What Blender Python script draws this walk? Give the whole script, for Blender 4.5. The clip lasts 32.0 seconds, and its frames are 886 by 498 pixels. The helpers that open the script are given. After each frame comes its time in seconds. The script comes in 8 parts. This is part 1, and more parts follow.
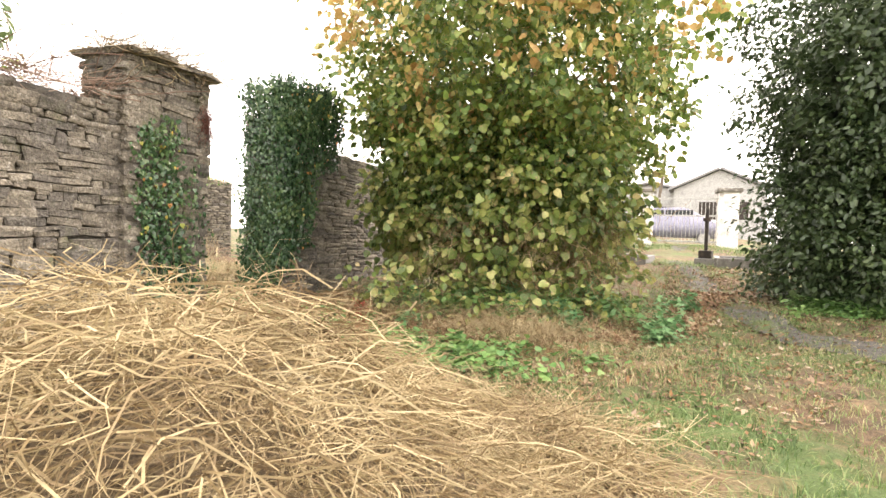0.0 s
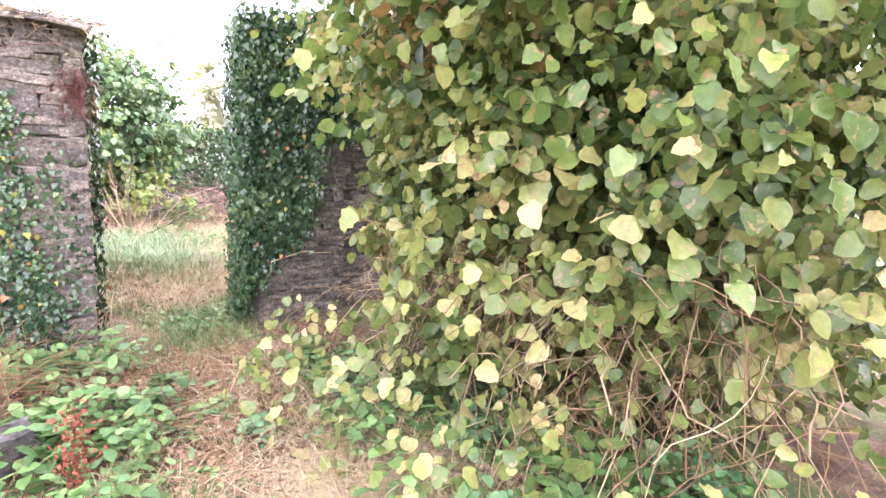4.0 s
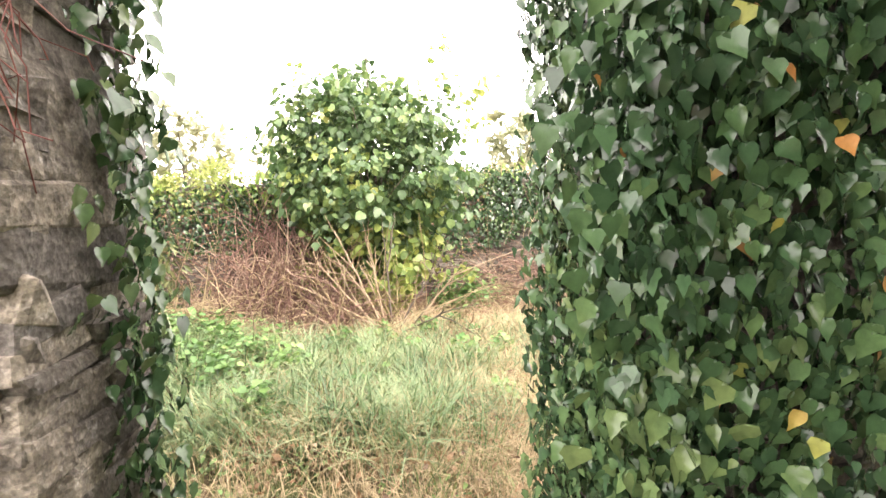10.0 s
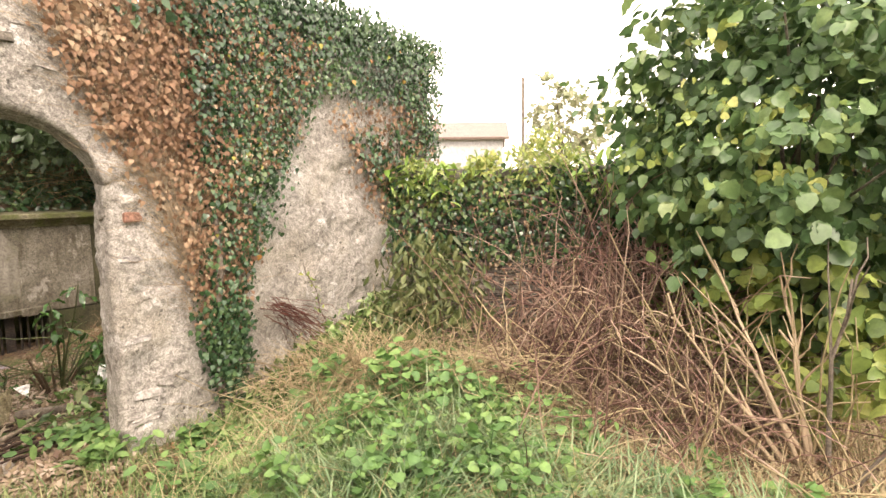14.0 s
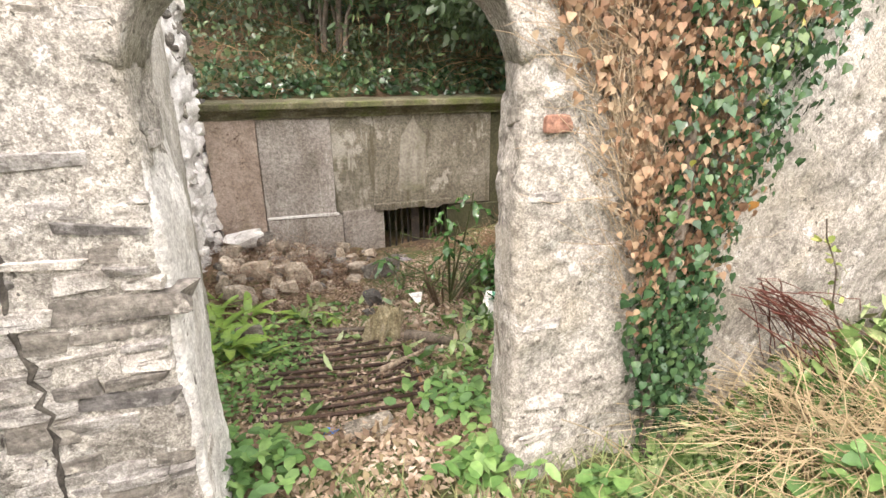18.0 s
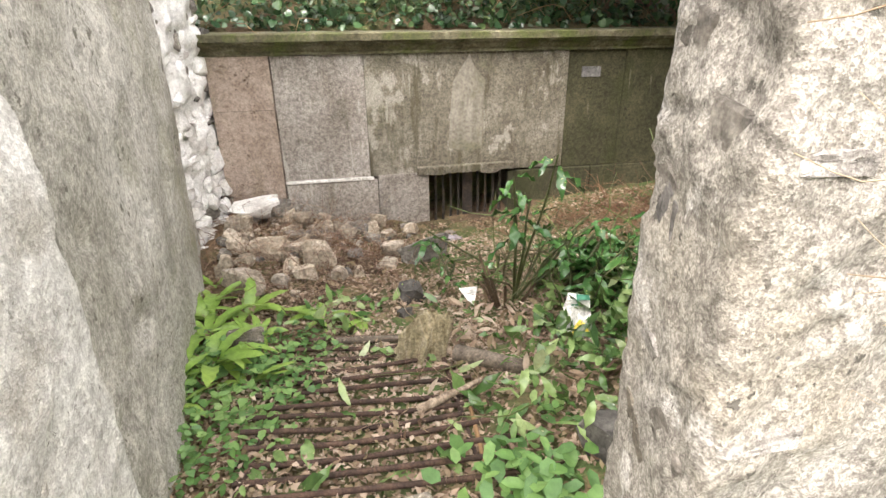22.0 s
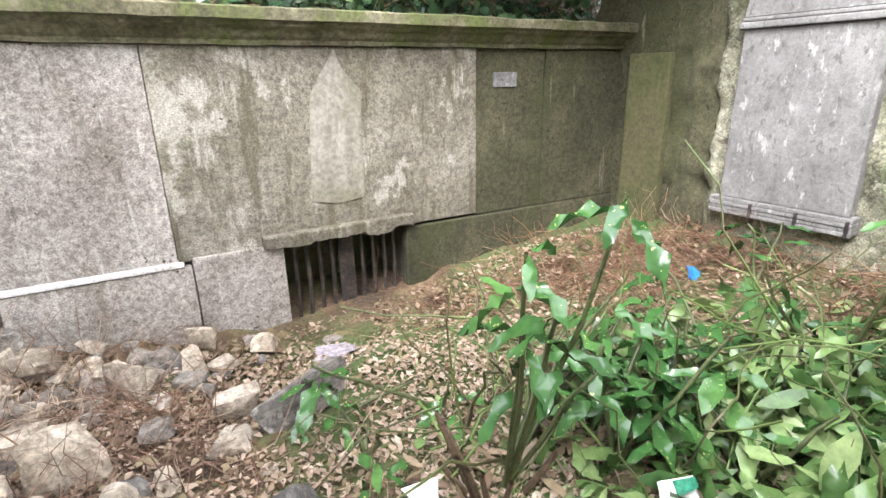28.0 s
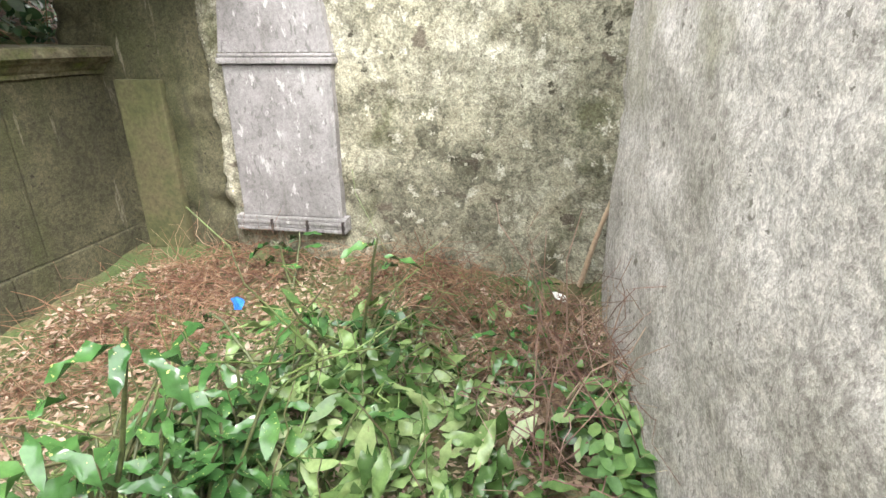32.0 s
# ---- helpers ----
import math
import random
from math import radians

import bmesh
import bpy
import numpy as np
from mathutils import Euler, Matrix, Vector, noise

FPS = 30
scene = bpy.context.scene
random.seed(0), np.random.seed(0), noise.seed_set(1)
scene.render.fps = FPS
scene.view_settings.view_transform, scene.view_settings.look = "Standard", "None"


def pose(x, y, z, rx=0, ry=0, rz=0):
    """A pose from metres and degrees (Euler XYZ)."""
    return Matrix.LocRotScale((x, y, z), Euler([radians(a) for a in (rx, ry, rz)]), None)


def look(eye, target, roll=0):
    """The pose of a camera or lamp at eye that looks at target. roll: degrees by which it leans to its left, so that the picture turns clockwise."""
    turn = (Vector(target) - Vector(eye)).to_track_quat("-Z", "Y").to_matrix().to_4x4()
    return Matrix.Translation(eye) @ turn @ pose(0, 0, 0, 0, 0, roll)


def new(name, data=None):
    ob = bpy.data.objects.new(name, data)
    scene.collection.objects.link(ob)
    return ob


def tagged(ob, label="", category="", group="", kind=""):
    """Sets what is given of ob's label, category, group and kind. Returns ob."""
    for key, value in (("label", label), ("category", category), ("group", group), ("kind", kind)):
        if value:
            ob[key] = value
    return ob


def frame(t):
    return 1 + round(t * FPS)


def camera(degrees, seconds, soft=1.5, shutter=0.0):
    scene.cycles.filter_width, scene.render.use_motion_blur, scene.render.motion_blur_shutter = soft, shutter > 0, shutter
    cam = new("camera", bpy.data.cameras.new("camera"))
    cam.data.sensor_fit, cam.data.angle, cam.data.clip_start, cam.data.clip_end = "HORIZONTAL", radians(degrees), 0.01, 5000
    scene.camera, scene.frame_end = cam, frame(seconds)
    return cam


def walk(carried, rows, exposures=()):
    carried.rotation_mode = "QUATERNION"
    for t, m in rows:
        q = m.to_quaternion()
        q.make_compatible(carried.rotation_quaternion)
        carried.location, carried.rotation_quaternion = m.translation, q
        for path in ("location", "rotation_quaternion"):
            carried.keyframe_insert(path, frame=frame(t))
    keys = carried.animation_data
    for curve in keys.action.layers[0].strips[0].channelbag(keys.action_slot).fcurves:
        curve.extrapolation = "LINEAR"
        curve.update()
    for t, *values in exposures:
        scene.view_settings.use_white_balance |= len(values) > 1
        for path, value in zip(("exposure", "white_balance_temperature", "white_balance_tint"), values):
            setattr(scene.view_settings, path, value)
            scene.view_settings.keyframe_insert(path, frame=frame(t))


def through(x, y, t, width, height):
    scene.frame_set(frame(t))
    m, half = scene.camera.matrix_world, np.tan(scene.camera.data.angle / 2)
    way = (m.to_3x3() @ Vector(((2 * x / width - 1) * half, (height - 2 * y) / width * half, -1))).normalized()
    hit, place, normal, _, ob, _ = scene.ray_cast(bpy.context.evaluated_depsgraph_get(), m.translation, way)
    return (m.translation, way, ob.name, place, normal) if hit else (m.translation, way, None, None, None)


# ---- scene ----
cam = camera(81.2, 32.0)
PATH = [
    (0, (-5.905, -4.134, 1.179), (-4.691, -5.722, 1.122), 1.8),
    (0.5, (-5.809, -4.836, 1.247), (-4.657, -6.471, 1.216), 1.8),
    (1, (-5.743, -5.421, 1.381), (-4.616, -7.073, 1.333), 1.8),
    (1.5, (-5.807, -5.985, 1.496), (-4.713, -7.658, 1.439), 1.6),
    (2, (-5.808, -6.587, 1.543), (-4.734, -8.272, 1.471), 1.8),
    (2.5, (-5.751, -7.199, 1.565), (-4.568, -8.805, 1.431), 1.7),
    (3, (-5.613, -7.641, 1.599), (-4.143, -8.982, 1.391), 2.7),
    (3.5, (-5.382, -7.944, 1.676), (-3.687, -8.971, 1.409), 3.1),
    (4, (-5.297, -8.191, 1.787), (-3.418, -8.804, 1.481), 2.8),
    (4.5, (-5.157, -8.331, 1.871), (-3.189, -8.481, 1.548), 3.3),
    (6.5, (-4.012, -8.235, 1.681), (-2.045, -7.881, 1.608), -2.1),
    (7, (-3.748, -8.116, 1.724), (-1.785, -7.743, 1.663), -2.3),
    (7.5, (-3.411, -8.07, 1.686), (-1.448, -7.692, 1.634), -2.2),
    (8, (-3.037, -8.097, 1.783), (-1.077, -7.701, 1.734), -1.9),
    (8.5, (-2.658, -7.967, 1.835), (-0.701, -7.56, 1.785), -1.5),
    (9, (-2.351, -7.852, 1.852), (-0.395, -7.442, 1.775), -1.5),
    (9.5, (-1.885, -7.854, 1.799), (0.066, -7.433, 1.674), -1.7),
    (10, (-1.523, -7.819, 1.81), (0.423, -7.384, 1.658), -1.7),
    (10.5, (-1.073, -7.659, 1.803), (0.865, -7.206, 1.611), -1.8),
    (11, (-0.804, -7.539, 1.814), (1.127, -7.06, 1.608), -1.8),
    (11.5, (-0.427, -7.442, 1.792), (1.491, -6.919, 1.58), -2.1),
    (12, (-0.2, -7.39, 1.812), (1.697, -6.789, 1.611), -2.2),
    (12.5, (0.209, -7.184, 1.824), (2.071, -6.485, 1.61), -1.8),
    (13, (0.407, -6.915, 1.932), (2.207, -6.07, 1.72), -0.9),
    (13.5, (0.524, -6.797, 1.994), (2.149, -5.651, 1.771), -0.6),
    (14, (0.727, -6.826, 2.036), (1.928, -5.245, 1.795), -0.1),
    (14.5, (0.771, -6.744, 2.008), (1.576, -4.932, 1.746), 0.3),
    (15, (0.789, -6.464, 1.985), (1.351, -4.568, 1.691), 0.5),
    (15.5, (0.726, -6.181, 2.073), (1.074, -4.236, 1.763), 0.7),
    (17.5, (0.788, -5.299, 2.069), (0.735, -3.408, 1.419), -0.7),
    (18, (0.795, -5.07, 2.037), (0.721, -3.184, 1.375), -0.6),
    (18.5, (0.843, -4.799, 1.963), (0.755, -2.918, 1.287), -0.6),
    (19, (0.842, -4.629, 1.955), (0.696, -2.751, 1.284), -0.6),
    (19.5, (0.794, -4.511, 1.94), (0.574, -2.643, 1.26), -0.8),
    (20, (0.771, -4.454, 1.919), (0.53, -2.595, 1.221), -0.8),
    (20.5, (0.732, -4.393, 1.9), (0.487, -2.539, 1.19), -0.8),
    (21, (0.728, -4.261, 1.857), (0.481, -2.411, 1.138), -0.8),
    (21.5, (0.716, -4.139, 1.804), (0.468, -2.298, 1.063), -0.8),
    (22, (0.637, -4.077, 1.792), (0.4, -2.256, 1.0), -0.7),
    (22.5, (0.573, -4.026, 1.767), (0.347, -2.206, 0.969), -0.8),
    (23, (0.563, -3.901, 1.718), (0.345, -2.08, 0.921), -1.2),
    (23.5, (0.592, -3.751, 1.671), (0.405, -1.927, 0.873), -1.4),
    (24, (0.527, -3.624, 1.546), (0.395, -1.789, 0.76), -1.5),
    (24.5, (0.479, -3.514, 1.519), (0.452, -1.668, 0.748), -1.8),
    (25, (0.494, -3.31, 1.477), (0.532, -1.464, 0.71), -1.7),
    (25.5, (0.486, -3.193, 1.477), (0.54, -1.335, 0.738), -1.6),
    (26, (0.436, -3.049, 1.454), (0.501, -1.18, 0.747), -1.6),
    (26.5, (0.38, -2.933, 1.434), (0.529, -1.049, 0.781), -1.7),
    (28.5, (0.239, -2.474, 1.496), (0.677, -0.628, 0.863), -1.0),
    (29, (0.222, -2.449, 1.522), (0.73, -0.639, 0.837), -1.1),
    (29.5, (0.245, -2.494, 1.524), (0.984, -0.795, 0.77), -1.1),
    (30, (0.312, -2.591, 1.526), (1.317, -1.081, 0.684), -1.1),
    (30.5, (0.331, -2.65, 1.498), (1.596, -1.387, 0.601), -0.8),
    (31, (0.356, -2.679, 1.573), (1.76, -1.644, 0.594), -0.5),
    (31.5, (0.393, -2.669, 1.659), (1.876, -1.747, 0.684), -0.6),
    (32, (0.385, -2.636, 1.778), (1.992, -1.709, 1.03), -0.3),
]
walk(cam, [(t, look(eye, target, roll)) for t, eye, target, roll in PATH], exposures=[(0, 1.72, 7000, 15), (1, 2.3, 6700, 18), (4, 2.72, 5850, 35), (7, 2.5, 6500, 18), (9, 2.75, 6700, 21), (11.5, 1.92, 7200, 20), (15, 1.8, 7400, 20), (17.5, 2.0, 6800, 17), (20, 2.35, 6500, 14), (23, 2.2, 6600, 14), (24, 2.52, 6500, 18), (26, 2.88, 6200, 21), (29, 2.8, 5900, 10), (30, 2.85, 6000, 9), (32, 2.85, 6200, 14)])

# ---- world and light: a bright overcast sky ----
world = bpy.data.worlds.new("overcast_sky")
scene.world = world
world.use_nodes = True
wn, wl = world.node_tree.nodes, world.node_tree.links
sky = wn.new("ShaderNodeTexSky")
sky.sky_type = "NISHITA"
sky.sun_disc = False
sky.sun_elevation, sky.sun_rotation = radians(48), radians(200)
sky.air_density, sky.dust_density, sky.ozone_density = 1.0, 6.0, 0.6
cloud = wn.new("ShaderNodeMix")
cloud.data_type = "RGBA"
cloud.inputs[0].default_value = 0.86
wl.new(sky.outputs[0], cloud.inputs[6])
cloud.inputs[7].default_value = (10.0, 9.8, 9.4, 1.0)
wl.new(cloud.outputs[2], wn["Background"].inputs[0])
wn["Background"].inputs[1].default_value = 0.14

sun_data = bpy.data.lights.new("sun", "SUN")
sun_data.energy, sun_data.angle, sun_data.color = 0.9, radians(25), (1.0, 0.96, 0.9)
sun = new("sun", sun_data)
sun.matrix_world = look((0, 0, 20), (0 + 6.2, 0 + 9.0, 20 - 12.1))

# ---- materials ----
def shader(name, rough=0.85, metal=0.0):
    m = bpy.data.materials.new(name)
    m.use_nodes = True
    n, l = m.node_tree.nodes, m.node_tree.links
    b = n["Principled BSDF"]
    b.inputs["Roughness"].default_value = rough
    b.inputs["Metallic"].default_value = metal
    return m, n, l, b


def noise_node(n, l, scale, detail=6.0, rough=0.6, stretch=None):
    co = n.new("ShaderNodeNewGeometry")
    t = n.new("ShaderNodeTexNoise")
    t.inputs["Scale"].default_value, t.inputs["Detail"].default_value, t.inputs["Roughness"].default_value = scale, detail, rough
    if stretch:
        mp = n.new("ShaderNodeMapping")
        mp.inputs["Scale"].default_value = stretch
        l.new(co.outputs["Position"], mp.inputs[0])
        l.new(mp.outputs[0], t.inputs["Vector"])
    else:
        l.new(co.outputs["Position"], t.inputs["Vector"])
    return t


def ramp(n, l, fac, stops):
    r = n.new("ShaderNodeValToRGB")
    e = r.color_ramp.elements
    while len(e) < len(stops):
        e.new(0.5)
    for k, (p, c) in enumerate(stops):
        e[k].position, e[k].color = p, (*c, 1) if len(c) == 3 else c
    l.new(fac, r.inputs[0])
    return r


def blend(n, l, fac, a, b, how="MIX"):
    x = n.new("ShaderNodeMix")
    x.data_type, x.blend_type = "RGBA", how
    for sock, v in ((x.inputs[0], fac), (x.inputs[6], a), (x.inputs[7], b)):
        if isinstance(v, (int, float)):
            sock.default_value = v
        elif isinstance(v, tuple):
            sock.default_value = (*v, 1)
        else:
            l.new(v, sock)
    return x.outputs[2]


def bump(n, l, b, height, strength=0.5, distance=0.02):
    k = n.new("ShaderNodeBump")
    k.inputs["Strength"].default_value, k.inputs["Distance"].default_value = strength, distance
    l.new(height, k.inputs["Height"])
    l.new(k.outputs[0], b.inputs["Normal"])


def surface(name, dark, mid, light, scale, fine, rough=0.9, relief=0.6, depth=0.015, patch=None, patch_scale=2.0, patch_at=(0.52, 0.62),
            vary=0.0, stretch=None, patch2=None, patch2_scale=5.0, patch2_at=(0.58, 0.66), metal=0.0, pits=False, grit=0.6, pebbles=0.0):
    """A mottled mineral, earthy or rusty surface: three tones, up to two kinds of patches (lichen, moss, stains), a grain and relief."""
    m, n, l, b = shader(name, rough, metal)
    big = noise_node(n, l, scale, 8, 0.62, stretch)
    small = noise_node(n, l, fine, 8, 0.7)
    col = ramp(n, l, big.outputs[0], [(0.30, dark), (0.5, mid), (0.72, light)]).outputs[0]
    grain = ramp(n, l, small.outputs[0], [(0.36, (0.4, 0.39, 0.37)), (0.5, (1, 1, 1)), (0.64, (1.5, 1.48, 1.45))]).outputs[0]
    mid_ = noise_node(n, l, 1.7 * math.sqrt(max(scale, 4) * fine), 6, 0.7)
    mottle = ramp(n, l, mid_.outputs[0], [(0.38, (0.5, 0.49, 0.47)), (0.5, (1, 1, 1)), (0.62, (1.4, 1.4, 1.38))]).outputs[0]
    col = blend(n, l, grit, col, grain, "MULTIPLY")
    col = blend(n, l, grit, col, mottle, "MULTIPLY")
    for tone, size, (lo, hi) in ((patch, patch_scale, patch_at), (patch2, patch2_scale, patch2_at)):
        if tone:
            p = noise_node(n, l, size, 9, 0.68)
            f = ramp(n, l, p.outputs[0], [(lo, (0, 0, 0)), (hi, (1, 1, 1))]).outputs[0]
            col = blend(n, l, f, col, blend(n, l, 0.6, tone, grain, "MULTIPLY"))
    if pits:
        vo = n.new("ShaderNodeTexVoronoi")
        vo.inputs["Scale"].default_value = 26
        co = n.new("ShaderNodeNewGeometry")
        l.new(co.outputs["Position"], vo.inputs["Vector"])
        gate_ = noise_node(n, l, 9, 3, 0.5)
        hole = n.new("ShaderNodeMath")
        hole.operation = "SUBTRACT"
        l.new(gate_.outputs[0], hole.inputs[0])
        l.new(vo.outputs["Distance"], hole.inputs[1])
        col = blend(n, l, ramp(n, l, hole.outputs[0], [(0.34, (0, 0, 0)), (0.42, (0.75, 0.75, 0.75))]).outputs[0], col, tuple(c * 0.45 for c in dark))
    if vary:
        info = n.new("ShaderNodeObjectInfo")
        geo = n.new("ShaderNodeNewGeometry")
        add = n.new("ShaderNodeMath")
        add.operation = "ADD"
        l.new(info.outputs["Random"], add.inputs[0])
        l.new(geo.outputs["Random Per Island"], add.inputs[1])
        fr = n.new("ShaderNodeMath")
        fr.operation = "FRACT"
        l.new(add.outputs[0], fr.inputs[0])
        tone = ramp(n, l, fr.outputs[0], [(0.0, (1 - vary, 1 - vary, 1 - vary * 0.9)), (0.5, (1.0, 0.97, 0.93)), (1.0, (1 + vary, 1 + vary * 0.9, 1 + vary * 0.75))]).outputs[0]
        col = blend(n, l, 1.0, col, tone, "MULTIPLY")
    height = None
    if pebbles:
        # crisp little stones and sand grains in the surface
        geo_ = n.new("ShaderNodeNewGeometry")
        for size_, amount in ((pebbles, 0.34), (pebbles * 2.6, 0.34)):
            cell = n.new("ShaderNodeTexVoronoi")
            cell.inputs["Scale"].default_value = size_
            l.new(geo_.outputs["Position"], cell.inputs["Vector"])
            col = blend(n, l, amount, col, ramp(n, l, cell.outputs["Color"], [(0.2, (0.45, 0.43, 0.41)), (0.5, (1, 1, 1)), (0.8, (1.5, 1.5, 1.5))]).outputs[0], "MULTIPLY")
            height = height or cell.outputs["Distance"]
    l.new(col, b.inputs["Base Color"])
    both = blend(n, l, 0.5, mid_.outputs[0], small.outputs[0])
    if height:
        both = blend(n, l, 0.35, both, height)
    bump(n, l, b, both, relief, depth)
    return m


def mineral(name, tones, scale, layers=(), grain=150.0, grit=0.4, pit=None, rough=0.93, relief=0.8, depth=0.006, stretch=None, vary=0.0):
    """A crisp mineral surface: three tones, layers (colour, scale, stretch, from, to, amount) with sharp outlines, sand grains and small holes."""
    m, n, l, b = shader(name, rough)
    big = noise_node(n, l, scale, 7, 0.62, stretch)
    col = ramp(n, l, big.outputs[0], [(0.32, tones[0]), (0.5, tones[1]), (0.68, tones[2])]).outputs[0]
    mid_ = noise_node(n, l, grain * 0.22, 6, 0.72)
    col = blend(n, l, grit, col, ramp(n, l, mid_.outputs[0], [(0.4, (0.32, 0.31, 0.29)), (0.5, (1, 1, 1)), (0.6, (1.5, 1.5, 1.48))]).outputs[0], "MULTIPLY")
    height = mid_.outputs[0]
    for tone, size, wide, lo, hi, amount in layers:
        f = ramp(n, l, noise_node(n, l, size, 8, 0.66, wide).outputs[0], [(lo, (0, 0, 0)), (hi, (amount, amount, amount))]).outputs[0]
        col = blend(n, l, f, col, tone)
        height = blend(n, l, 0.12, height, f)
    geo = n.new("ShaderNodeNewGeometry")
    for k, size in enumerate((grain, grain * 2.4)):
        cell = n.new("ShaderNodeTexVoronoi")
        cell.inputs["Scale"].default_value = size
        l.new(geo.outputs["Position"], cell.inputs["Vector"])
        col = blend(n, l, grit, col, ramp(n, l, cell.outputs["Color"], [(0.2, (0.5, 0.48, 0.46)), (0.5, (1, 1, 1)), (0.8, (1.45, 1.45, 1.45))]).outputs[0], "MULTIPLY")
        height = blend(n, l, 0.09, height, cell.outputs["Distance"])
    if pit:
        size, gate, tone = pit
        hole_at = n.new("ShaderNodeTexVoronoi")
        hole_at.inputs["Scale"].default_value = size
        wob = noise_node(n, l, size * 1.4, 6, 0.75)
        mix = n.new("ShaderNodeMix")
        mix.data_type = "VECTOR"
        mix.inputs[0].default_value = 1.6 / size
        l.new(geo.outputs["Position"], mix.inputs[4])
        l.new(wob.outputs["Color"], mix.inputs[5])
        l.new(mix.outputs[1], hole_at.inputs["Vector"])
        hole = n.new("ShaderNodeMath")
        hole.operation = "SUBTRACT"
        l.new(noise_node(n, l, size * 0.25, 3, 0.5).outputs[0], hole.inputs[0])
        l.new(hole_at.outputs["Distance"], hole.inputs[1])
        f = ramp(n, l, hole.outputs[0], [(gate, (0, 0, 0)), (gate + 0.05, (1, 1, 1))]).outputs[0]
        col = blend(n, l, f, col, tone)
        height = blend(n, l, f, height, (0.0, 0.0, 0.0))
    if vary:
        info = n.new("ShaderNodeObjectInfo")
        tone = ramp(n, l, info.outputs["Random"], [(0.0, (1 - vary, 1 - vary, 1 - vary * 0.9)), (1.0, (1 + vary, 1 + vary * 0.92, 1 + vary * 0.8))]).outputs[0]
        col = blend(n, l, 1.0, col, tone, "MULTIPLY")
    l.new(col, b.inputs["Base Color"])
    bump(n, l, b, height, relief, depth)
    return m


def foliage(name, tones, gloss=0.45, through=0.25, spots=None, spot_scale=90, spot_at=(0.66, 0.7)):
    """Leaves or stalks: each island takes one of the tones; thin ones let light through."""
    m, n, l, b = shader(name, gloss)
    geo = n.new("ShaderNodeNewGeometry")
    k = len(tones)
    tones = sorted(tones, key=lambda c: c[0] + c[1])
    drift = ramp(n, l, noise_node(n, l, 1.7, 3, 0.55).outputs[0], [(0.32, (0, 0, 0)), (0.68, (1, 1, 1))]).outputs[0]
    pick = blend(n, l, 0.42, geo.outputs["Random Per Island"], drift)
    col = ramp(n, l, pick, [(0.08 + 0.84 * i / max(1, k - 1), c) for i, c in enumerate(tones)]).outputs[0]
    t = noise_node(n, l, 32, 4, 0.65)
    col = blend(n, l, 0.7, col, ramp(n, l, t.outputs[0], [(0.3, (0.6, 0.62, 0.55)), (0.7, (1.25, 1.22, 1.1))]).outputs[0], "MULTIPLY")
    if spots:
        s = noise_node(n, l, spot_scale, 4, 0.55)
        col = blend(n, l, ramp(n, l, s.outputs[0], [(spot_at[0], (0, 0, 0)), (spot_at[1], (1, 1, 1))]).outputs[0], col, spots)
    l.new(col, b.inputs["Base Color"])
    bump(n, l, b, t.outputs[0], 0.25, 0.004)
    if through:
        tr = n.new("ShaderNodeBsdfTranslucent")
        l.new(col, tr.inputs[0])
        mx = n.new("ShaderNodeMixShader")
        mx.inputs[0].default_value = through
        l.new(b.outputs[0], mx.inputs[1])
        l.new(tr.outputs[0], mx.inputs[2])
        l.new(mx.outputs[0], n["Material Output"].inputs[0])
    return m


def plain(name, colour, rough=0.6, metal=0.0, bumps=30):
    return surface(name, tuple(c * 0.75 for c in colour), colour, tuple(min(1, c * 1.2) for c in colour), bumps * 0.2, bumps * 3, rough, 0.15, 0.004, metal=metal)


M_SOIL = surface("leafy_soil", (0.05, 0.035, 0.022), (0.13, 0.085, 0.05), (0.25, 0.17, 0.1), 3.0, 60, 0.95, 0.9, 0.03,
                 (0.08, 0.12, 0.035), 0.9, (0.44, 0.58), patch2=(0.26, 0.18, 0.1), patch2_scale=7, patch2_at=(0.55, 0.7))
M_GRAVEL = surface("path_gravel", (0.04, 0.037, 0.034), (0.09, 0.083, 0.075), (0.18, 0.165, 0.15), 30, 120, 0.9, 0.9, 0.02, (0.1, 0.13, 0.045), 2.0, (0.55, 0.65))
M_STONE = surface("slate_stone", (0.072, 0.065, 0.053), (0.148, 0.134, 0.113), (0.252, 0.234, 0.2), 6.0, 50, 0.92, 1.0, 0.014,
                  (0.3, 0.29, 0.27), 22.0, (0.58, 0.68), vary=0.35, stretch=(1, 1, 3.0), patch2=(0.1, 0.105, 0.06), patch2_scale=3.0, patch2_at=(0.58, 0.7), pebbles=60.0)
M_SCHIST = surface("wavy_grey_schist", (0.1, 0.093, 0.085), (0.2, 0.187, 0.17), (0.32, 0.305, 0.28), 7.0, 50, 0.9, 1.0, 0.018,
                   (0.55, 0.53, 0.49), 9.0, (0.56, 0.66), vary=0.3, stretch=(1, 1, 5.0))
M_STONE_PALE = surface("pale_rubble", (0.3, 0.27, 0.24), (0.46, 0.43, 0.4), (0.64, 0.62, 0.58), 6.0, 60, 0.9, 0.8, 0.012,
                       (0.7, 0.68, 0.64), 7.0, (0.55, 0.65), vary=0.3)
M_MORTAR = surface("old_mortar", (0.04, 0.035, 0.03), (0.085, 0.076, 0.064), (0.16, 0.145, 0.125), 8.0, 90, 0.95, 0.8, 0.015)
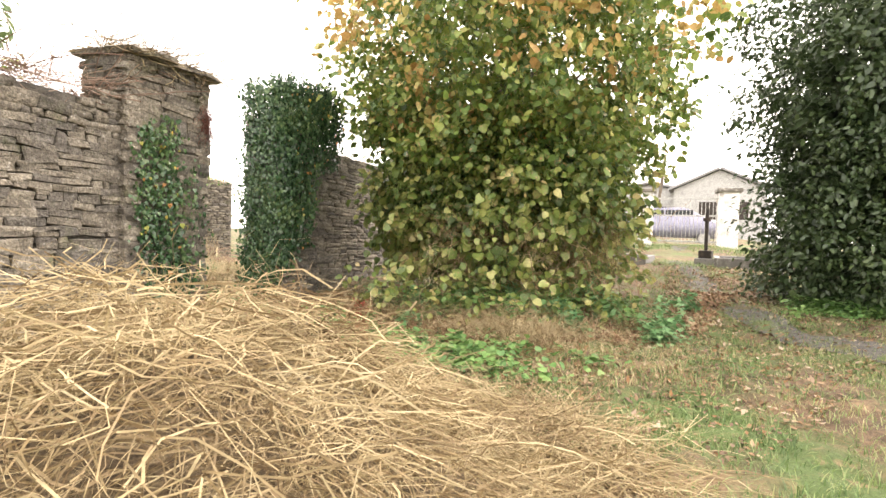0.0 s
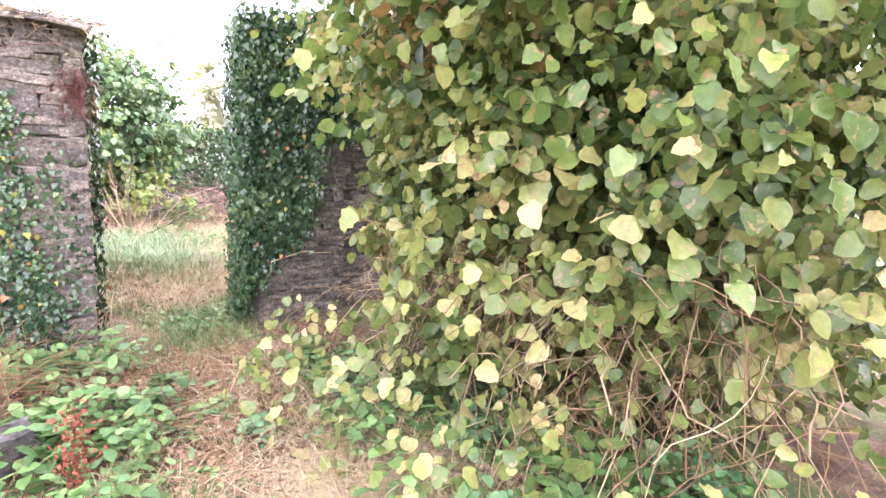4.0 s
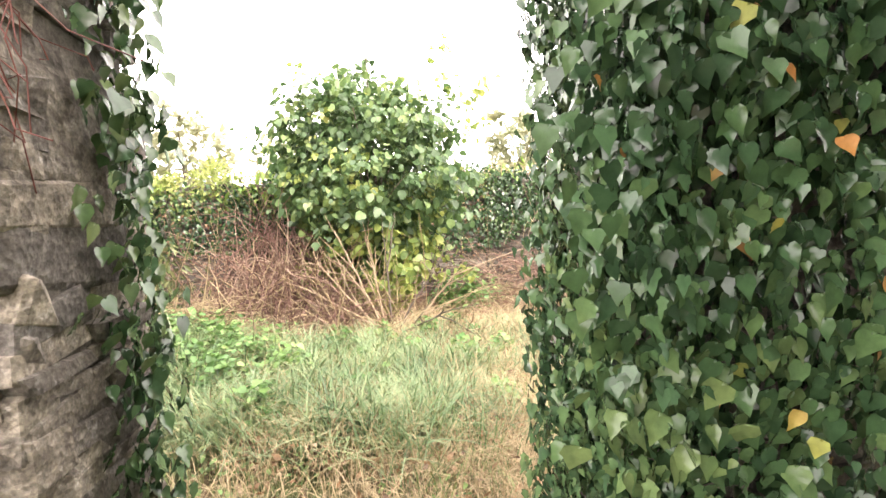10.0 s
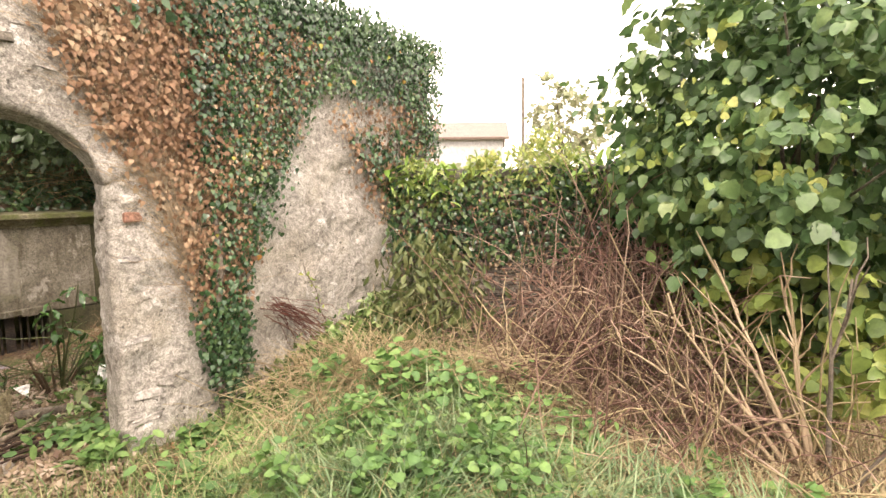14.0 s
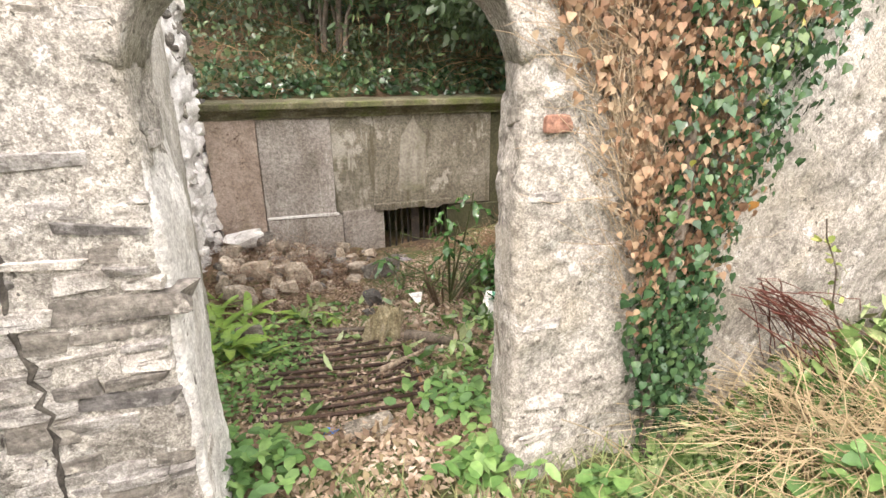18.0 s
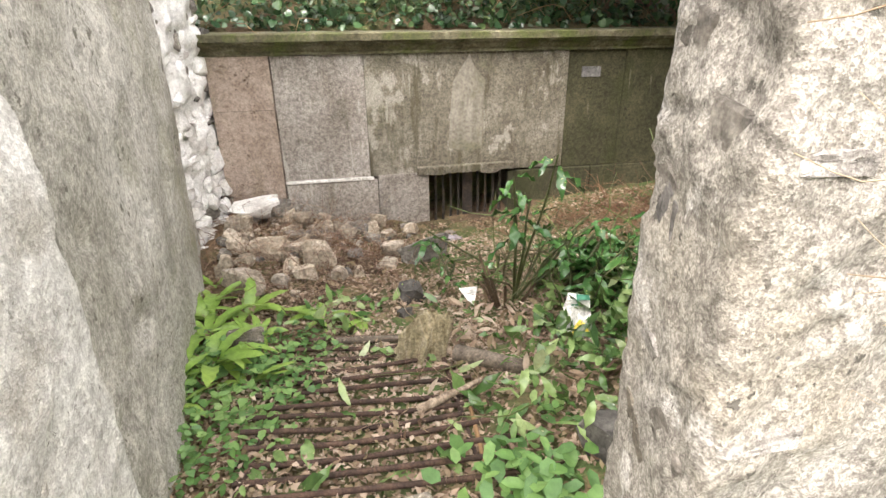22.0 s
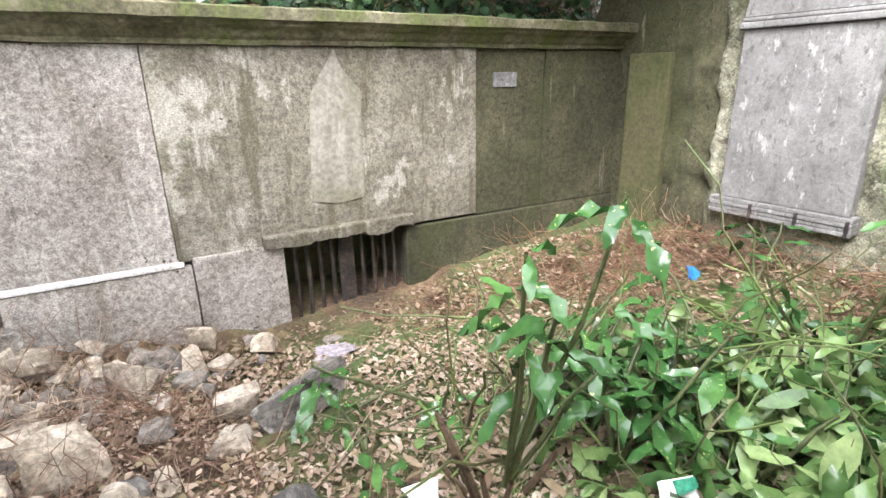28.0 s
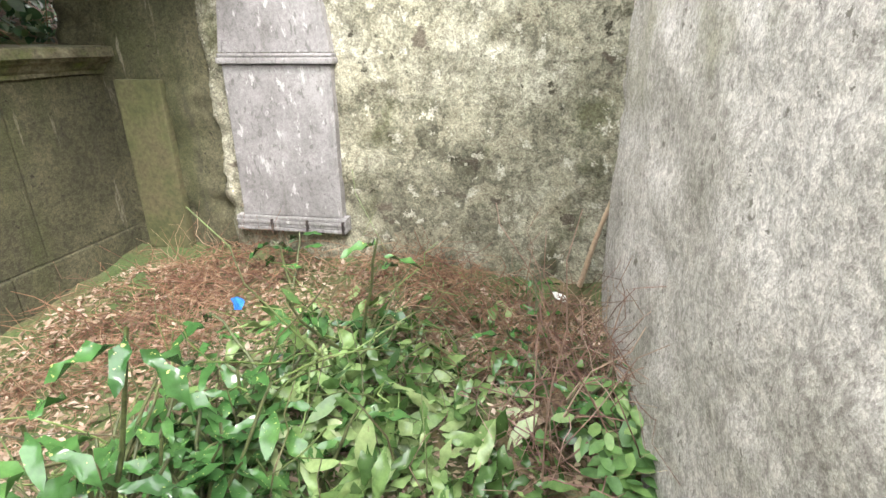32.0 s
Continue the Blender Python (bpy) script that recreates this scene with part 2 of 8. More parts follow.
M_PLASTER = mineral("weathered_lime_render", ((0.236, 0.220, 0.193), (0.337, 0.316, 0.284), (0.419, 0.401, 0.367)), 2.2,
                    (((0.37, 0.335, 0.275), 1.5, None, 0.53, 0.64, 0.6), ((0.68, 0.665, 0.64), 5.0, None, 0.6, 0.64, 0.6), ((0.27, 0.25, 0.22), 11.0, None, 0.6, 0.63, 0.6), ((0.13, 0.12, 0.105), 34.0, None, 0.63, 0.66, 0.75), ((0.2, 0.185, 0.155), 4.0, None, 0.66, 0.68, 0.7)),
                    130.0, 0.55, (24.0, 0.4, (0.12, 0.11, 0.095)), relief=1.0, depth=0.012)
# lime coat, its tones whitened to stand in for light on the left reveal
M_LIT_LIMEWASH = mineral("lit_limewash", ((0.4, 0.385, 0.355), (0.58, 0.57, 0.545), (0.7, 0.69, 0.67)), 3.0,
                     (((0.36, 0.335, 0.29), 2.6, None, 0.58, 0.66, 0.6), ((0.3, 0.28, 0.25), 14.0, None, 0.62, 0.65, 0.6), ((0.16, 0.15, 0.13), 34.0, None, 0.65, 0.68, 0.7)),
                     100.0, 0.3, (26.0, 0.44, (0.14, 0.13, 0.11)), relief=1.0, depth=0.014)
M_PLASTER_IN = mineral("damp_render", ((0.271, 0.258, 0.221), (0.394, 0.379, 0.340), (0.492, 0.478, 0.439)), 1.9,
                       (((0.24, 0.24, 0.15), 1.2, None, 0.54, 0.7, 0.65), ((0.66, 0.645, 0.61), 4.0, None, 0.6, 0.67, 0.5), ((0.3, 0.285, 0.25), 7.0, None, 0.58, 0.64, 0.5), ((0.12, 0.11, 0.09), 24.0, None, 0.64, 0.67, 0.75)),
                       130.0, 0.42, (22.0, 0.38, (0.15, 0.14, 0.115)), relief=0.6, depth=0.008)
M_LICHEN_WALL = mineral("mossy_lichened_wall", ((0.105, 0.102, 0.068), (0.24, 0.234, 0.168), (0.39, 0.382, 0.295)), 1.9,
                        (((0.34, 0.325, 0.23), 5.0, None, 0.55, 0.57, 0.6), ((0.07, 0.075, 0.03), 1.5, None, 0.54, 0.62, 0.8), ((0.46, 0.45, 0.36), 9.0, None, 0.6, 0.615, 0.8), ((0.1, 0.085, 0.06), 3.1, (1, 1, 1.6), 0.62, 0.635, 0.9)),
                        110.0, 0.55, (17.0, 0.42, (0.06, 0.055, 0.035)), relief=1.0, depth=0.018)
M_MONUMENT = mineral("stained_cement", ((0.106, 0.093, 0.066), (0.176, 0.160, 0.125), (0.255, 0.238, 0.198)), 2.2,
                     (((0.42, 0.4, 0.35), 3.0, (1.2, 1.2, 0.8), 0.56, 0.6, 0.7), ((0.085, 0.078, 0.045), 3.4, (2.6, 2.6, 0.35), 0.53, 0.6, 0.75), ((0.42, 0.4, 0.35), 4.5, (2.6, 2.6, 0.4), 0.61, 0.66, 0.5), ((0.12, 0.125, 0.06), 1.4, None, 0.55, 0.68, 0.6)),
                     180.0, 0.5, (36.0, 0.43, (0.07, 0.062, 0.045)), relief=0.8, depth=0.007, vary=0.06)
# algae stains, with the corner's heavy shade worked into darker base tones
M_ALGAE_SHADED = mineral("algae_stained_shaded_cement", ((0.03, 0.03, 0.014), (0.06, 0.058, 0.03), (0.1, 0.095, 0.055)), 2.0,
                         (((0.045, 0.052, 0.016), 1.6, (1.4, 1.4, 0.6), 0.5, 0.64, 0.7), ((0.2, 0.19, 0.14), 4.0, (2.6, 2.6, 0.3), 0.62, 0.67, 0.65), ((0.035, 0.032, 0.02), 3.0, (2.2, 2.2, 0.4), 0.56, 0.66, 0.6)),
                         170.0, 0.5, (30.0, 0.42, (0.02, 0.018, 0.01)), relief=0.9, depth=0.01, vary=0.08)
M_SCAR = surface("lime_scar", (0.15, 0.138, 0.108), (0.24, 0.222, 0.182), (0.34, 0.32, 0.275), 4.0, 50, 0.9, 0.4, 0.004, (0.16, 0.15, 0.1), 3.0, (0.5, 0.62), stretch=(2.6, 2.6, 0.5), grit=0.4)
M_WHITESTONE = mineral("whitewashed_stone", ((0.5, 0.48, 0.455), (0.72, 0.71, 0.69), (0.84, 0.835, 0.825)), 5.0,
                       (((0.36, 0.33, 0.29), 4.0, None, 0.6, 0.64, 0.8), ((0.3, 0.27, 0.23), 16.0, (1, 1, 2.0), 0.64, 0.67, 0.7)), 140.0, 0.22, relief=0.9, depth=0.008, vary=0.06)
M_LIMED = mineral("limewashed_schist", ((0.2, 0.185, 0.165), (0.36, 0.342, 0.315), (0.5, 0.48, 0.45)), 5.0,
                  (((0.48, 0.47, 0.45), 7.0, (1, 1, 2.5), 0.58, 0.62, 0.6), ((0.1, 0.09, 0.08), 9.0, (0.8, 0.8, 6.0), 0.58, 0.62, 0.75), ((0.17, 0.15, 0.12), 24.0, None, 0.63, 0.66, 0.6)), 120.0, 0.4, relief=1.0, depth=0.012, stretch=(1, 1, 4.0), vary=0.18)
M_GREENPATCH = surface("green_algae_render", (0.05, 0.055, 0.02), (0.085, 0.09, 0.035), (0.14, 0.14, 0.065), 4.0, 45, 0.9, 0.4, 0.005, (0.09, 0.08, 0.04), 2.0, (0.5, 0.64), grit=0.35)
M_CEMENT_PALE = mineral("pale_cement", ((0.190, 0.168, 0.143), (0.313, 0.283, 0.255), (0.425, 0.396, 0.369)), 1.8,
                        (((0.14, 0.125, 0.09), 1.6, (1.6, 1.6, 0.5), 0.53, 0.68, 0.65), ((0.52, 0.495, 0.46), 2.6, (1.4, 1.4, 0.6), 0.57, 0.66, 0.7), ((0.55, 0.53, 0.49), 6.0, (2.6, 2.6, 0.3), 0.62, 0.66, 0.6), ((0.1, 0.09, 0.07), 9.0, (2, 2, 0.5), 0.64, 0.68, 0.6)),
                        180.0, 0.5, (36.0, 0.43, (0.07, 0.062, 0.045)), relief=0.8, depth=0.007, vary=0.06)
M_CORNICE = surface("mossy_cornice", (0.05, 0.048, 0.025), (0.12, 0.11, 0.065), (0.24, 0.22, 0.15), 5.0, 60, 0.95, 0.9, 0.012, (0.1, 0.12, 0.035), 3.0, (0.5, 0.62))
M_SANDSTONE = mineral("reddish_sandstone", ((0.24, 0.185, 0.148), (0.37, 0.298, 0.25), (0.49, 0.412, 0.355)), 2.4,
                      (((0.16, 0.135, 0.085), 2.2, (1.4, 1.4, 0.6), 0.54, 0.68, 0.7), ((0.46, 0.4, 0.34), 5.0, (1, 1, 0.7), 0.6, 0.66, 0.5), ((0.12, 0.08, 0.055), 14.0, (1, 1, 2.0), 0.62, 0.66, 0.6)),
                      160.0, 0.36, (40.0, 0.4, (0.1, 0.065, 0.045)), relief=0.9, depth=0.006)
M_RUBBLE = surface("broken_wall_stone", (0.2, 0.165, 0.13), (0.36, 0.315, 0.26), (0.52, 0.475, 0.415), 7.0, 45, 0.92, 0.9, 0.014, (0.6, 0.565, 0.51), 9.0, (0.6, 0.7), vary=0.4)
M_SLATE = surface("grey_slate", (0.07, 0.07, 0.071), (0.135, 0.135, 0.137), (0.21, 0.209, 0.21), 6.0, 50, 0.85, 0.6, 0.006, (0.36, 0.355, 0.34), 26.0, (0.6, 0.68), vary=0.15)
M_MARBLE = mineral("lichen_spotted_slab", ((0.150, 0.143, 0.136), (0.220, 0.213, 0.206), (0.290, 0.282, 0.273)), 3.0,
                   (((0.11, 0.105, 0.098), 22.0, (1.6, 1.6, 0.8), 0.58, 0.61, 0.75), ((0.42, 0.41, 0.395), 13.0, (1.5, 1.5, 0.7), 0.6, 0.63, 0.7), ((0.12, 0.115, 0.105), 3.0, (2.4, 2.4, 0.4), 0.58, 0.66, 0.55)),
                   210.0, 0.22, rough=0.85, relief=0.5, depth=0.003)
M_RUST = surface("rusty_iron", (0.03, 0.02, 0.015), (0.07, 0.043, 0.032), (0.14, 0.085, 0.06), 12, 120, 0.85, 0.5, 0.003, metal=0.2)
M_IRON = surface("black_iron", (0.02, 0.018, 0.017), (0.05, 0.042, 0.038), (0.11, 0.08, 0.06), 14, 120, 0.7, 0.4, 0.003, metal=0.4)
# near-black tone that carries the shade inside the vent
M_VOID = plain("shade_black_void", (0.03, 0.028, 0.025), 0.95)
M_BARK = surface("bark", (0.06, 0.05, 0.04), (0.14, 0.115, 0.09), (0.24, 0.2, 0.16), 12, 80, 0.9, 0.8, 0.01, stretch=(1, 1, 0.25))
M_WHITEWALL = plain("white_painted_render", (0.42, 0.42, 0.42), 0.8)
M_GREYWALL = plain("grey_white_render", (0.42, 0.42, 0.42), 0.85)
M_ROOF = plain("grey_slate_roof", (0.26, 0.26, 0.27), 0.7)
M_TILEROOF = plain("brown_tile_roof", (0.2, 0.15, 0.13), 0.8)

F_IVY = foliage("ivy_leaf", [(0.026, 0.055, 0.03), (0.04, 0.088, 0.042), (0.06, 0.122, 0.055), (0.033, 0.072, 0.037), (0.088, 0.155, 0.066), (0.13, 0.19, 0.078)], 0.19, 0.1)
F_IVY_OLD = foliage("dying_ivy_leaf", [(0.18, 0.1, 0.06), (0.29, 0.17, 0.105), (0.4, 0.28, 0.185), (0.22, 0.125, 0.075), (0.5, 0.4, 0.3)], 0.7, 0.2)
F_LIME = foliage("broad_leaf_autumn", [(0.056, 0.1, 0.032), (0.090, 0.15, 0.045), (0.124, 0.19, 0.055), (0.169, 0.24, 0.07), (0.226, 0.29, 0.085), (0.305, 0.35, 0.11), (0.407, 0.42, 0.16), (0.542, 0.49, 0.22), (0.621, 0.5, 0.27)], 0.3, 0.38, (0.36, 0.24, 0.13), 38, (0.58, 0.68))
F_TURN = foliage("orange_turned_leaf", [(0.44, 0.27, 0.1), (0.54, 0.38, 0.15), (0.38, 0.22, 0.08), (0.56, 0.46, 0.16), (0.5, 0.47, 0.17)], 0.45, 0.35)
F_LIME_TOP = foliage("broad_leaf_crown", [(0.050, 0.095, 0.027), (0.077, 0.14, 0.037), (0.110, 0.19, 0.047), (0.143, 0.22, 0.055), (0.187, 0.27, 0.065), (0.253, 0.32, 0.08), (0.341, 0.38, 0.11), (0.462, 0.4, 0.15)], 0.34, 0.38, (0.4, 0.25, 0.11), 20, (0.58, 0.68))
F_SAPLING = foliage("sapling_leaf", [(0.05, 0.105, 0.045), (0.085, 0.16, 0.065), (0.13, 0.22, 0.085), (0.2, 0.29, 0.11), (0.07, 0.135, 0.055), (0.27, 0.35, 0.14)], 0.38, 0.3)
F_SAPLING_LOW = foliage("yellowing_sapling_leaf", [(0.09, 0.15, 0.045), (0.16, 0.24, 0.07), (0.27, 0.35, 0.1), (0.38, 0.43, 0.13), (0.46, 0.47, 0.17)], 0.42, 0.35)
F_OLIVE = foliage("wilting_bough_leaf", [(0.07, 0.1, 0.03), (0.11, 0.14, 0.05), (0.16, 0.18, 0.075), (0.22, 0.23, 0.11), (0.06, 0.085, 0.03)], 0.5, 0.15)
F_WALLSHRUB = foliage("feathery_shrub_leaf", [(0.08, 0.14, 0.06), (0.13, 0.2, 0.08), (0.2, 0.27, 0.12), (0.28, 0.33, 0.17)], 0.5, 0.3)
F_IVY_TURN = foliage("yellowing_ivy_leaf", [(0.5, 0.33, 0.05), (0.4, 0.2, 0.06), (0.3, 0.35, 0.08), (0.32, 0.12, 0.04)], 0.5, 0.2)
F_RED = foliage("red_creeper", [(0.14, 0.04, 0.03), (0.2, 0.075, 0.055), (0.11, 0.03, 0.025), (0.26, 0.13, 0.1)], 0.6, 0.15)
F_DARK = foliage("dark_evergreen_leaf", [(0.035, 0.06, 0.027), (0.055, 0.09, 0.04), (0.085, 0.13, 0.055), (0.042, 0.072, 0.033), (0.12, 0.17, 0.07)], 0.36, 0.22)
F_GRASS = foliage("green_grass", [(0.05, 0.1, 0.035), (0.09, 0.16, 0.055), (0.15, 0.23, 0.085), (0.22, 0.3, 0.12), (0.33, 0.35, 0.17), (0.44, 0.41, 0.23)], 0.6, 0.3)
F_LUSH = foliage("lush_grass_blade", [(0.07, 0.135, 0.065), (0.12, 0.21, 0.1), (0.19, 0.29, 0.15), (0.28, 0.38, 0.21), (0.36, 0.43, 0.25)], 0.4, 0.3)
F_STRAW = foliage("dry_straw", [(0.36, 0.28, 0.17), (0.46, 0.37, 0.235), (0.56, 0.47, 0.32), (0.3, 0.22, 0.13), (0.5, 0.4, 0.26)], 0.7, 0.2)
F_HAY = foliage("cut_hay", [(0.13, 0.085, 0.045), (0.22, 0.155, 0.085), (0.34, 0.26, 0.15), (0.45, 0.365, 0.225), (0.55, 0.465, 0.31)], 0.75, 0.15)
F_STEM = foliage("bare_ivy_stem", [(0.3, 0.22, 0.15), (0.42, 0.33, 0.24), (0.5, 0.41, 0.32), (0.24, 0.16, 0.1)], 0.8, 0.0)
F_STRAW_BROWN = foliage("brown_dead_straw", [(0.16, 0.09, 0.045), (0.24, 0.14, 0.07), (0.3, 0.19, 0.1), (0.38, 0.26, 0.15)], 0.8, 0.1)
F_BRAMBLE = foliage("dead_bramble_cane", [(0.16, 0.085, 0.065), (0.25, 0.155, 0.12), (0.34, 0.24, 0.19), (0.2, 0.12, 0.095), (0.45, 0.36, 0.28)], 0.75, 0.0)
F_CANE = foliage("bramble_cane", [(0.09, 0.05, 0.04), (0.16, 0.085, 0.065), (0.25, 0.15, 0.12), (0.36, 0.25, 0.2), (0.46, 0.36, 0.28), (0.12, 0.06, 0.05)], 0.7, 0.0)
F_LITTER = foliage("fallen_leaf", [(0.13, 0.08, 0.05), (0.24, 0.15, 0.09), (0.09, 0.06, 0.04), (0.32, 0.22, 0.14), (0.4, 0.3, 0.23), (0.26, 0.13, 0.06), (0.18, 0.12, 0.09), (0.46, 0.37, 0.31)], 0.8, 0.15)
F_TOMBLEAF = foliage("bleached_fallen_leaf", [(0.12, 0.08, 0.055), (0.21, 0.145, 0.1), (0.33, 0.24, 0.18), (0.45, 0.35, 0.28), (0.16, 0.1, 0.07), (0.58, 0.48, 0.41), (0.25, 0.2, 0.12)], 0.75, 0.15)
F_RUSTLEAF = foliage("orange_brown_fallen_leaf", [(0.13, 0.075, 0.045), (0.22, 0.125, 0.075), (0.32, 0.19, 0.115), (0.42, 0.29, 0.19), (0.18, 0.11, 0.07), (0.52, 0.41, 0.3)], 0.75, 0.1)
F_NETTLE = foliage("soft_blue_green_weed", [(0.09, 0.2, 0.09), (0.14, 0.29, 0.13), (0.2, 0.37, 0.17), (0.28, 0.45, 0.22)], 0.55, 0.3)
F_WEED = foliage("low_weed_leaf", [(0.08, 0.17, 0.05), (0.13, 0.26, 0.075), (0.2, 0.34, 0.11), (0.28, 0.4, 0.16), (0.1, 0.21, 0.07)], 0.5, 0.3)
F_LAUREL = foliage("glossy_laurel_leaf", [(0.022, 0.065, 0.022), (0.036, 0.1, 0.03), (0.06, 0.15, 0.042), (0.03, 0.08, 0.026), (0.1, 0.21, 0.06), (0.3, 0.4, 0.09)], 0.15, 0.12, (0.45, 0.48, 0.16), 70, (0.66, 0.69))
F_FERN = foliage("hart_tongue_frond", [(0.14, 0.26, 0.05), (0.2, 0.34, 0.07), (0.27, 0.4, 0.09), (0.34, 0.46, 0.13)], 0.4, 0.25)
F_YOUNG = foliage("young_ivy_leaf", [(0.07, 0.12, 0.045), (0.13, 0.2, 0.065), (0.2, 0.27, 0.085), (0.28, 0.33, 0.11)], 0.4, 0.25)
F_PILE = foliage("cut_laurel_leaf", [(0.04, 0.09, 0.03), (0.09, 0.17, 0.055), (0.16, 0.26, 0.09), (0.24, 0.35, 0.14), (0.33, 0.42, 0.2), (0.44, 0.5, 0.32), (0.06, 0.125, 0.035)], 0.22, 0.2, (0.4, 0.42, 0.22), 60, (0.67, 0.71))
F_RUST = foliage("rusty_dead_bracken", [(0.1, 0.05, 0.035), (0.18, 0.09, 0.055), (0.26, 0.145, 0.09), (0.36, 0.24, 0.16), (0.15, 0.085, 0.06), (0.44, 0.33, 0.24)], 0.85, 0.05)
# distance haze is put into these lightened leaf tones
F_FAR = foliage("haze_paled_leaf", [(0.22, 0.25, 0.15), (0.3, 0.31, 0.2), (0.36, 0.35, 0.23), (0.26, 0.29, 0.18)], 0.7, 0.3)

# ---- building helpers ----
rng = np.random.default_rng(7)


def mesh_of(name, verts, faces, mat, smooth=False):
    me = bpy.data.meshes.new(name)
    me.from_pydata([tuple(v) for v in verts], [], faces)
    for one in mat if isinstance(mat, (list, tuple)) else (mat,):
        me.materials.append(one)
    if smooth:
        me.polygons.foreach_set("use_smooth", [True] * len(me.polygons))
    me.update()
    return me


def fast_mesh(name, v, f, mat, smooth=False):
    """A mesh from arrays: vertices (n, 3) and faces (m, k), k corners each."""
    me = bpy.data.meshes.new(name)
    v, f = np.asarray(v, np.float32), np.asarray(f, np.int32)
    m, k = f.shape
    me.vertices.add(len(v))
    me.vertices.foreach_set("co", v.ravel())
    me.loops.add(m * k)
    me.loops.foreach_set("vertex_index", f.ravel())
    me.polygons.add(m)
    me.polygons.foreach_set("loop_start", np.arange(0, m * k, k, dtype=np.int32))
    if smooth:
        me.polygons.foreach_set("use_smooth", np.ones(m, bool))
    me.materials.append(mat)
    me.update(calc_edges=True)
    me.validate()
    return me


def under(ob, parent):
    ob.parent = parent
    ob.matrix_parent_inverse = parent.matrix_world.inverted() if parent.matrix_world else Matrix()
    return ob


def part(name, bm, material, parent, label="", smooth=False):
    """Links a bmesh as one mesh object under a thing or a part."""
    me = bpy.data.meshes.new(name)
    bm.to_mesh(me)
    bm.free()
    me.materials.append(material)
    if smooth:
        me.polygons.foreach_set("use_smooth", [True] * len(me.polygons))
    ob = new(name, me)
    ob.parent = parent
    if label:
        tagged(ob, label)
    return ob


def piece(name, me, parent, m=None, label=""):
    ob = new(name, me)
    ob.parent = parent
    if m is not None:
        ob.matrix_basis = m
    if label:
        tagged(ob, label)
    return ob


def box_bm(x0, x1, y0, y1, z0, z1, bevel=0.0, bm=None, m=None):
    own = bmesh.new()
    bmesh.ops.create_cube(own, size=1.0)
    for v in own.verts:
        v.co = Vector(((x0 + x1) / 2 + v.co.x * (x1 - x0), (y0 + y1) / 2 + v.co.y * (y1 - y0), (z0 + z1) / 2 + v.co.z * (z1 - z0)))
    if bevel:
        bmesh.ops.bevel(own, geom=own.edges[:], offset=bevel, segments=2, affect="EDGES", profile=0.6)
    if m is not None:
        own.transform(m)
    if bm is None:
        return own
    tmp = bpy.data.meshes.new("tmp")
    own.to_mesh(tmp)
    own.free()
    bm.from_mesh(tmp)
    bpy.data.meshes.remove(tmp)
    return bm


def tube_arrays(paths, radii, sides=4):
    """Many tubes at once. paths (n, k, 3), radii (n, k). Returns vertices and quads."""
    paths, radii = np.asarray(paths, float), np.asarray(radii, float)
    n, k, _ = paths.shape
    t = np.gradient(paths, axis=1)
    t /= np.linalg.norm(t, axis=2, keepdims=True) + 1e-9
    ref = np.where(np.abs(t[..., 2:3]) < 0.9, np.array([0, 0, 1.0]), np.array([1.0, 0, 0]))
    a = np.cross(t, ref)
    a /= np.linalg.norm(a, axis=2, keepdims=True) + 1e-9
    b = np.cross(t, a)
    ang = np.arange(sides) * 2 * np.pi / sides
    ring = paths[:, :, None] + radii[:, :, None, None] * (a[:, :, None] * np.cos(ang)[:, None] + b[:, :, None] * np.sin(ang)[:, None])
    v = ring.reshape(-1, 3)
    i, j, s = np.meshgrid(np.arange(n), np.arange(k - 1), np.arange(sides), indexing="ij")
    base = (i * k + j) * sides
    s2 = (s + 1) % sides
    f = np.stack([base + s, base + s2, base + sides + s2, base + sides + s], -1).reshape(-1, 4)
    return v, f


def ribbon_arrays(paths, widths, side):
    """Many flat blades at once. paths (n, k, 3), widths (n, k), side (n, 3): the direction of the width."""
    n, k, _ = paths.shape
    off = side[:, None] * widths[..., None] * 0.5
    v = np.stack([paths - off, paths + off], 2).reshape(-1, 3)
    i, j = np.meshgrid(np.arange(n), np.arange(k - 1), indexing="ij")
    b = (i * k + j) * 2
    f = np.stack([b, b + 1, b + 3, b + 2], -1).reshape(-1, 4)
    return v, f


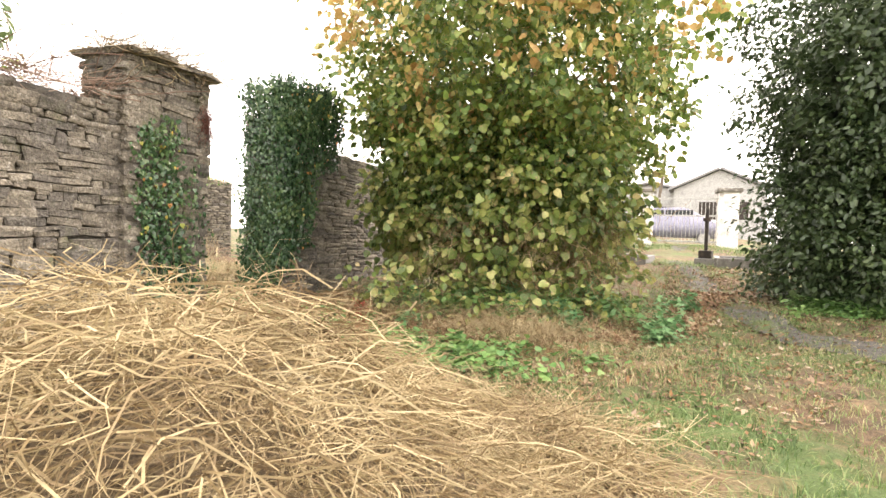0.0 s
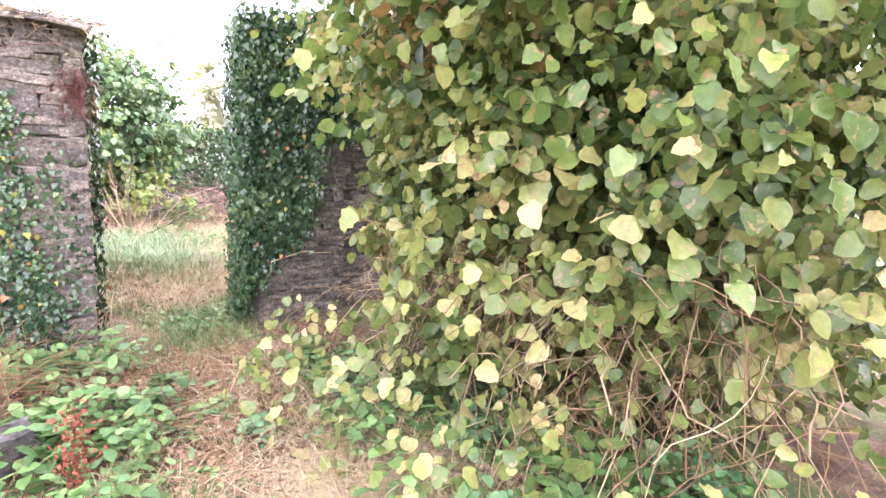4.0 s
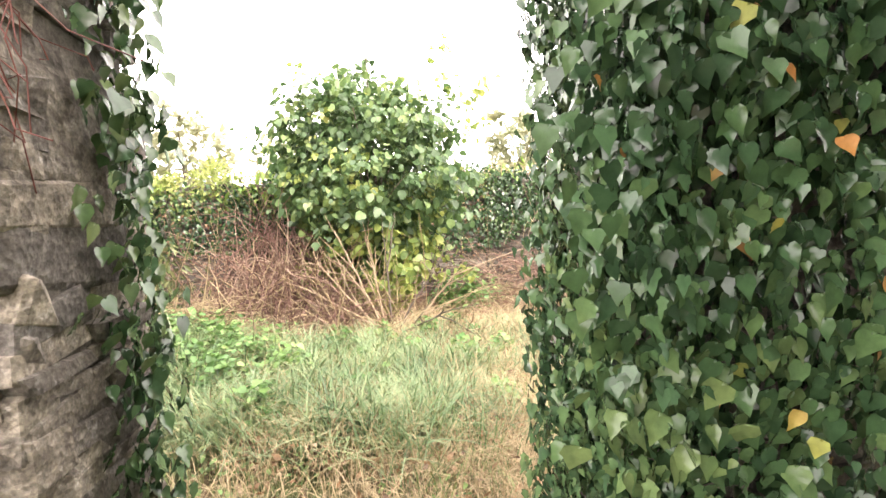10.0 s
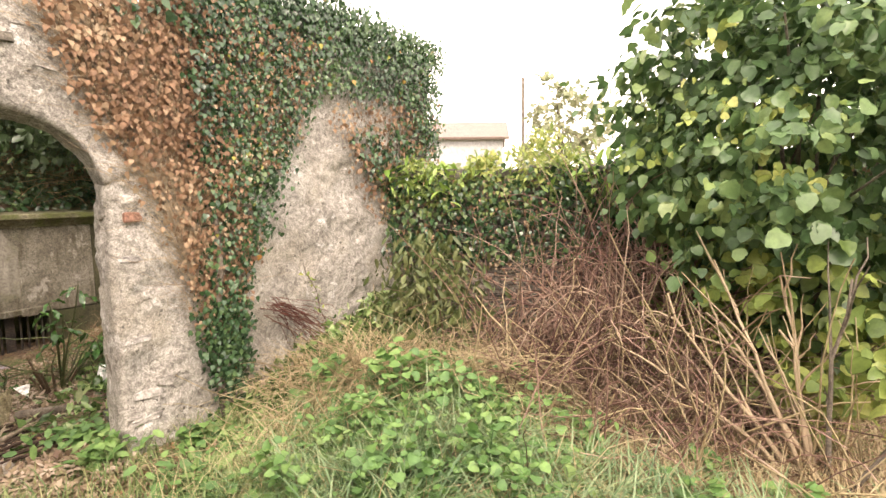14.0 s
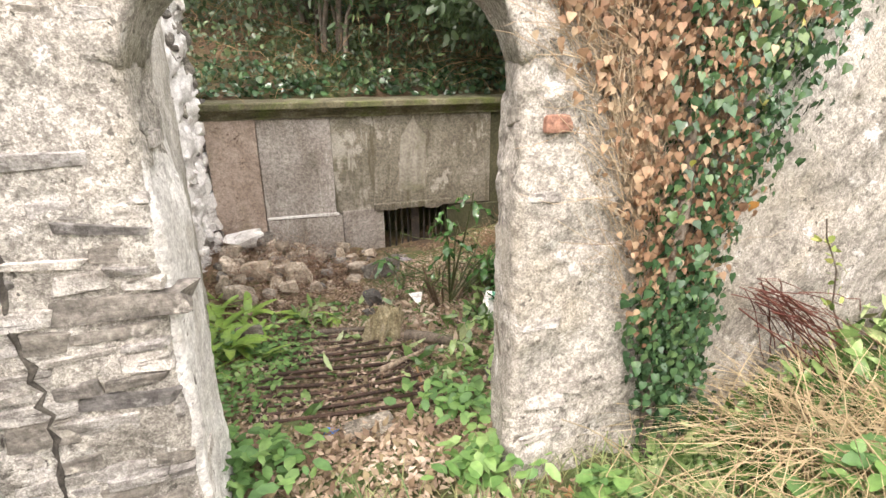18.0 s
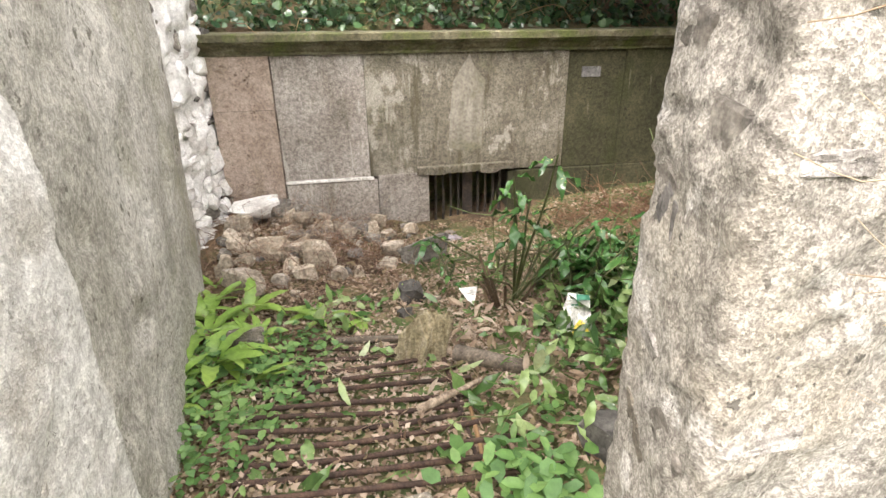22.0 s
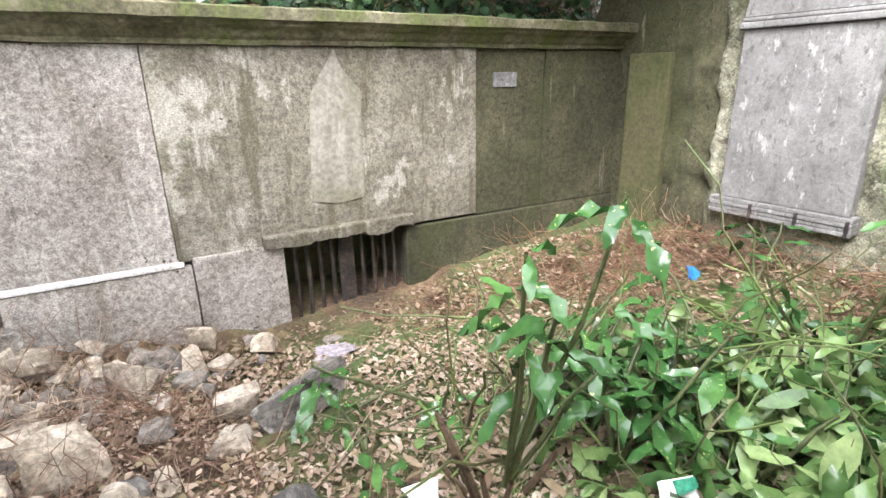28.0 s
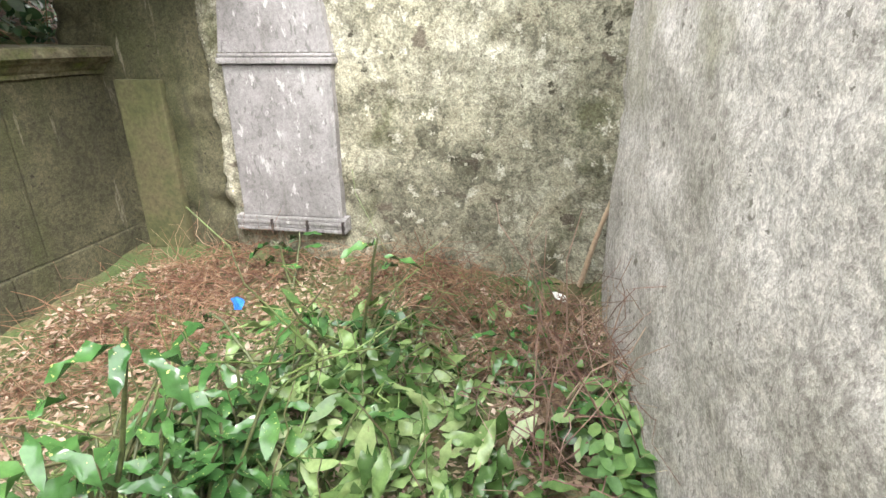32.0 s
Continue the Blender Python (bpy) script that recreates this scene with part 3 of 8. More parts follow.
def leaf_shape(kind):
    """A leaf in its own plane: x along the leaf (0 to 1), y across, z its fold. Vertices and triangles as a fan of two halves."""
    if kind == "broad":
        half = [(0.03, 0.0), (-0.03, 0.2), (0.1, 0.4), (0.3, 0.46), (0.46, 0.5), (0.64, 0.37), (0.82, 0.27), (1.0, 0.0)]
    elif kind == "ivy":
        half = [(0.08, 0.0), (-0.08, 0.16), (-0.05, 0.38), (0.12, 0.42), (0.28, 0.48), (0.44, 0.34), (0.68, 0.2), (1.0, 0.0)]
    elif kind == "long":
        half = [(0.0, 0.0), (0.15, 0.09), (0.4, 0.17), (0.65, 0.16), (0.85, 0.09), (1.0, 0.0)]
    elif kind == "laurel":
        half = [(0.0, 0.0), (0.14, 0.07), (0.35, 0.155), (0.6, 0.165), (0.83, 0.09), (1.0, 0.0)]
    elif kind == "chip":
        half = [(0.0, 0.0), (0.45, 0.28), (1.0, 0.0)]
    else:
        half = [(0.0, 0.0), (0.25, 0.27), (0.7, 0.25), (1.0, 0.0)]
    k = len(half)
    v = [(x, 0.0, -0.10 * x * x) for x, _ in half]
    ripple = 0.035 if kind in ("broad", "laurel", "ivy") else 0.0
    v += [(x, y, 0.22 * y - 0.10 * x * x + ripple * (-1) ** q) for q, (x, y) in enumerate(half[1:-1])]
    v += [(x, -y, 0.22 * y - 0.10 * x * x - ripple * (-1) ** q) for q, (x, y) in enumerate(half[1:-1])]
    f = []
    for sgn in (0, 1):
        off = k + sgn * (k - 2)
        rim = [0] + [off + q for q in range(k - 2)] + [k - 1]
        for q in range(k - 1):
            for tri in ((q, rim[q], rim[q + 1]), (q, rim[q + 1], q + 1)):
                if len(set(tri)) == 3:
                    f.append(tri if sgn == 0 else tri[::-1])
    return np.array(v), np.array(f)


SHAPES = {k: leaf_shape(k) for k in ("broad", "ivy", "long", "plain", "chip", "laurel")}


def leaf_arrays(places, along, normal, size, kind="broad", curl=None):
    """Leaves at places (n, 3), pointing along (n, 3), facing normal (n, 3), of length size (n)."""
    v0, f0 = SHAPES[kind]
    x = along / (np.linalg.norm(along, axis=1, keepdims=True) + 1e-9)
    y = np.cross(normal, x)
    y /= np.linalg.norm(y, axis=1, keepdims=True) + 1e-9
    z = np.cross(x, y)
    c = np.ones(len(places)) if curl is None else curl
    wide = rng.uniform(0.72, 1.12, len(places))[:, None, None]
    bend = rng.normal(0, 0.13, len(places))[:, None, None]        # no two leaves are alike: width, sideways bend
    across = v0[None, :, 1:2] * wide + bend * v0[None, :, :1] ** 2
    v = places[:, None] + size[:, None, None] * (v0[None, :, :1] * x[:, None] + across * y[:, None] + c[:, None, None] * v0[None, :, 2:] * z[:, None])
    f = f0[None] + (np.arange(len(places)) * len(v0))[:, None, None]
    return v.reshape(-1, 3), f.reshape(-1, 3)


def unit(n):
    d = rng.normal(size=(n, 3))
    return d / np.linalg.norm(d, axis=1, keepdims=True)


def join_arrays(parts):
    vs, fs, at = [], [], 0
    for v, f in parts:
        vs.append(v)
        fs.append(f + at)
        at += len(v)
    return np.concatenate(vs), np.concatenate(fs)


GROUND = [(-6, -3.5, -0.05), (-5.8, -5.5, 0.02), (-5.8, -7, 0.12), (-5, -8.4, 0.2), (-5.2, -11.8, 0.42), (-3, -10, 0.38), (-1.2, -8.7, 0.3), (-0.8, -7.4, 0.18),
          (-3, -7, 0.15), (-1.5, -5, 0.2)]
GROUND_INSIDE = [(0.2, -7.3, 0.22), (2, -6.8, 0.33), (3.4, -8, 0.36), (4.2, -6, 0.42), (6.4, -7.5, 0.62), (6.4, -3, 0.62), (2.7, -3.3, 0.62),
          (1.3, -3.8, 0.46), (0.5, -3.6, 0.4), (0.3, -2.6, 0.29), (0.4, -1.4, 0.27), (-0.9, -1.3, 0.26), (0, -0.3, 0.25), (-1.38, -0.62, 0.56), (-1.05, -0.62, 0.4), (-0.62, -0.55, 0.33), (2.38, -0.15, 0.6), (2.75, -1.05, 0.58), (1.8, -0.7, 0.4), (2.6, -2, 0.44), (2.2, 0, 0.5), (-3.9, -15.5, 0.72), (-1, -15, 0.75), (-1.7, -22, 1.05), (0, -32, 1.5),
          (2.2, -8.3, 0.32), (6, 12, 0.6), (20, 10, 0.6), (20, -12, 0.6)]
GP = np.array(GROUND + GROUND_INSIDE)


def gz(x, y):
    """The height of the bare ground."""
    x, y = np.asarray(x, float), np.asarray(y, float)
    d2 = (x[..., None] - GP[:, 0]) ** 2 + (y[..., None] - GP[:, 1]) ** 2
    w = 1.0 / (d2 + 0.12) ** 1.6
    far = 1.0 / (30.0 + 0 * x) ** 1.6
    return ((w * GP[:, 2]).sum(-1) + far * 0.35) / (w.sum(-1) + far) + 0.025 * np.sin(1.7 * x + 0.6 * y) * np.sin(2.1 * y - 0.8 * x)


class Line:
    """A straight run on plan: s metres along, o metres to its left, as a frame for walls."""

    def __init__(self, a, b):
        self.a, self.d = Vector((a[0], a[1], 0)), (Vector((b[0], b[1], 0)) - Vector((a[0], a[1], 0)))
        self.length = self.d.length
        self.d.normalize()
        self.n = Vector((-self.d.y, self.d.x, 0))
        self.m = Matrix.Translation(self.a) @ Matrix.Rotation(math.atan2(self.d.y, self.d.x), 4, "Z")

    def at(self, s, o=0.0, z=0.0):
        return self.a + self.d * s + self.n * o + Vector((0, 0, z))

# ---- the ground: one sheet to the horizon ----
def graded(lo, hi, step):
    mid = np.arange(lo, hi + 1e-6, step)
    out = [3.0 * 1.7 ** k for k in range(13)]
    return np.concatenate([lo - np.array(out)[::-1], mid, hi + np.array(out)])


gx, gy = graded(-9.0, 8.5, 0.13), graded(-17.0, 1.5, 0.13)
GX, GY = np.meshgrid(gx, gy, indexing="ij")
near = (np.abs(GX) < 12) & (GY > -21) & (GY < 5)
GZ = gz(GX, GY) + np.where(near, 0.018 * rng.normal(size=GX.shape), 0)
idx = np.arange(GX.size).reshape(GX.shape)
quads = np.stack([idx[:-1, :-1], idx[1:, :-1], idx[1:, 1:], idx[:-1, 1:]], -1).reshape(-1, 4)
ground = new("ground", fast_mesh("ground", np.stack([GX, GY, GZ], -1).reshape(-1, 3), quads, M_SOIL, True))
tagged(ground, "uneven soil ground with moss, leaf litter and thin grass", "ground", kind="structure")

# ---- frames on plan ----
GATE = Line((-0.784, -6.856), (-0.09, -8.834))       # along the outer face of the gate wall; its left is the inside
FACADE = Line((-0.296, -3.865), (2.883, -2.64))      # along the outer face of the tomb's front; its left is the inside
MONUMENT = Line((0.0, 0.0), (0.953, 0.3025))         # along the face of the tomb's back wall
SLABWALL = Line((2.13, 0.66), (3.2, -2.2))           # along the inner face of the tomb's end wall; its left is the outside
LEFTWALL = Line((-0.21, -3.36), (-1.42, -1.05))      # along the inner face of the other side wall; its left is the outside
YARD_A = Line((3.35, -2.3), (4.9, -3.9))             # the yard's far wall, in three straight runs; their left is the outside
YARD_B = Line((4.9, -3.9), (6.6, -6.7))
YARD_C = Line((6.6, -6.7), (6.72, -11.5))
DOOR0, DOOR1, SPRING, CROWN = 0.28, 1.36, 2.0, 2.43


def rough_solid(name, rings, mat, amp=0.015, scale=3.0, fine=0.005, matrix=None, caps=True, flake=0.0):
    """A closed body lofted through rings (m, k, 3), roughened along its normals like worn render or stone."""
    rings = np.asarray(rings, float)
    m, k, _ = rings.shape
    i, j = np.meshgrid(np.arange(m - 1), np.arange(k), indexing="ij")
    a, b = i * k + j, i * k + (j + 1) % k
    faces = np.stack([a, b, b + k, a + k], -1).reshape(-1, 4).tolist()
    if caps:
        faces += [list(range(k))[::-1], [(m - 1) * k + q for q in range(k)]]
    me = mesh_of(name, rings.reshape(-1, 3), faces, mat, False)
    bm = bmesh.new()
    bm.from_mesh(me)
    bmesh.ops.recalc_face_normals(bm, faces=bm.faces[:])
    bm.normal_update()
    for v in bm.verts:
        p = v.co * scale
        h = amp * noise.fractal(p, 1.0, 2.1, 4) + fine * noise.noise(p * 9.0)
        pit = noise.noise(v.co * scale * 1.9 + Vector((7, 3, 1)))
        if pit > 0.32:
            h -= amp * 2.2 * (pit - 0.32)
        if flake:
            # the coat has come off in patches with a sharp edge, and is gritty where it stays
            gone = noise.fractal(v.co * 2.3 + Vector((3, 9, 4)), 0.9, 2.1, 5)
            h -= flake * min(1.0, max(0.0, (gone - 0.22) / 0.05))
            h += 0.004 * noise.noise(v.co * 13.0) + 0.0015 * noise.noise(v.co * 22.0)
        v.co += v.normal * h
    bm.to_mesh(me)
    bm.free()
    me.polygons.foreach_set("use_smooth", [True] * len(me.polygons))
    ob = new(name, me)
    if matrix is not None:
        ob.matrix_world = matrix
    return ob


def rounded_ring(s0, s1, o0, o1, r=0.04, step=0.06, count=0):
    """A rounded rectangle on plan as a loop of points."""
    pts = []
    for (cx, cy, a0) in ((s0 + r, o0 + r, 180), (s1 - r, o0 + r, 270), (s1 - r, o1 - r, 0), (s0 + r, o1 - r, 90)):
        for q in (0, 45, 90):
            a = radians(a0 + q)
            pts.append((cx + r * math.cos(a), cy + r * math.sin(a)))
    out = []
    for k, p in enumerate(pts):
        q = pts[(k + 1) % len(pts)]
        n = max(1, int(math.dist(p, q) / step))
        out += [(p[0] + (q[0] - p[0]) * t / n, p[1] + (q[1] - p[1]) * t / n) for t in range(n)]
    if count:
        c = np.array(out + out[:1])
        d = np.r_[0, np.cumsum(np.linalg.norm(np.diff(c, axis=0), axis=1))]
        u = np.linspace(0, d[-1], count, endpoint=False)
        out = list(zip(np.interp(u, d, c[:, 0]), np.interp(u, d, c[:, 1])))
    return out


def lofted_wall(name, line, s0, s1, o0, o1, z0, z1, mat, step=0.07, top=None, **kw):
    loop = rounded_ring(s0, s1, o0, o1, 0.04, min(0.06, step))
    rows = np.arange(z0, z1 + step * 0.5, step)
    rings = [[(s, o, z if top is None else z0 + (z - z0) * (top(s) - z0) / (z1 - z0)) for s, o in loop] for z in rows]
    return rough_solid(name, rings, mat, matrix=line.m, **kw)


# ---- single stones, shared by all rubble walls ----
def stone_mesh(k, mat):
    r = random.Random(k)
    bm = bmesh.new()
    bmesh.ops.create_cube(bm, size=1.0)
    for v in bm.verts:
        v.co += Vector((r.uniform(-0.12, 0.1), r.uniform(-0.06, 0.06), r.uniform(-0.2, 0.2)))
    bmesh.ops.bevel(bm, geom=bm.edges[:], offset=0.07, segments=1, affect="EDGES")
    for v in bm.verts:
        v.co += Vector([r.uniform(-0.025, 0.025) for _ in range(3)])
    me = bpy.data.meshes.new("stone")
    bm.to_mesh(me)
    bm.free()
    me.materials.append(mat)
    return me


STONES = [stone_mesh(k, M_STONE) for k in range(12)]
PALE = [stone_mesh(k + 40, M_STONE_PALE) for k in range(10)]
STONE_ARR = []
for me_ in STONES:
    co = np.zeros(len(me_.vertices) * 3)
    me_.vertices.foreach_get("co", co)
    bm_ = bmesh.new()
    bm_.from_mesh(me_)
    bmesh.ops.triangulate(bm_, faces=bm_.faces[:])
    STONE_ARR.append((co.reshape(-1, 3), np.array([[v.index for v in f.verts] for f in bm_.faces])))
    bm_.free()


def courses(s0, s1, z0, top, h=(0.045, 0.115), w=(0.13, 0.42), seed=1):
    """Rubble laid in uneven courses: centre s, centre z, width, height of each stone."""
    r = random.Random(seed)
    z, out = z0, []
    while True:
        ch = r.uniform(*h) * (1.6 if r.random() < 0.12 else 1.0)
        if z + ch > top(0.5 * (s0 + s1)) + 0.5:
            break
        s = s0
        while s < s1 - 0.02:
            cw = min(r.uniform(*w) * (0.7 + 4 * ch), s1 - s)
            if s1 - s - cw < 0.07:
                cw = s1 - s
            if z + ch * 0.6 < top(s + cw / 2):
                split = ch > 0.07 and r.random() < 0.55
                for q in range(2 if split else 1):
                    hh = ch / 2 if split else ch * r.uniform(0.85, 1.1)
                    out.append((s + cw / 2, z + hh * (q + 0.5), cw * r.uniform(0.9, 1.02), hh))
            s += cw
        z += ch
    return out


def lay(wall, rows, face, turn=0.0, at=(0, 0), depth=0.12, proud=0.006, seed=1, parts=300, near=lambda s, z: True, gap=0.008, meshes=STONES):
    """Sets stones into a face of a wall: the nearer ones singly, the rest joined. turn: the face's heading in the wall's own frame."""
    r = random.Random(seed)
    base = Matrix.Translation((at[0], at[1], 0)) @ Matrix.Rotation(radians(turn), 4, "Z")
    rest, n = [], 0
    for s, z, w, h in rows:
        out = r.uniform(-0.008, proud)
        m = base @ Matrix.Translation((s, face - out + depth / 2, z)) @ Euler((r.gauss(0, 0.03), r.gauss(0, 0.055), r.gauss(0, 0.02))).to_matrix().to_4x4()
        m = m @ Matrix.Diagonal((w * 1.08 - gap, depth, h * 1.16 - gap, 1))
        k = r.randrange(len(meshes))
        if n < parts and near(s, z):
            piece("stone", meshes[k], wall, m)
            n += 1
        else:
            rest.append((k, np.array(m)))
    if rest:
        arr = join_arrays([(np.c_[STONE_ARR[k % 12][0], np.ones(len(STONE_ARR[k % 12][0]))] @ m.T[:, :3], STONE_ARR[k % 12][1]) for k, m in rest])
        ob = new("stonework", fast_mesh("stonework", *arr, meshes[0].materials[0]))
        ob.parent = wall
        tagged(ob, "joined rubble stones of the wall", kind="stuff")


# ---- gate piers and the walls beside them ----
def ragged(base, amp, seed):
    return lambda s: base + amp * noise.noise(Vector((s * 2.3, seed, 0))) + amp * 0.5 * noise.noise(Vector((s * 7.1, seed, 3)))


pier_left = tagged(lofted_wall("gate_pier", GATE, -0.9, -0.01, 0.03, 0.52, -0.15, 2.6, M_MORTAR, amp=0.01),
                   "tall rubble-stone gate pier with ivy and dry stalks on top", "gate pier", "gate piers")
lay(pier_left, courses(-0.92, 0.0, 0.05, lambda s: 2.65, (0.045, 0.13), (0.12, 0.42), 3), 0.0, seed=3)
lay(pier_left, courses(0, 0.55, 0.05, lambda s: 2.65, (0.06, 0.14), (0.2, 0.4), 4), 0.0, 90, (0.0, 0.0), seed=4)
lay(pier_left, courses(-0.55, 0, 0.05, lambda s: 2.65, (0.06, 0.14), (0.2, 0.4), 5), 0.0, -90, (-0.92, 0.0), seed=5)
for k in range(5):
    u = -0.84 + 0.19 * k
    piece("coping_stone", STONES[k], pier_left, Matrix.Translation((u, 0.26, 2.665 + 0.012 * (k % 2))) @ Euler((0.02, 0.03 * (k - 2), 0.05 * (k % 3))).to_matrix().to_4x4() @ Matrix.Diagonal((0.25, 0.72, 0.05, 1)))
pier_right = tagged(lofted_wall("gate_pier", GATE, 1.27, 2.1, 0.03, 0.55, -0.15, 2.55, M_MORTAR, amp=0.01),
                    "rubble-stone gate pier half hidden by ivy", "gate pier", "gate piers")
lay(pier_right, courses(1.26, 2.1, 0.1, lambda s: 2.55, (0.035, 0.085), (0.12, 0.4), 6), 0.0, seed=6)
lay(pier_right, courses(-0.55, 0, 0.1, lambda s: 2.55, (0.05, 0.1), (0.15, 0.4), 7), 0.0, -90, (1.26, 0.0), seed=7, parts=120)
lay(pier_right, courses(0, 0.3, 0.1, lambda s: 2.55, (0.05, 0.1), (0.12, 0.3), 8), 0.0, 90, (2.1, 0.0), seed=8, parts=60)

wall_west = tagged(lofted_wall("wall_west", GATE, -3.6, -0.9, 0.12, 0.5, -0.2, 2.15, M_MORTAR, amp=0.012),
                   "rubble-stone boundary wall with a ragged top", "wall", kind="structure")
lay(wall_west, courses(-3.6, -0.9, 0.0, lambda s: 2.2 + 0.08 * math.sin(s * 5) + (0.25 if s < -2.6 else 0), (0.035, 0.13), (0.07, 0.3), 9), 0.07, seed=9, parts=300, near=lambda s, z: s > -2.7)
wall_east = tagged(lofted_wall("wall_east", GATE, 2.1, 9.0, 0.27, 0.7, -0.2, 2.35, M_MORTAR, amp=0.012),
                   "rubble-stone boundary wall behind the bush", "wall", kind="structure")
lay(wall_east, courses(2.1, 9.0, 0.1, lambda s: 2.4, (0.045, 0.1), (0.15, 0.45), 10), 0.24, seed=10, parts=60, near=lambda s, z: s < 2.8)

# ---- the yard's far wall ----
for nm, ln, extra, sd, np_ in (("wall_yard_1", YARD_A, 0.0, 11, 90), ("wall_yard_2", YARD_B, 0.0, 12, 120), ("wall_yard_3", YARD_C, 0.0, 13, 300)):
    t0, t1 = (2.12, 2.2) if ln is YARD_A else ((2.2, 2.28) if ln is YARD_B else (2.27, 2.33))
    w = tagged(lofted_wall(nm, ln, -0.02, ln.length + 0.05, 0.05, 0.5, 0.1, t1, M_MORTAR, amp=0.012), "coursed rubble-stone yard wall with ivy on top", "wall", kind="structure")
    lay(w, courses(0, ln.length, 0.3, lambda s, a=t0, b=t1, L=ln.length: a + (b - a) * s / L + 0.04 * math.sin(9 * s), (0.035, 0.085), (0.08, 0.26), sd), 0.02, seed=sd, parts=np_, proud=0.025, gap=0.013,
        near=lambda s, z, ln=ln: z > 0.9 and (ln is not YARD_C or s < 3.4))

# ---- the tomb: front wall with an arched doorway ----
def arch(s):
    h = (DOOR1 - DOOR0) / 2
    x = min(1.0, abs(s - (DOOR0 + h)) / h)
    return SPRING + (CROWN - SPRING) * math.sqrt(max(0.0, 1 - x * x))


def top_at(s):
    return float(np.interp(s, [-1.3, 0.2, 1.4, 2.6, 4.7], [2.9, 3.0, 3.0, 3.35, 3.35])) + 0.05 * noise.noise(Vector((s * 3, 2, 1)))


def pier_rings(s0, s1, splay0, splay1, z0, z1, o1):
    rings = []
    for z in np.arange(z0, z1 + 0.02, 0.022):
        bat = 0.05 * max(0.0, (1.0 - z))            # the foot stands forward a little
        loop = rounded_ring(s0, s1, -bat, o1, 0.05, 0.06, int(2 * (s1 - s0 + o1) / 0.024))
        rings.append([(s + (splay1 if s > (s0 + s1) / 2 else splay0) * max(0, o) / o1, o, min(z, z0 + (z - z0) * (top_at(s) - z0) / (z1 - z0))) for s, o in loop])
    return rings


wall_front = rough_solid("wall_front", pier_rings(-1.25, DOOR0, 0.0, 0.0, -0.1, 3.3, 0.55), M_PLASTER, 0.022, 2.8, 0.007, FACADE.m, flake=0.014)
tagged(wall_front, "weathered lime-rendered stone wall with an arched doorway", "wall", kind="structure")
reveal_rings = []
for z in np.arange(-0.08, 2.0, 0.022):
    deep = 0.02 + 0.03 * noise.noise(Vector((z * 4, 1, 5))) - 0.045 * max(0.0, 1 - z)
    thin = 0.016 - 0.05 * max(0.0, (z - 1.6) / 0.4) ** 1.5          # the coat thins out towards the arch
    reveal_rings.append([(q, o, z) for q, o in rounded_ring(DOOR0 - 0.09, DOOR0 + thin, deep, 0.562, 0.02, 0.05, 58)])
reveal = rough_solid("door_reveal", reveal_rings, M_LIT_LIMEWASH, 0.014, 2.8, 0.006, None, flake=0.012)
reveal.parent = wall_front
right = rough_solid("rendered_pier", pier_rings(DOOR1, 4.69, 0.12, 0.0, -0.1, 3.35, 0.42), M_PLASTER, 0.022, 2.8, 0.007, None, flake=0.014)
right.parent = wall_front
head_rings = []
for s in np.linspace(DOOR0 - 0.14, DOOR1 + 0.14, 60):
    zb, zt = arch(min(max(s, DOOR0), DOOR1)) + (0.04 if s < DOOR0 or s > DOOR1 else 0.0), 3.0
    splay = float(np.interp(s, [DOOR0, DOOR1], [0.0, 0.12]))      # the reveals open inwards
    col = [(s + splay * max(0.0, o) / 0.42, o, z) for o, z in rounded_ring(-0.008, 0.415, zb, zt, 0.03, 0.07, 60)]
    head_rings.append(col)
head = rough_solid("arch_head", head_rings, M_PLASTER, 0.02, 2.6, 0.008, None, flake=0.012)
head.parent = wall_front

# flat schist stones showing through the worn render beside the doorway
SCHIST = [stone_mesh(k + 60, M_SCHIST) for k in range(10)]
LIMED = [stone_mesh(k + 80, M_LIMED) for k in range(10)]
r_ = random.Random(5)


def bedded(s0, s1, z0, z1, chance, seed, face):
    """Stones bedded almost flush in render: only their faces break through it."""
    for s, z, w, h in courses(s0, s1, z0, lambda q: z1, (0.03, 0.085), (0.09, 0.24), seed):
        if r_.random() > chance(s, z):
            continue
        m = Matrix.Translation((s + r_.gauss(0, 0.02), face + 0.041 + r_.uniform(-0.006, 0.01) - 0.05 * max(0, 1 - z), z))
        piece("stone", r_.choice(SCHIST if r_.random() < 0.3 else LIMED), wall_front,
              m @ Euler((r_.gauss(0, 0.05), r_.gauss(0, 0.07), 0)).to_matrix().to_4x4() @ Matrix.Diagonal((w * r_.uniform(0.8, 1.3), 0.1, h * r_.uniform(0.5, 1.05), 1)))


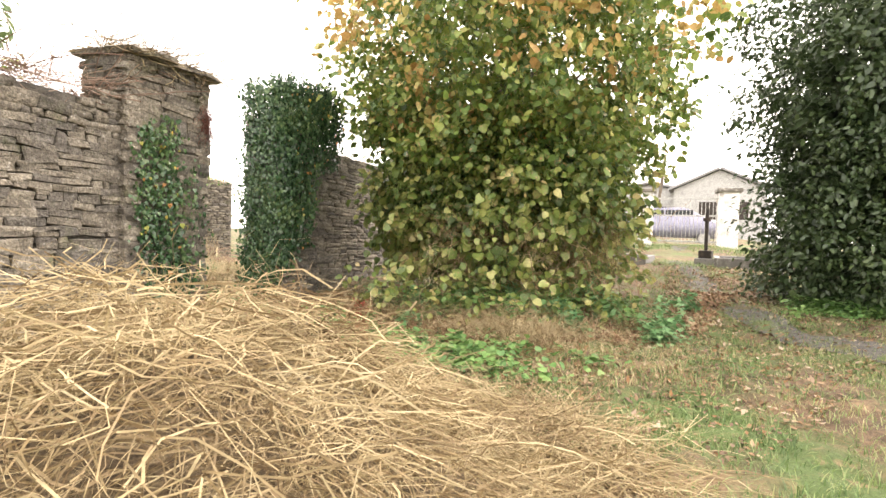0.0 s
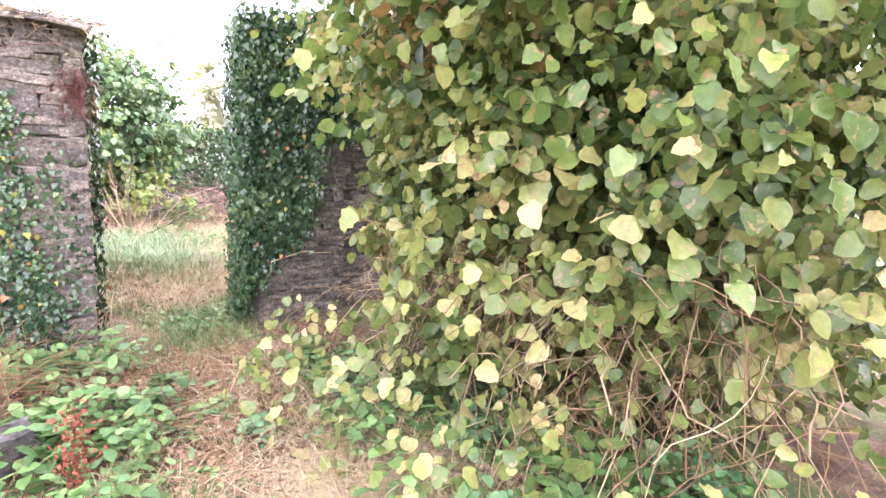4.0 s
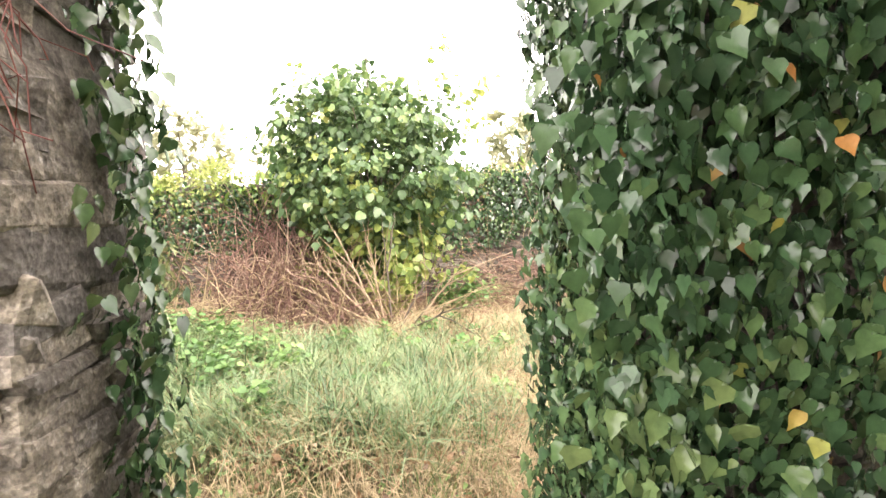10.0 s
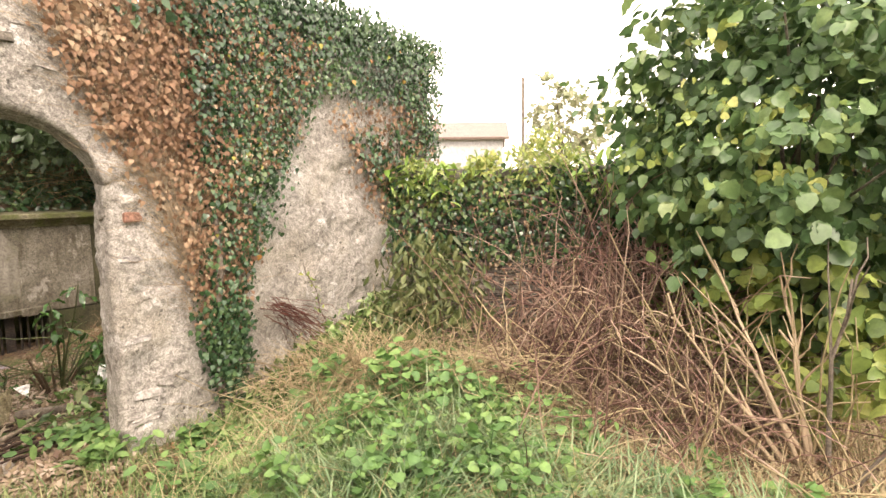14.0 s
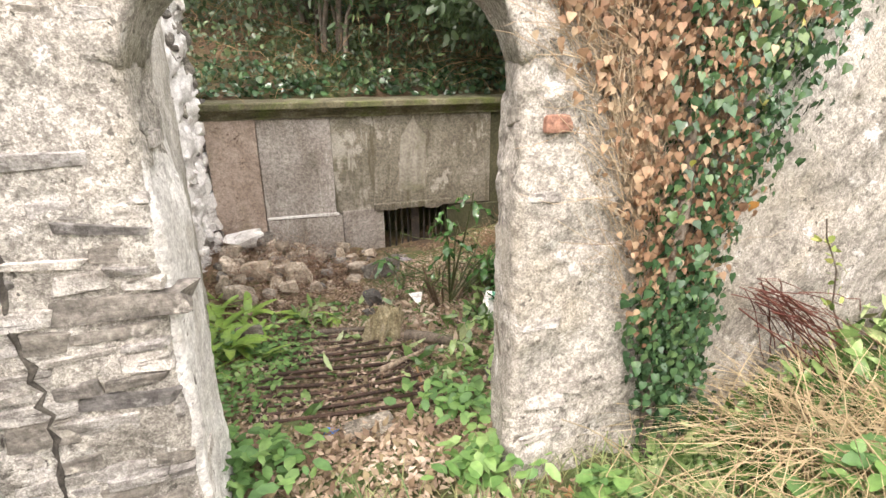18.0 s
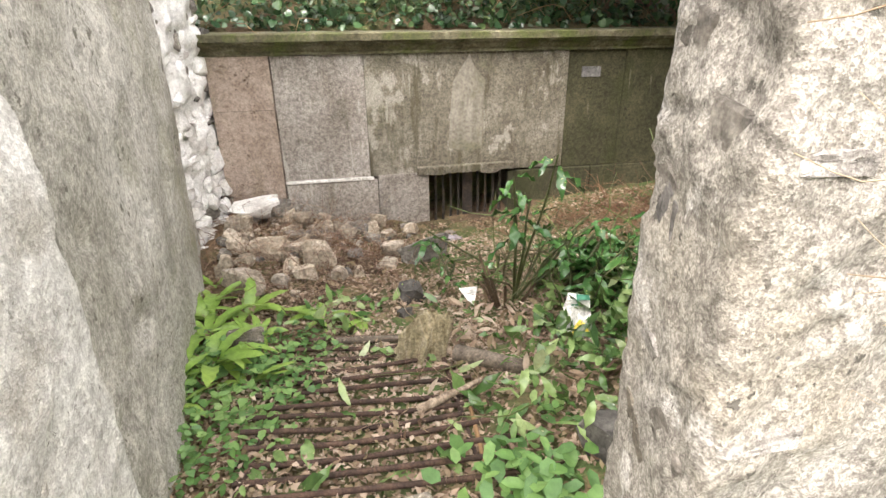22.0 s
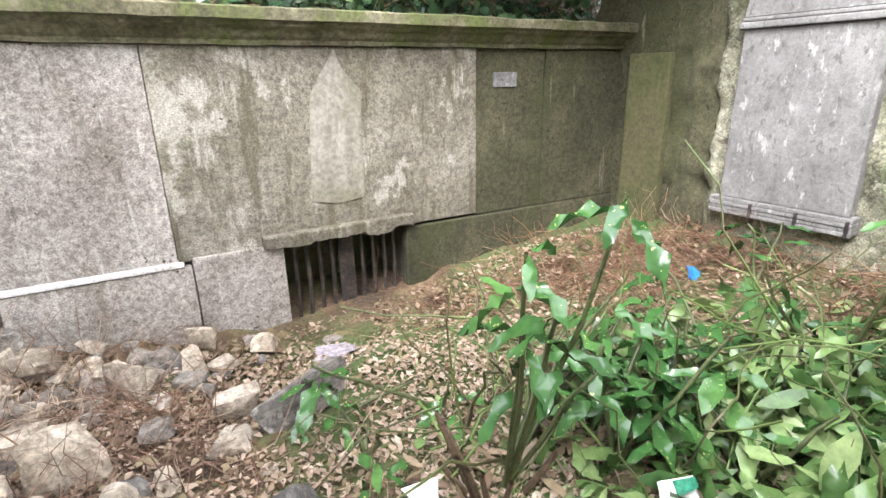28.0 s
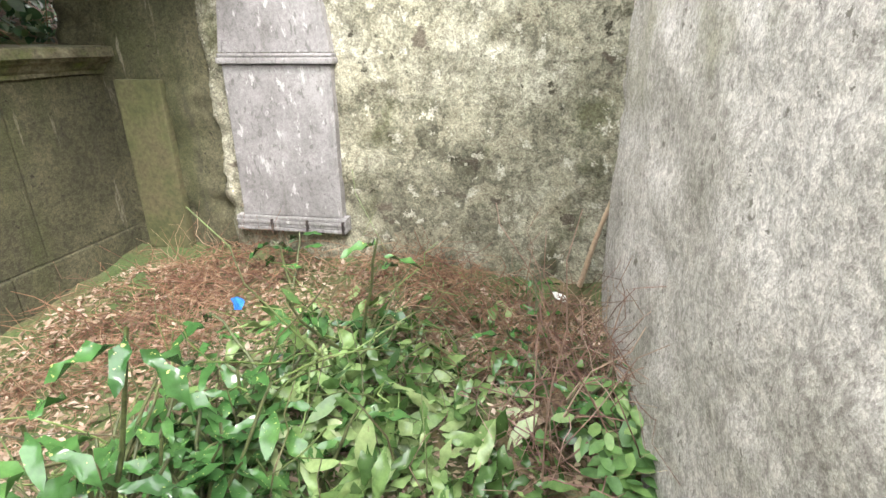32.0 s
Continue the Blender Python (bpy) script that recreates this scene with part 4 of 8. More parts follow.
bedded(-0.95, DOOR0 - 0.03, 0.35, 2.1, lambda s, z: 0.9 if z < 1.7 else 0.3, 31, 0.0)
bedded(-0.95, 1.2, 2.15, 2.95, lambda s, z: 0.16 if z > arch(s) + 0.12 or s < 0.2 else 0.0, 32, 0.0)
bedded(DOOR1 + 0.04, 1.95, 0.6, 2.3, lambda s, z: 0.1, 33, 0.01)
for s, z, w, h in courses(0.07, 0.5, 0.5, lambda q: 2.0, (0.035, 0.09), (0.1, 0.26), 34):
    if r_.random() < (0.34 if s < 0.3 else 0.14):
        piece("stone", r_.choice(LIMED), wall_front,
              Matrix.Translation((DOOR0 - 0.016 - 0.012 * r_.random(), max(s, w / 2 + 0.03), z)) @ Matrix.Rotation(radians(90), 4, "Z") @ Euler((0, r_.gauss(0.05, 0.08), 0)).to_matrix().to_4x4() @ Matrix.Diagonal((w, 0.06, h * 0.9, 1)))
crack = [(-0.063, 1.7), (-0.077, 1.58), (-0.101, 1.42), (-0.082, 1.265), (-0.072, 1.1), (-0.087, 0.927), (-0.097, 0.742)]
path = [(a + 0.008 * math.sin(9 * k), z) for k, (a, z) in enumerate((float(np.interp(-z, [-q for _, q in crack], [p for p, _ in crack])), z) for z in np.linspace(0.742, 1.7, 26))]
rifts = tube_arrays(np.array([[(a + 0.006 * (-1) ** k, -0.006 - 0.05 * max(0, 1 - z), z) for k, (a, z) in enumerate(path)]]), np.array([[0.004 + 0.004 * (k % 3) for k in range(26)]]), 6)
piece("crack", fast_mesh("crack", *rifts, M_MORTAR, True), wall_front, label="dark open crack")
# broken sockets and a projecting stone over the doorway
for s, z, w, h in ((0.86, 2.62, 0.13, 0.1), (0.93, 2.74, 0.16, 0.04), (0.9, 2.5, 0.05, 0.07)):
    piece("stone", r_.choice(STONES), wall_front, Matrix.Translation((s, 0.0, z)) @ Matrix.Diagonal((w, 0.1, h, 1)))
M_BRICK = surface("old_red_brick", (0.2, 0.1, 0.07), (0.29, 0.155, 0.11), (0.38, 0.24, 0.18), 8, 80, 0.9, 0.5, 0.004, (0.5, 0.42, 0.36), 6.0, (0.56, 0.66))
part("brick", box_bm(1.455, 1.56, -0.014, 0.06, 1.83, 1.89, 0.014), M_BRICK, wall_front, "worn red brick set in the render")
for k, (s, z, w, h) in enumerate(((1.6, 1.69, 0.22, 0.09), (1.46, 1.28, 0.09, 0.05), (1.45, 1.43, 0.08, 0.045), (1.44, 0.62, 0.1, 0.05))):
    piece("stone", SCHIST[k], wall_front, Matrix.Translation((s, 0.04 - 0.05 * max(0, 1 - z), z)) @ Euler((0, 0.15 * (k - 2), 0)).to_matrix().to_4x4() @ Matrix.Diagonal((w, 0.06, h, 1)))
for k, (o, z, w, h, tilt) in enumerate(((0.08, 1.64, 0.15, 0.08, 0.1), (0.2, 1.4, 0.27, 0.075, 0.5), (0.31, 1.18, 0.2, 0.06, 0.35), (0.13, 1.02, 0.13, 0.09, 0.6), (0.27, 0.93, 0.2, 0.055, 0.4),
                                         (0.1, 1.88, 0.17, 0.06, -0.1), (0.3, 1.78, 0.14, 0.09, 0.2), (0.05, 1.27, 0.1, 0.05, 0.3), (0.33, 1.52, 0.16, 0.05, 0.3), (0.17, 0.74, 0.15, 0.06, 0.5), (0.34, 0.7, 0.12, 0.07, 0.1))):
    piece("stone", (SCHIST, LIMED, STONES)[(0, 0, 1, 0, 2)[k % 5]][k % 10], wall_front, Matrix.Translation((DOOR1 + 0.04 + 0.12 * max(o, w / 2 + 0.04) / 0.42, max(o, w / 2 + 0.04), z)) @ Matrix.Rotation(radians(90 - 15), 4, "Z")
          @ Euler((0, -tilt, 0)).to_matrix().to_4x4() @ Matrix.Diagonal((w, 0.07, h, 1)))

# ---- the tomb's side walls ----
wall_left = tagged(lofted_wall("wall_left", LEFTWALL, -0.06, LEFTWALL.length, 0.0, 0.45, -0.1, 3.0, M_PLASTER_IN, step=0.03, amp=0.022, scale=2.6, fine=0.004, flake=0.006), "damp rendered side wall, pitted and stained", "wall", kind="structure")
wall_slab = tagged(lofted_wall("wall_slab", SLABWALL, 0.66, SLABWALL.length + 0.05, 0.0, 0.45, -0.1, 3.2, M_LICHEN_WALL, step=0.028, amp=0.028, scale=2.8, fine=0.006, flake=0.016), "mossy rubble wall with flaking lichened render", "wall", kind="structure")
corner = tagged(lofted_wall("wall_corner", SLABWALL, -0.25, 0.7, 0.02, 0.45, -0.1, 3.2, M_ALGAE_SHADED, step=0.035, amp=0.03, scale=2.8, fine=0.014, flake=0.02), "moss-grown rubble in the tomb's corner, colour darkened for shade", "wall", kind="structure")
inner_face = tagged(lofted_wall("wall_front_inner", FACADE, 1.56, 3.72, 0.38, 0.46, -0.05, 2.9, M_PLASTER_IN, step=0.03, amp=0.014, scale=2.6, fine=0.003, flake=0.006), "streaked pale render on the inner side of the front wall", "wall", kind="structure")
# broken end of the side wall: whitish stones in a ragged stack beside the monument
stack = tagged(lofted_wall("broken_wall", Line((-1.4, -1.12), (-1.515, -0.44)), 0, 0.66, 0.0, 0.4, -0.1, 2.6, M_WHITESTONE, step=0.025, amp=0.06, scale=6, fine=0.016, flake=0.03), "ragged end of a broken wall of whitish stones", "wall", kind="structure")


def chunk(k, mat):
    """A broken lump of stone with flat fractured faces."""
    r = random.Random(k)
    bm = bmesh.new()
    bmesh.ops.create_icosphere(bm, subdivisions=2, radius=0.62)
    for k in range(10):
        d = Vector((r.gauss(0, 1), r.gauss(0, 1), r.gauss(0, 1))).normalized() if k > 3 else Vector(((1, 0, 0), (-1, 0.2, 0), (0, 0.1, 1), (0.1, -1, 0.1))[k]).normalized()
        h = r.uniform(0.24, 0.44)
        for v in bm.verts:
            over = v.co.dot(d) - h
            if over > 0:
                v.co -= d * over
    for v in bm.verts:
        v.co += Vector([r.uniform(-0.018, 0.018) for _ in range(3)])
    me = bpy.data.meshes.new("stone")
    bm.to_mesh(me)
    bm.free()
    me.materials.append(mat)
    return me


CHALK, GREYLUMP = [chunk(k + 500, M_WHITESTONE) for k in range(9)], [chunk(k + 540, M_SCHIST) for k in range(5)]
rs_ = random.Random(77)
z = 0.32
while z < 2.55:
    h, u = rs_.uniform(0.05, 0.13), rs_.uniform(-0.05, 0.02)
    while u < 0.7:
        w = rs_.uniform(0.1, 0.3)
        bulge = 0.11 * max(0.0, 1.15 - z) * (0.4 + u)
        grey = z > 1.45 and rs_.random() < 0.75 or rs_.random() < 0.12
        piece("stone", rs_.choice(GREYLUMP if grey else CHALK), stack,
              Matrix.Translation((u + w / 2, 0.075 - bulge + rs_.uniform(-0.03, 0.03), z + h / 2 + rs_.uniform(-0.02, 0.02))) @ Euler((rs_.gauss(0, 0.12), rs_.gauss(0, 0.16), rs_.gauss(0, 0.2))).to_matrix().to_4x4()
              @ Matrix.Diagonal((w * 1.25, 0.2, h * 1.3, 1)))
        u += w
    z += h

# a broken patch high on the inner side of the front wall, with dark stones showing
for k in range(16):
    s, z = 1.7 + r_.gauss(0, 0.1), 1.97 + r_.gauss(0, 0.08)
    piece("stone", r_.choice(STONES), inner_face, Matrix.Translation((s, 0.432 + r_.uniform(-0.006, 0.008), z)) @ Euler((0, r_.gauss(0, 0.2), 0)).to_matrix().to_4x4() @ Matrix.Diagonal((r_.uniform(0.04, 0.09), 0.07, r_.uniform(0.02, 0.04), 1)))


# ---- the monument on the tomb's back wall ----
def slab_part(name, s0, s1, o0, o1, z0, z1, mat, parent, label="", bevel=0.006):
    return part(name, box_bm(s0, s1, o0, o1, z0, z1, bevel), mat, parent, label)


monument = new("monument")
monument.matrix_world = MONUMENT.m
tagged(monument, "low cement-faced tomb wall with pilaster, cornice and barred vent", "monument")
slab_part("backing", -1.6, -0.02, 0.05, 0.5, -0.1, 1.62, M_MONUMENT, monument)
slab_part("backing", 0.68, 2.6, 0.05, 0.5, -0.1, 1.62, M_MONUMENT, monument)
slab_part("backing", -0.02, 0.68, 0.05, 0.5, 0.68, 1.62, M_MONUMENT, monument)
slab_part("pilaster", -1.57, -1.14, -0.035, 0.06, 1.24, 1.61, M_SANDSTONE, monument, "reddish sandstone pilaster", 0.004)
slab_part("pilaster_base", -1.57, -1.14, -0.036, 0.06, 0.25, 1.2385, M_SANDSTONE, monument, "lower sandstone block", 0.004)
slab_part("panel", -1.134, -0.474, 0.0, 0.06, 0.69, 1.61, M_CEMENT_PALE, monument)
slab_part("panel", -0.472, 1.134, -0.006, 0.06, 0.69, 1.61, M_MONUMENT, monument)
slab_part("panel", 1.136, 1.62, 0.0, 0.06, 0.68, 1.61, M_ALGAE_SHADED, monument)
slab_part("panel", 1.625, 2.28, -0.006, 0.06, 0.68, 1.61, M_ALGAE_SHADED, monument)
slab_part("panel", 2.3, 2.46, 0.008, 0.06, 0.5, 1.61, M_ALGAE_SHADED, monument)
slab_part("sill", -1.134, -0.45, -0.022, 0.055, 0.665, 0.69, M_WHITESTONE, monument, "thin pale sill with a chipped edge", 0.008)
slab_part("plinth", -1.13, -0.42, -0.012, 0.055, 0.05, 0.662, M_CEMENT_PALE, monument, "", 0.012)
slab_part("plinth", -0.416, -0.005, -0.02, 0.055, 0.05, 0.70, M_CEMENT_PALE, monument, "", 0.012)
slab_part("plinth", 0.665, 1.4, -0.02, 0.055, 0.05, 0.675, M_ALGAE_SHADED, monument, "", 0.012)
slab_part("plinth", 1.404, 2.28, -0.012, 0.055, 0.05, 0.676, M_ALGAE_SHADED, monument, "", 0.012)
# cornice: a moulded profile run along the top
prof = [(0.06, 1.612), (-0.03, 1.612), (-0.032, 1.632), (-0.05, 1.645), (-0.07, 1.672), (-0.1, 1.685), (-0.105, 1.70), (-0.13, 1.705), (-0.132, 1.75), (-0.12, 1.758), (0.5, 1.77), (0.5, 1.62)]
rings = [[(s, o, z) for o, z in prof] for s in np.linspace(-1.63, 2.37, 70)]
cor = rough_solid("cornice", rings, M_CORNICE, 0.006, 6.0, 0.004)
cor.data.polygons.foreach_set("use_smooth", [False] * len(cor.data.polygons))
cor.parent = monument
tagged(cor, "mossy moulded cornice with a worn edge")
lint = []
for s in np.linspace(-0.1, 0.7, 34):
    low = 0.69 + 0.03 * noise.noise(Vector((s * 7, 1, 2))) + 0.016 * noise.noise(Vector((s * 31, 4, 2)))
    lint.append([(s, -0.052, low), (s, -0.056, 0.745 + 0.012 * s), (s, -0.048, 0.752 + 0.012 * s), (s, 0.05, 0.755), (s, 0.05, 0.67)])
li = rough_solid("lintel", lint, M_MONUMENT, 0.004, 8, 0.003)
li.data.polygons.foreach_set("use_smooth", [False] * len(li.data.polygons))
li.parent = monument
tagged(li, "broken projecting lintel over the vent")
# barred vent: a chamber whose shade is painted near-black, with iron bars
vent = new("vent")
vent.parent = monument
vb = bmesh.new()
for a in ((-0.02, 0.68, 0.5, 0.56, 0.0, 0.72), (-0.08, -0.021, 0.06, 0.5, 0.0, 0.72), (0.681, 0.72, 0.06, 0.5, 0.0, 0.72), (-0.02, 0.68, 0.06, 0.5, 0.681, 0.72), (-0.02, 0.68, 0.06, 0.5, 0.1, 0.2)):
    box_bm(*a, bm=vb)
part("chamber", vb, M_VOID, vent, "hollow behind the bars, painted near-black for its shade")
for k, s in enumerate((0.055, 0.12, 0.185, 0.25, 0.42, 0.485, 0.55, 0.61)):
    v_, f_ = tube_arrays([[(s, 0.055, 0.2), (s + 0.006, 0.05, 0.45), (s, 0.055, 0.7)]], [[0.011, 0.012, 0.011]], 6)
    piece("bar", fast_mesh("bar", v_, f_, M_IRON, True), vent)
part("plate", box_bm(0.29, 0.375, 0.045, 0.06, 0.2, 0.69, 0.003), M_IRON, vent, "rusty iron strap between the bars")
# a pale gable-shaped scar where a stone once stood, and a small plaque
sc = bmesh.new()
pts_ = [(0.33, 1.6), (0.36, 1.52), (0.45, 1.41), (0.443, 1.1), (0.435, 0.88), (0.3, 0.86), (0.16, 0.89), (0.18, 1.2), (0.2, 1.4)]
f_, b_ = [sc.verts.new((s, -0.011, z)) for s, z in pts_], [sc.verts.new((s, -0.002, z)) for s, z in pts_]
sc.faces.new(f_)
for k in range(len(pts_)):
    sc.faces.new((f_[k - 1], f_[k], b_[k], b_[k - 1])[::-1])
bmesh.ops.recalc_face_normals(sc, faces=sc.faces[:])
part("lime_scar", sc, M_SCAR, monument, "pale gable-shaped scar of lime")
slab_part("plaque", 1.25, 1.41, -0.01, 0.01, 1.405, 1.485, M_SLATE, monument, "small grey plaque", 0.004)
# worn inscription: rows of thin raised bars
for row, z in enumerate((1.36, 1.27, 1.18, 1.03, 0.94)):
    s = -1.05
    rr_ = random.Random(row)
    while s < -0.56:
        w = rr_.uniform(0.02, 0.07)
        part("letter_bar", box_bm(s, s + w, -0.002, 0.004, z, z + 0.018), M_CEMENT_PALE, monument)
        s += w + rr_.uniform(0.012, 0.03)

# ---- a memorial slab fixed to the end wall ----
slab = new("memorial_slab")
slab.matrix_world = SLABWALL.m
tagged(slab, "tall grey lichen-spotted memorial slab fixed to the mossy wall", "memorial slab")
a, b = 0.785, 1.435
part("tablet", box_bm(a + 0.02, b - 0.01, -0.05, 0.02, 0.815, 1.665, 0.006), M_MARBLE, slab)
for k in range(4):
    part("sill_ridge", box_bm(a - 0.02, b + 0.015, -0.078 + 0.006 * (k % 2), 0.02, 0.727 + 0.022 * k, 0.747 + 0.022 * k, 0.004), M_MARBLE, slab)
part("band", box_bm(a + 0.0, b + 0.01, -0.075, 0.02, 1.668, 1.70, 0.008), M_MARBLE, slab)
part("band", box_bm(a + 0.005, b + 0.005, -0.062, 0.02, 1.703, 1.722, 0.006), M_MARBLE, slab)
ub = bmesh.new()
top_ = [(a + 0.01, 1.726), (b - 0.005, 1.726), (b - 0.075, 2.2), (b - 0.17, 2.55), (a + 0.17, 2.55), (a + 0.08, 2.2)]
fr = [ub.verts.new((s, -0.05, z)) for s, z in top_]
bk = [ub.verts.new((s, 0.02, z)) for s, z in top_]
ub.faces.new(fr)
ub.faces.new(bk[::-1])
for k in range(6):
    ub.faces.new((fr[k - 1], fr[k], bk[k], bk[k - 1])[::-1])
bmesh.ops.recalc_face_normals(ub, faces=ub.faces[:])
part("upper_tablet", ub, M_MARBLE, slab)
for k in range(3):
    part("bracket", box_bm(a + 0.2 + k * 0.22, a + 0.215 + k * 0.22, -0.085, -0.04, 0.72, 0.80, 0.003), M_IRON, slab, "small iron pin")
# green damp panel of render between monument and slab
gp = part("render_patch", box_bm(0.1, 0.39, -0.03, 0.03, 0.55, 1.58, 0.01), M_GREENPATCH, corner, "smooth green-stained patch of render")


# ---- plants: many small leaves, blades and canes ----
def stuff(name, arrays, mat, label, category, smooth=False):
    ob = new(name, fast_mesh(name, *arrays, mat, smooth or "ivy" in name))
    return tagged(ob, label, category, kind="stuff")


def plant_part(name, arrays, mat, parent, label="", smooth=False):
    ob = new(name, fast_mesh(name, *arrays, mat, smooth))
    ob.parent = parent
    if label:
        tagged(ob, label)
    return ob


def crown(n, centre, radii, size, kind="broad", hollow=0.6, droop=0.7, lump=0.25, lumps=1.3, zmin=-9, squash=None, seed=0):
    """Leaves through the outer part of a lumpy ellipsoid."""
    m = max(8, n // 18)
    d = unit(m)
    r = (hollow ** 3 + (1 - hollow ** 3) * rng.random(m)) ** (1 / 3)
    lum = np.array([1 + lump * (noise.noise(Vector(v * lumps) + Vector((seed, 0, 0))) + 0.6 * noise.noise(Vector(v * lumps * 2.7) + Vector((0, seed, 0)))) for v in d])
    mid = np.array(centre) + d * np.array(radii) * (r * lum)[:, None]
    w = 0.095 * float(np.mean(radii)) ** 0.6 * rng.uniform(0.6, 1.3, m)
    k = rng.integers(0, m, n)                      # leaves sit in drooping sprays
    off = rng.normal(0, 1, (n, 3)) * w[k][:, None] * np.array([1, 1, 0.75])
    p = mid[k] + off
    keep = p[:, 2] > zmin
    p, k, off = p[keep], k[keep], off[keep]
    n, out = len(p), d[k]
    along = out * 0.5 + off * 2.0 + unit(n) * 1.0 + np.array([0, 0, -droop])
    nor = out * 0.7 + unit(n) * 0.95 + np.array([0, 0, 0.7])
    size_ = rng.uniform(*size, n) * rng.uniform(0.75, 1.15, m)[k]
    return leaf_arrays(p, along, nor, size_, kind, rng.uniform(0.3, 2.0, n))


def in_poly(poly, n):
    poly = np.array(poly)
    lo, hi = poly.min(0), poly.max(0)
    out = np.zeros((0, 2))
    while len(out) < n:
        q = rng.uniform(lo, hi, (n * 2, 2))
        inside = np.zeros(len(q), bool)
        for (x1, y1), (x2, y2) in zip(poly, np.roll(poly, -1, 0)):
            cross = ((y1 > q[:, 1]) != (y2 > q[:, 1])) & (q[:, 0] < (x2 - x1) * (q[:, 1] - y1) / (y2 - y1 + 1e-9) + x1)
            inside ^= cross
        out = np.concatenate([out, q[inside]])
    return out[:n]


def ivy(line, poly, face, n, thick=0.1, size=(0.055, 0.11), kind="ivy", out=-1.0, jitter=0.05):
    """Ivy leaves lying over a wall's face, within an outline (s, z). out: -1 to the line's right."""
    if kind == "ivy":
        n, size = int(n * 1.9), (size[0] * 0.6, size[1] * 0.72)
    q = in_poly(poly, n) + rng.normal(0, jitter, (n, 2))
    d, nn = np.array(line.d), np.array(line.n) * out
    o = face * -out
    base = np.array(line.a) + q[:, :1] * d + np.c_[np.zeros((n, 2)), q[:, 1]]
    p = base + nn * (rng.uniform(0.015, thick, n) - face * -out * out * 0)[:, None] + np.array(line.n) * face
    along = np.array([0, 0, -1.0]) + 0.55 * unit(n)
    nor = nn + 0.6 * unit(n) + np.array([0, 0, 0.35])
    return leaf_arrays(p, along, nor, rng.uniform(*size, n), kind, rng.uniform(0.2, 1.6, n) * (2.5 if kind == "plain" else 1.0))


def cane_paths(start, heading, length, rise, k=7, wander=0.06):
    """Arching canes: from start (n, 3), along heading (n, 3), rising then falling."""
    n = len(start)
    t = np.linspace(0, 1, k)[None, :, None]
    p = start[:, None] + heading[:, None] * length[:, None, None] * t
    p[..., 2] += (rise[:, None] * 4 * t[..., 0] * (1 - t[..., 0] * 0.8))
    p += np.cumsum(rng.normal(0, wander, (n, k, 3)), 1) * t
    return p


def floor_clip(p, lift=0.01):
    p[..., 2] = np.maximum(p[..., 2], gz(p[..., 0], p[..., 1]) + lift)
    return p


def thicket(n, centre, spread, height, length, radius, k=6, flat=0.5, wander=0.05):
    c = np.array(centre)
    a = rng.normal(0, 1, (n, 2)) * np.array(spread)
    st = np.c_[c[0] + a[:, 0], c[1] + a[:, 1], np.zeros(n)]
    fall = np.exp(-0.5 * ((a / np.array(spread)) ** 2).sum(1) * 0.8)
    st[:, 2] = gz(st[:, 0], st[:, 1]) + rng.random(n) * height * fall
    h = unit(n)
    h[:, 2] *= flat
    p = floor_clip(cane_paths(st, h, rng.uniform(*length, n), rng.uniform(0, 0.25, n) * height, k, wander))
    taper = np.linspace(1, 0.5, k)[None]
    return tube_arrays(p, rng.uniform(*radius, n)[:, None] * taper, 3)


def blades(places, length, width, lean=0.6, k=4, heading=None):
    n = len(places)
    a = rng.uniform(0, 2 * np.pi, n)
    h = np.c_[np.cos(a), np.sin(a), np.zeros(n)] if heading is None else heading
    L = rng.uniform(*length, n)
    b = rng.uniform(0.3, 1.0, n) * lean
    t = np.linspace(0, 1, k)[None]
    p = places[:, None] + h[:, None] * (L * b)[:, None, None] * (t ** 1.7)[..., None]
    p[..., 2] += L[:, None] * (t - 0.55 * b[:, None] * t ** 2.2)
    w = rng.uniform(*width, n)[:, None] * (1 - t ** 2 * 0.9)
    side = np.cross(h, np.array([0, 0, 1.0])) + 0.3 * unit(n)
    side /= np.linalg.norm(side, axis=1, keepdims=True)
    return ribbon_arrays(p, w, side)


def on_ground(xy, lift=0.0):
    return np.c_[xy, gz(xy[:, 0], xy[:, 1]) + lift]


BARE = [(2.72, -8.08, 0.2), (3.02, -8.1, 0.2), (3.3, -8.6, 0.2), (3.55, -8.57, 0.2), (3.8, -8.53, 0.2), (2.68, -8.5, 0.26), (3.36, -7.85, 0.27)]      # no grass grows on the slabs and boulder


def tufts(poly, count, per, spread=0.07):
    c = in_poly(poly, count)
    q = np.repeat(c, per, 0) + rng.normal(0, spread, (count * per, 2))
    for x, y, r in BARE:
        q = q[((q - np.array([x, y])) ** 2).sum(1) > r * r]
    return on_ground(q, -0.01)


def weeds(poly, count, per=14, height=0.25, size=(0.05, 0.1), kind="plain"):
    c = in_poly(poly, count)
    hh = np.repeat(rng.uniform(0.4, 1.0, count) * height, per)
    q = np.repeat(c, per, 0) + rng.normal(0, 0.085, (count * per, 2))
    p = on_ground(q)
    p[:, 2] += hh * rng.uniform(0.35, 1, len(p))
    n = len(p)
    along = unit(n)
    along[:, 2] = along[:, 2] * 0.3 - 0.15
    return leaf_arrays(p, along, np.array([0, 0, 1.0]) + 0.4 * unit(n), rng.uniform(*size, n), kind, rng.uniform(0.3, 1.4, n))


